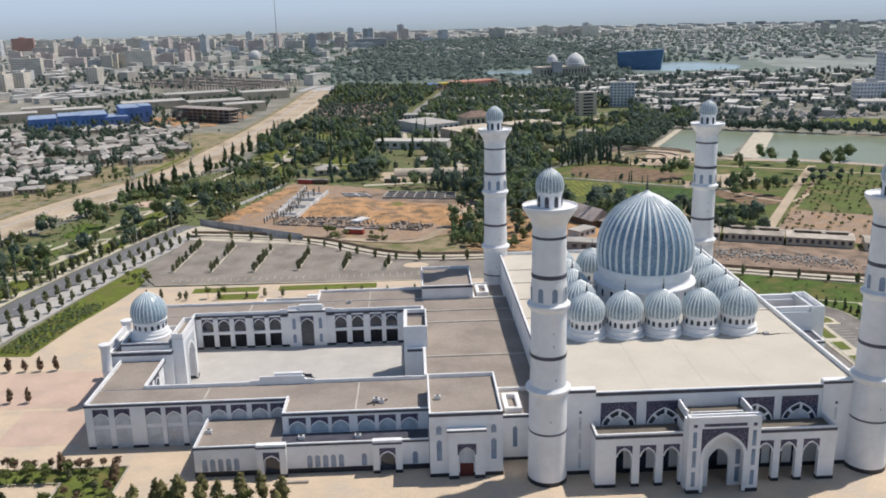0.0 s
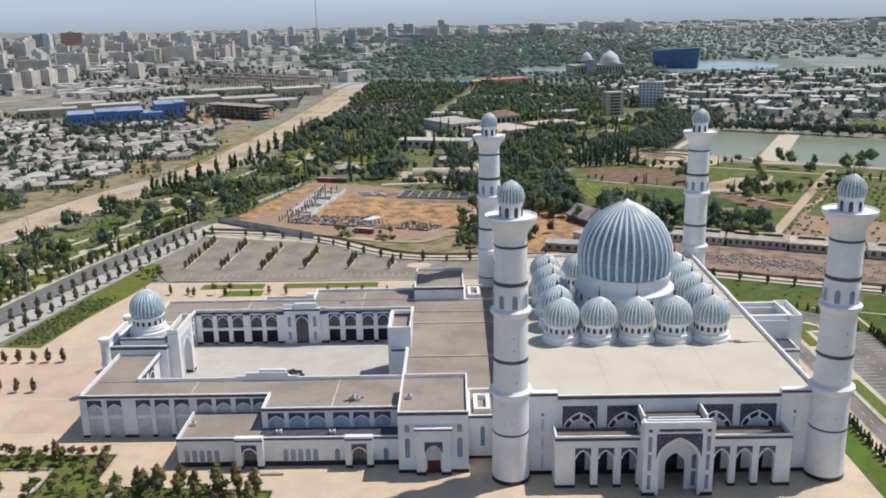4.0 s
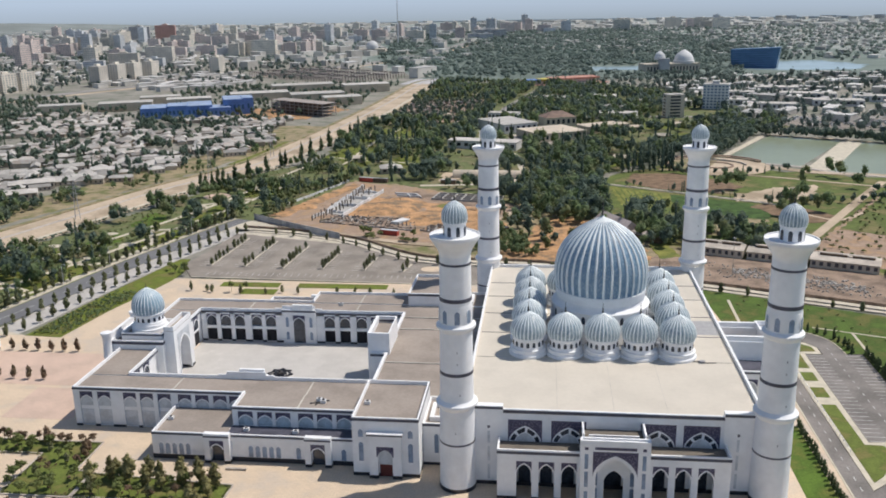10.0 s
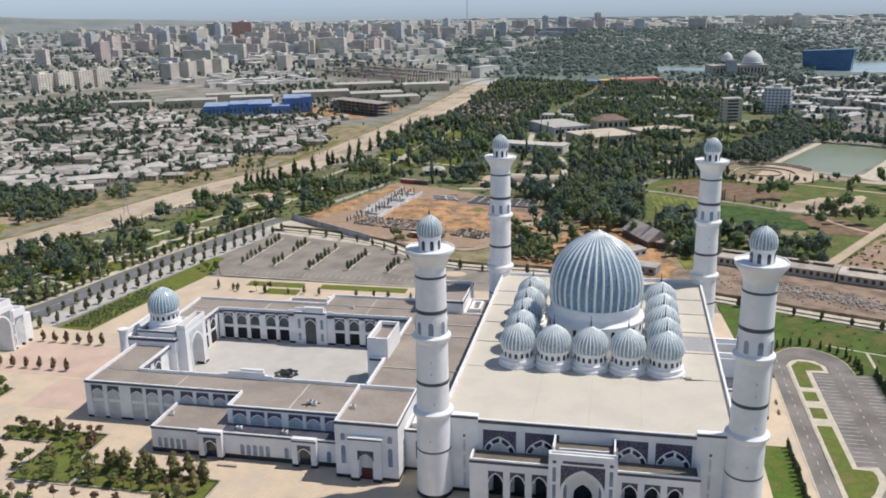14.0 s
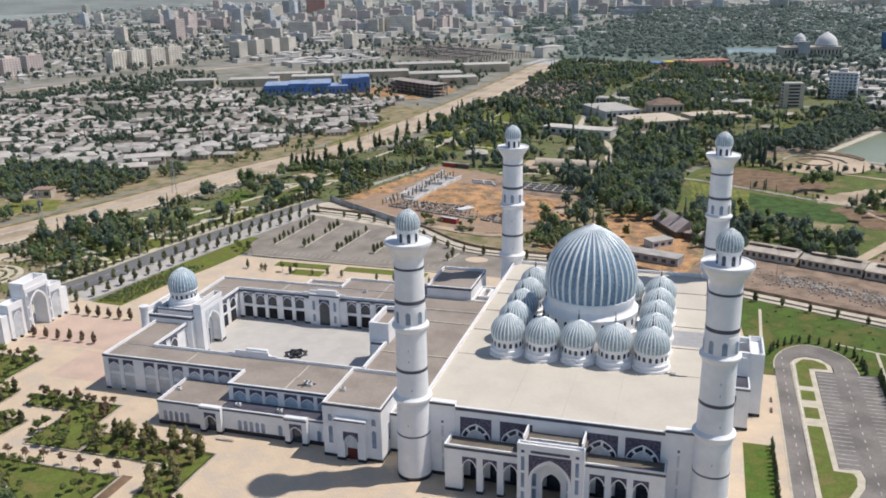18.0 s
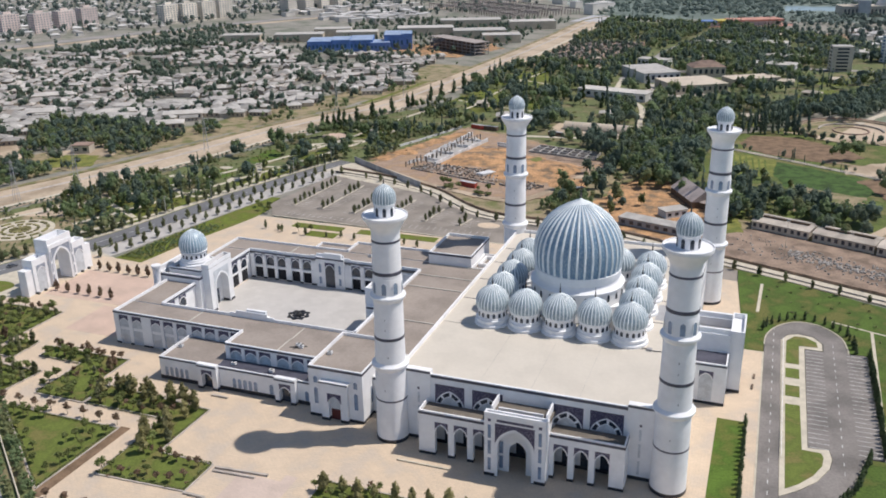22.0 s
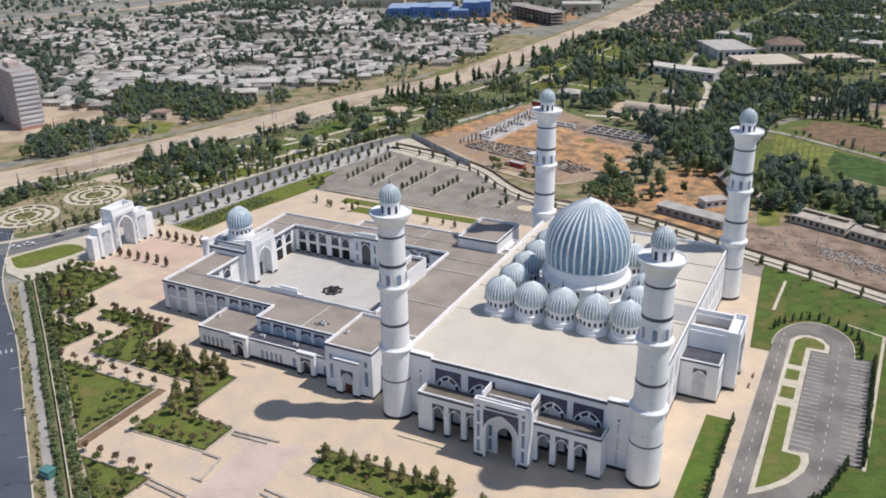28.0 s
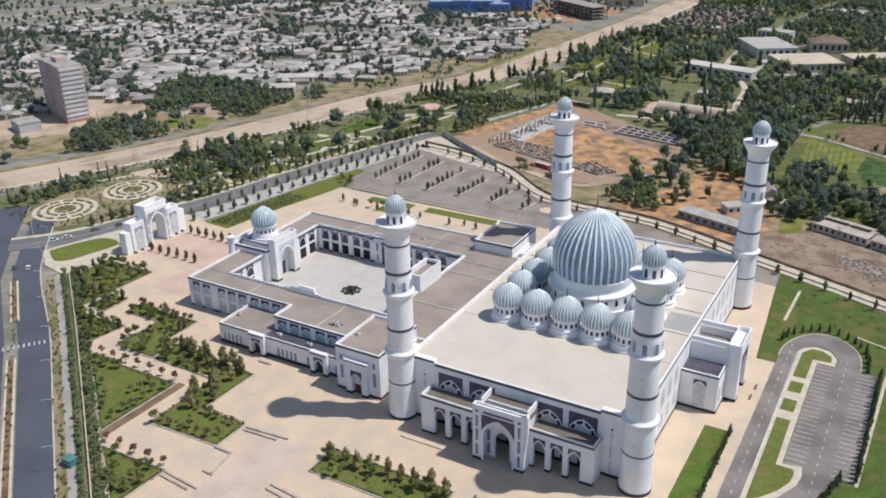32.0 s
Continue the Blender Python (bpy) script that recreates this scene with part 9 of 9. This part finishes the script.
spots = cluster(-900, 2100, 34, 420, 260) + cluster(-500, 2500, 30, 420, 260) + cluster(-1300, 1900, 26, 330, 220) + cluster(-1170, 1890, 9, 90, 60) + cluster(-150, 2800, 18, 420, 160) + cluster(-1500, 2700, 22, 500, 300) + cluster(-620, 1760, 14, 160, 90) + cluster(500, 2950, 7, 120, 80) + cluster(1500, 2500, 9, 300, 200) + cluster(-900, 1420, 10, 200, 100) + [(460, 745), (492, 775), (-1036, 1700), (-1080, 1640), (-990, 1740)]
for x, y in spots:
    if near_line((x, y), HWY, 30) or x * x + y * y > 3250 ** 2:
        continue
    k = sky_r.randrange(len(kinds))
    m = pose(x, y, -0.45, 0, 0, sky_r.choice((6, 12, -4, -12, 84)) + sky_r.uniform(-5, 5)) @ Matrix.Diagonal((1, 1, sky_r.uniform(0.8, 1.3), 1))
    if k not in first_of:
        first_of[k] = block("apartment_building", (x, y), label="far city apartment building with rows of windows", group="city skyline", win=CITY_GLASS, **kinds[k])
        first_of[k].matrix_basis = m
    else:
        copy_thing(first_of[k], m).matrix_basis = m
YELLOW_SHEET = material("yellow_sheet", (0.55, 0.45, 0.10), 0.7, 0.1)
for x, y in ((-882, 742), (-850, 766), (-842, 803), (-841, 846)):
    block("apartment_block", (x, y), 15, 26, 8, CITY_PINK, "pinkish apartment block beside the highway", "pink flats", turn=-14, bays=(3, 6), win=CITY_GLASS)
market = thing("market_frame", "wide unfinished concrete frame of columns and beams", "building site")
for i in range(6):
    for j in range(3):
        x, y = -115 + 40 * i, -50 + 44 * j
        part("roof_beam", Shape().box(x, x + 34, y, y + 1.2, 7.5, 8.7).box(x, x + 34, y + 34, y + 35.2, 7.5, 8.7).box(x, x + 1.2, y, y + 35, 7.0, 7.5).box(x + 33, x + 34.2, y, y + 35, 7.0, 7.5), FRAME_GREY, market)
        for k in range(6):
            for s in (0, 17, 34):
                part("column", Shape().box(x + 6.5 * k, x + 6.5 * k + 1.0, y + s, y + s + 1.0, -0.5, 7.6), FRAME_GREY, market)
market.matrix_basis = pose(-330, 1165, -0.45, 0, 0, -38)
stand = thing("stadium_roof", "long coloured stadium roof in red, yellow and blue", "stadium")
part("red_roof", Shape().box(-8, 62, -14, 14, 6, 8), WALL_BRICK, stand)
part("yellow_roof", Shape().box(-26, -9, -10, 10, 5, 7.5), YELLOW_SHEET, stand)
part("blue_roof", Shape().box(-44, -27, -10, 10, 5, 7), BLUE_CLAD, stand)
part("wall", Shape().box(-40, 60, -8, 8, -0.5, 5.5), WALL_PALE, stand)
stand.matrix_basis = pose(34, 1050, -0.45, 0, 0, 27)
# brick red lightened toward orange-pink, haze painted into the colour
CITY_BRICK = material("hazed_brick_render", (0.66, 0.37, 0.30), 0.85, 0.08, 12.0, 1.5, 0.05)
block("apartment_building", (-1150, 2500), 60, 24, 15, CITY_BRICK, "brick-red apartment building on the skyline", "city skyline", turn=15)
block("apartment_building", (-1225, 2480), 60, 22, 14, WALL_GREY, "grey office building on the skyline", "city skyline", turn=15)
block("ministry_building", (-137, 2385), 90, 24, 8, WALL_PALE, "wide white public building among trees", turn=5)
hotel = thing("glass_hotel", "wide blue glass hotel with leaning ends", "hotel")
part("curtain_wall", Shape().add([(-37, -11, -0.5), (39, -11, -0.5), (39, 11, -0.5), (-37, 11, -0.5), (-40, -11, 36), (43, -11, 41), (43, 11, 41), (-40, 11, 36)], [(0, 3, 2, 1), (4, 5, 6, 7), (0, 1, 5, 4), (1, 2, 6, 5), (2, 3, 7, 6), (3, 0, 4, 7)]), BLUE_GLASS, hotel)
for f in range(10):
    part("floor_line", Shape().box(-37.5, 39.5, -11.1, -11.0, 2 + 3.5 * f, 2.5 + 3.5 * f), BLUE_CLAD, hotel)
hotel.matrix_basis = pose(352, 1290, -0.45, 0, 0, -21) @ Matrix.Diagonal((0.9, 1, 0.8, 1))
palace = thing("domed_palace", "wide stone palace with two pale domes", "palace")
part("wall", Shape().box(-55, 45, -18, 18, -0.5, 18), WALL_BEIGE, palace)
part("portal", Shape().box(-32, -14, -24, -16, -0.5, 28), WALL_GREY, palace)
for x, r, z in ((22, 17, 18), (-23, 9, 26)):
    part("drum", Shape().lathe([(r * 1.1, z - 1), (r * 1.1, z + 4), (r, z + 4.5)], 24, (x, 0)), WALL_PALE, palace)
    part("dome", Shape().lathe([(r, z + 4), (r * 0.96, z + 4 + r * 0.35), (r * 0.75, z + 4 + r * 0.7), (r * 0.4, z + 4 + r * 0.98), (0.3, z + 5 + r * 1.15)], 24, (x, 0)), WALL_PALE, palace, smooth=True)
for k in range(16):
    part("window", Shape().box(-52 + 6 * k, -49.5 + 6 * k, -18.1, -17.9, 4, 13), DARK_GLASS, palace)
palace.matrix_basis = pose(212, 1207, -0.45, 0, 0, 15) @ Matrix.Diagonal((0.86, 0.86, 0.82, 1))
ball = thing("domed_pavilion", "pale round-domed pavilion near the canal end", "building")
part("wall", Shape().box(-30, 30, -12, 12, -0.5, 12), WALL_BEIGE, ball)
part("dome", Shape().lathe([(11, 10), (13, 16), (12.5, 21), (9, 26), (4, 28.6), (0.3, 29.2)], 24), WALL_PALE, ball, smooth=True)
ball.matrix_basis = pose(-352, 1725, -0.45)
flag = thing("flagpole", "very tall white flagpole with a tricolour flag", "flagpole", at=(-360, 2120, 0))
part("pole", Shape().tube([(0, 0, -0.5), (0, 0, 60), (0, 0, 165)], [1.7, 1.3, 0.6], 10), WALL_PALE, flag)
for k, (m, nm) in enumerate(((RED_PAINT, "red_stripe"), (CAR_WHITE, "white_stripe"), (LEAF, "green_stripe"))):
    z1 = 161 - 5.6 * k
    w = [(-1 - 2.6 * j, 2 * math.sin(j * 0.9), -1.0 * j) for j in range(10)]
    fs = Shape()
    for a, b in zip(w, w[1:]):
        fs.add([(a[0], a[1], z1 + a[2]), (b[0], b[1], z1 + b[2]), (b[0], b[1], z1 - 5.6 + b[2]), (a[0], a[1], z1 - 5.6 + a[2]), (a[0], a[1] + 0.1, z1 + a[2]), (b[0], b[1] + 0.1, z1 + b[2]), (b[0], b[1] + 0.1, z1 - 5.6 + b[2]), (a[0], a[1] + 0.1, z1 - 5.6 + a[2])], [(0, 1, 2, 3), (7, 6, 5, 4)])
    part(nm, fs, m, flag)

PARKED = material("parked_paint", (0.45, 0.45, 0.46), 0.4, 0.1, 3.0, 0.6, 0.0, island=0.6)
lot_r = random.Random(19)
parked = Shape()
for i in range(9):
    for j in range(26):
        if lot_r.random() < 0.6:
            x, y = 262 + 5.6 * j - 1.2 * i, 640 + 7.0 * i - 1.4 * j
            if inside((x, y), [(238, 642), (345, 596), (424, 650), (330, 694), (260, 694)]):
                parked.box(x - 1.0, x + 1.0, y - 2.2, y + 2.2, -0.3, 0.5).box(x - 0.85, x + 0.85, y - 1.1, y + 1.3, 0.5, 1.15)
tagged(new("parked_cars", parked.data("parked_cars", PARKED)), "rows of far parked cars beyond the ponds", "cars", kind="stuff")
# low city quarters and far greenery: uncountable
CITY_ROOF = material("white_city_roof", (0.53, 0.52, 0.50), 0.7, 0.08, 20.0, 2.0, 0.0, alt=(0.48, 0.45, 0.42), island=0.3)
CITY_WALL = material("pale_city_wall", (0.58, 0.55, 0.50), 0.85, 0.08, 20.0, 2.0, 0.0, island=0.25)
cr = random.Random(55)
lw, lr = Shape(), Shape()


def low_city(ring, count, gap, size, height, seed):
    for x, y in scatter(ring, count, gap, seed):
        if not clear((x, y)) or near_line((x, y), HWY, 20):
            continue
        w, d, h = cr.uniform(*size), cr.uniform(size[0] * 0.7, size[1] * 0.5), cr.uniform(*height)
        m = pose(x, y, -0.45, 0, 0, cr.choice((55, -35, 62)) + cr.uniform(-8, 8))
        a = Shape().box(-w / 2, w / 2, -d / 2, d / 2, -0.3, h)
        b = Shape().box(-w / 2 - 0.3, w / 2 + 0.3, -d / 2 - 0.3, d / 2 + 0.3, h, h + 0.5) if size[1] > 20 else hip_roof(Shape(), w, d, h, h + 1.6)
        lw.add([m @ Vector(v) for v in a.v], a.f)
        lr.add([m @ Vector(v) for v in b.v], b.f)


low_city([(215, 600), (330, 640), (520, 580), (900, 640), (1300, 1150), (700, 1120), (300, 1150), (150, 960), (215, 760)], 110, 26, (16, 40), (4, 8), 56)
low_city([(215, 600), (330, 640), (520, 580), (900, 640), (1300, 1150), (700, 1120), (300, 1150), (150, 960), (215, 760)], 260, 14, (8, 15), (3, 5), 57)
low_city([(-1700, 900), (-800, 700), (-690, 1050), (-560, 1260), (-450, 1500), (-900, 1900), (-1900, 1900)], 1100, 14, (7, 14), (3, 5), 58)
low_city([(-1800, 1500), (-400, 1300), (-150, 1150), (-120, 2000), (-300, 3200), (-2300, 3200)], 600, 26, (14, 40), (5, 15), 59)
low_city([(-150, 1900), (400, 1500), (1700, 1250), (2300, 2500), (1500, 3000), (-300, 3200)], 1500, 22, (9, 26), (3, 7), 60)
low_city([(-640, 1040), (-440, 960), (-400, 1050), (-480, 1240), (-540, 1200)], 70, 17, (14, 30), (4, 8), 61)
low_city([(-1500, 560), (-1000, 600), (-800, 640), (-700, 760), (-720, 880), (-1500, 900)], 260, 13, (7, 14), (3, 5), 62)
low_city([(-2200, 3100), (2000, 2900), (2400, 3900), (-2600, 3900)], 420, 60, (30, 70), (6, 14), 64)
tagged(new("low_city_walls", lw.data("low_city_walls", CITY_WALL)), "plastered walls of crowded low city buildings", "buildings", kind="stuff")
tagged(new("low_city_roofs", lr.data("low_city_roofs", CITY_ROOF)), "pale roofs of crowded low city buildings", "buildings", kind="stuff")


def far_trees(ring, count, gap, seed, h=(4, 11), n=9, leaf=2.2, k=2, mat=None, broad=1.0):
    ps = [p for p in scatter(ring, count, gap, seed) if clear(p)]
    return wood("far_trees", ps, "far green trees between city buildings", mat or LEAF_FAR, h, n, leaf, seed + 1, k, broad=broad)


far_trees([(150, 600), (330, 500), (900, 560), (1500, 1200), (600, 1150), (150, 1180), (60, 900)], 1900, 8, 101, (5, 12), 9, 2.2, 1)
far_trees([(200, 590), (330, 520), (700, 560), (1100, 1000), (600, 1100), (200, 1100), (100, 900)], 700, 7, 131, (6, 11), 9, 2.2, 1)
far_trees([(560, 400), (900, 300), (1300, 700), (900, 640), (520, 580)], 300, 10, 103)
# broad low crowns close dark gaps, lifting these far woods as haze would
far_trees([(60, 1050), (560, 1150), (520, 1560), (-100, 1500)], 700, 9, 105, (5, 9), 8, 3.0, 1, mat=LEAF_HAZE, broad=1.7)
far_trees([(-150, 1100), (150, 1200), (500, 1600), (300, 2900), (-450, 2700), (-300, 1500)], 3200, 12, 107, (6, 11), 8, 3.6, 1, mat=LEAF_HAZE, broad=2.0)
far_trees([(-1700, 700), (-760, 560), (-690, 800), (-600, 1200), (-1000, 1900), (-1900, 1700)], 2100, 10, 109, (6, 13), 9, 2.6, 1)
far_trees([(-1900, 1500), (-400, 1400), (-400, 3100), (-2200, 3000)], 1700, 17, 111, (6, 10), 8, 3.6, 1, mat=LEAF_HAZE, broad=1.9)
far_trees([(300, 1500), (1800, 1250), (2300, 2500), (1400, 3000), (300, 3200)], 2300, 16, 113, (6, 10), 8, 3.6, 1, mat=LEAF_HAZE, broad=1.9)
far_trees([(-700, 400), (-500, 230), (-420, 180), (-760, 330), (-1300, 600), (-1000, 700), (-720, 600)], 420, 8, 115, mat=WOOD_DARK)
far_trees([(-690, 560), (-480, 735), (-420, 760), (-500, 760), (-560, 860), (-650, 900), (-680, 700)], 300, 7, 119, mat=WOOD_DARK)
far_trees([(-430, 880), (-200, 880), (-170, 1060), (-460, 1000)], 160, 10, 121, mat=WOOD_DARK)
far_trees([(-400, 760), (-200, 760), (-190, 1050), (-480, 960)], 200, 11, 117, mat=WOOD_DARK)
far_trees([(-560, 720), (-420, 700), (-180, 880), (-200, 760), (-300, 640), (-480, 700)], 110, 9, 133, mat=WOOD_DARK)
far_trees([(-700, 1050), (-520, 1000), (-330, 1120), (-260, 1400), (-560, 1560), (-820, 1400)], 420, 11, 135, (6, 13))


# ---- small things ----
def car(at, turn, mat, label, size=(4.4, 1.8)):
    w, d = size
    c = thing("car", label, "car", "cars on the road")
    part("body", Shape().add([(-w / 2, -d / 2, 0.35), (w / 2, -d / 2, 0.35), (w / 2, d / 2, 0.35), (-w / 2, d / 2, 0.35), (-w / 2, -d / 2, 0.85), (w / 2, -d / 2, 0.75), (w / 2, d / 2, 0.75), (-w / 2, d / 2, 0.85)], [(0, 3, 2, 1), (4, 5, 6, 7), (0, 1, 5, 4), (1, 2, 6, 5), (2, 3, 7, 6), (3, 0, 4, 7)]), mat, c)
    part("cabin", Shape().add([(-w * 0.4, -d * 0.46, 0.83), (w * 0.22, -d * 0.46, 0.79), (w * 0.22, d * 0.46, 0.79), (-w * 0.4, d * 0.46, 0.83), (-w * 0.28, -d * 0.4, 1.42), (w * 0.08, -d * 0.4, 1.42), (w * 0.08, d * 0.4, 1.42), (-w * 0.28, d * 0.4, 1.42)], [(0, 1, 5, 4), (1, 2, 6, 5), (2, 3, 7, 6), (3, 0, 4, 7)]), DARK_GLASS, c, "dark windows")
    part("roof", Shape().box(-w * 0.29, w * 0.09, -d * 0.41, d * 0.41, 1.41, 1.47), mat, c)
    for x in (-w * 0.3, w * 0.3):
        for y in (-d / 2, d / 2 - 0.2):
            s = Shape()
            ring = [(0.32 * math.cos(math.pi * k / 5), 0.32 * math.sin(math.pi * k / 5)) for k in range(10)]
            s.add([(x + a, y, 0.32 + b) for a, b in ring] + [(x + a, y + 0.2, 0.32 + b) for a, b in ring], [tuple(range(10)), tuple(reversed(range(10, 20)))] + [((k + 1) % 10, k, 10 + k, 10 + (k + 1) % 10) for k in range(10)])
            part("wheel", s, RUBBER, c)
    c.matrix_basis = pose(at[0], at[1], at[2] if len(at) > 2 else -0.2, 0, 0, turn)
    return c


def bus(at, turn):
    b = thing("bus", "white city bus with dark windows", "bus")
    part("body", Shape().box(-5.6, 5.6, -1.25, 1.25, 0.4, 3.1), CAR_WHITE, b)
    for s in (-1.28, 1.24):
        part("window", Shape().box(-5.2, 5.0, s, s + 0.04, 1.4, 2.5), DARK_GLASS, b)
    part("windscreen", Shape().box(5.58, 5.64, -1.1, 1.1, 1.2, 2.7), DARK_GLASS, b)
    part("roof_unit", Shape().box(-2.5, 1.5, -0.8, 0.8, 3.1, 3.35), WALL_PALE, b)
    for x in (-3.6, 3.6):
        for y in (-1.3, 1.0):
            s = Shape()
            ring = [(0.5 * math.cos(math.pi * k / 6), 0.5 * math.sin(math.pi * k / 6)) for k in range(12)]
            s.add([(x + a, y, 0.5 + q) for a, q in ring] + [(x + a, y + 0.3, 0.5 + q) for a, q in ring], [tuple(range(12)), tuple(reversed(range(12, 24)))] + [((k + 1) % 12, k, 12 + k, 12 + (k + 1) % 12) for k in range(12)])
            part("wheel", s, RUBBER, b)
    b.matrix_basis = pose(at[0], at[1], -0.22, 0, 0, turn)


def street_lamp(x, y, turn, h=8.5):
    l = thing("street_lamp", "slim grey street lamp with one arm", "street lamp", "street lamps")
    part("pole", Shape().tube([(0, 0, -0.3), (0, 0, h)], [0.12, 0.07], 6), WALL_PALE, l)
    part("arm", Shape().tube([(0, 0, h - 0.1), (0.9, 0, h + 0.35), (2.2, 0, h + 0.4)], 0.05, 5), WALL_PALE, l)
    part("head", Shape().box(1.9, 2.8, -0.16, 0.16, h + 0.3, h + 0.48), WALL_GREY, l)
    l.matrix_basis = pose(x, y, -0.1, 0, 0, turn)


def pylon(x, y, h=22):
    p = thing("power_pylon", "thin steel lattice power pylon", "pylon", "power pylons")
    for sx, sy in ((-1, -1), (1, -1), (1, 1), (-1, 1)):
        part("leg", Shape().tube([(sx * 1.4, sy * 1.4, -0.3), (sx * 0.3, sy * 0.3, h)], 0.1, 4), WALL_GREY, p)
    for k in range(6):
        z = h * (k + 0.5) / 6
        r = 1.4 - 1.1 * z / h
        r2 = 1.4 - 1.1 * (z + h / 6) / h
        part("brace", Shape().tube([(-r, -r, z), (r2, -r2, z + h / 7)], 0.06, 4).tube([(r, -r, z), (r2, r2, z + h / 7)], 0.06, 4), WALL_GREY, p)
    for z in (h - 1, h - 4, h - 7):
        part("cross_arm", Shape().tube([(-3, 0, z), (3, 0, z)], 0.09, 4), WALL_GREY, p)
    p.matrix_basis = pose(x, y, -0.4, 0, 0, 25)


for a, tn, m, lb in (((-202.4, 14.2), 135, CAR_WHITE, "white car on the asphalt road"), ((-208.3, 12.0), 135, CAR_GREY, "dark grey car on the asphalt road"), ((-218.5, 40.0), 55, CAR_WHITE, "white car turning into the boulevard"), ((-216.0, 45.5), 58, CAR_WHITE, "white car behind another at the junction"), ((-211.5, 58), 66, CAR_GREY, "dark car on the boulevard"), ((-206, 68), 70, CAR_GREY, "dark car on the boulevard")):
    car(a, tn, m, lb)
bus((-149.5, -42.5), 143)
for k, (x, y) in enumerate(along(offset_line(ROAD[1:], 6.4), 26, 8)):
    street_lamp(x, y, 235)
for k, (x, y) in enumerate(along(offset_line(BOUL, 7.6), 30, 10)):
    street_lamp(x, y, -30, 9)
for x, y in ((-278.5, 144), (-266.8, 176), (-244, 266), (-208, 379), (-330, 40), (-192, 470)):
    pylon(x, y)
mast = thing("lamp_mast", "tall thin lamp mast in the rubble yard", "mast", at=(102, 179, -0.2))
part("pole", Shape().tube([(0, 0, -0.3), (0, 0, 17)], [0.16, 0.1], 6), WALL_BEIGE, mast)
part("head", Shape().box(-0.7, 0.7, -0.2, 0.2, 16.8, 17.2), WALL_GREY, mast)
kiosk = thing("kiosk", "small teal sheet-metal kiosk on the footpath", "kiosk", at=(-71.8, -69.1, 0))
part("body", Shape().box(-1.8, 1.8, -1.3, 1.3, -0.1, 2.3), TEAL, kiosk)
part("roof", Shape().box(-2.0, 2.0, -1.5, 1.5, 2.3, 2.45), TEAL, kiosk)
part("counter", Shape().box(-1.4, 1.4, -1.45, -1.3, 1.0, 1.15), WALL_PALE, kiosk)

# air units, vents and roof clutter on the flat roofs
def roof_unit(x, y, z, w, d, h, label, mat=None):
    u = thing("roof_unit", label, "roof unit", "roof units")
    part("casing", Shape().box(-w / 2, w / 2, -d / 2, d / 2, 0.1, h), mat or WALL_PALE, u)
    part("fan_grille", Shape().lathe([(min(w, d) * 0.38, h), (min(w, d) * 0.38, h + 0.08), (min(w, d) * 0.3, h + 0.1)], 10), PLINTH, u)
    for a in (-w / 2 + 0.08, w / 2 - 0.08):
        part("foot", Shape().box(a - 0.06, a + 0.06, -d / 2, d / 2, 0.0, 0.1), METAL, u)
    u.matrix_basis = pose(x, y, z)


for x, y, z in ((-40.2, 19.9, 11.76), (-38.9, 19.0, 11.76), (-25.0, 11.8, 15.46), (-81.5, 15.5, 6.96), (-58.2, 10.4, 6.96), (-44.5, 10.0, 6.96), (-52.0, 98.5, 11.46)):
    roof_unit(x, y, z, 1.5, 1.1, 1.0, "small grey roof air unit")
pipe = thing("roof_pipe", "thin dark cable run on the cream roof", "pipe")
part("run", Shape().tube([(57.5, 36.4, 19.75), (64.0, 36.6, 19.8), (66.0, 35.4, 19.8), (68.5, 35.8, 19.8)], 0.12, 5), METAL, pipe)
part("junction_box", Shape().box(64.0, 65.4, 35.2, 36.4, 19.68, 20.3), WALL_GREY, pipe)
for x, y, w in ((82.5, 58.0, 5.0), (91.5, 60, 1.2), (91.8, 67, 1.0)):
    bench = thing("bench", "low dark bench on the paving", "bench", "benches", at=(x + 2.2, y, 0))
    part("seat", Shape().box(-0.3, 0.3, -1.4, 1.4, 0.38, 0.46), BARK, bench)
    for yy in (-1.1, 1.0):
        part("leg", Shape().box(-0.25, 0.25, yy, yy + 0.1, 0, 0.38), METAL, bench)
duct = thing("roof_pipe", "crossed dark pipes lying on the gravel roof", "pipe")
part("pipe_run", Shape().tube([(-42.5, 18.2, 11.9), (-37.5, 20.4, 11.9)], 0.2, 6).tube([(-40.8, 17.4, 11.9), (-39.6, 21.6, 11.9)], 0.18, 6), METAL, duct)
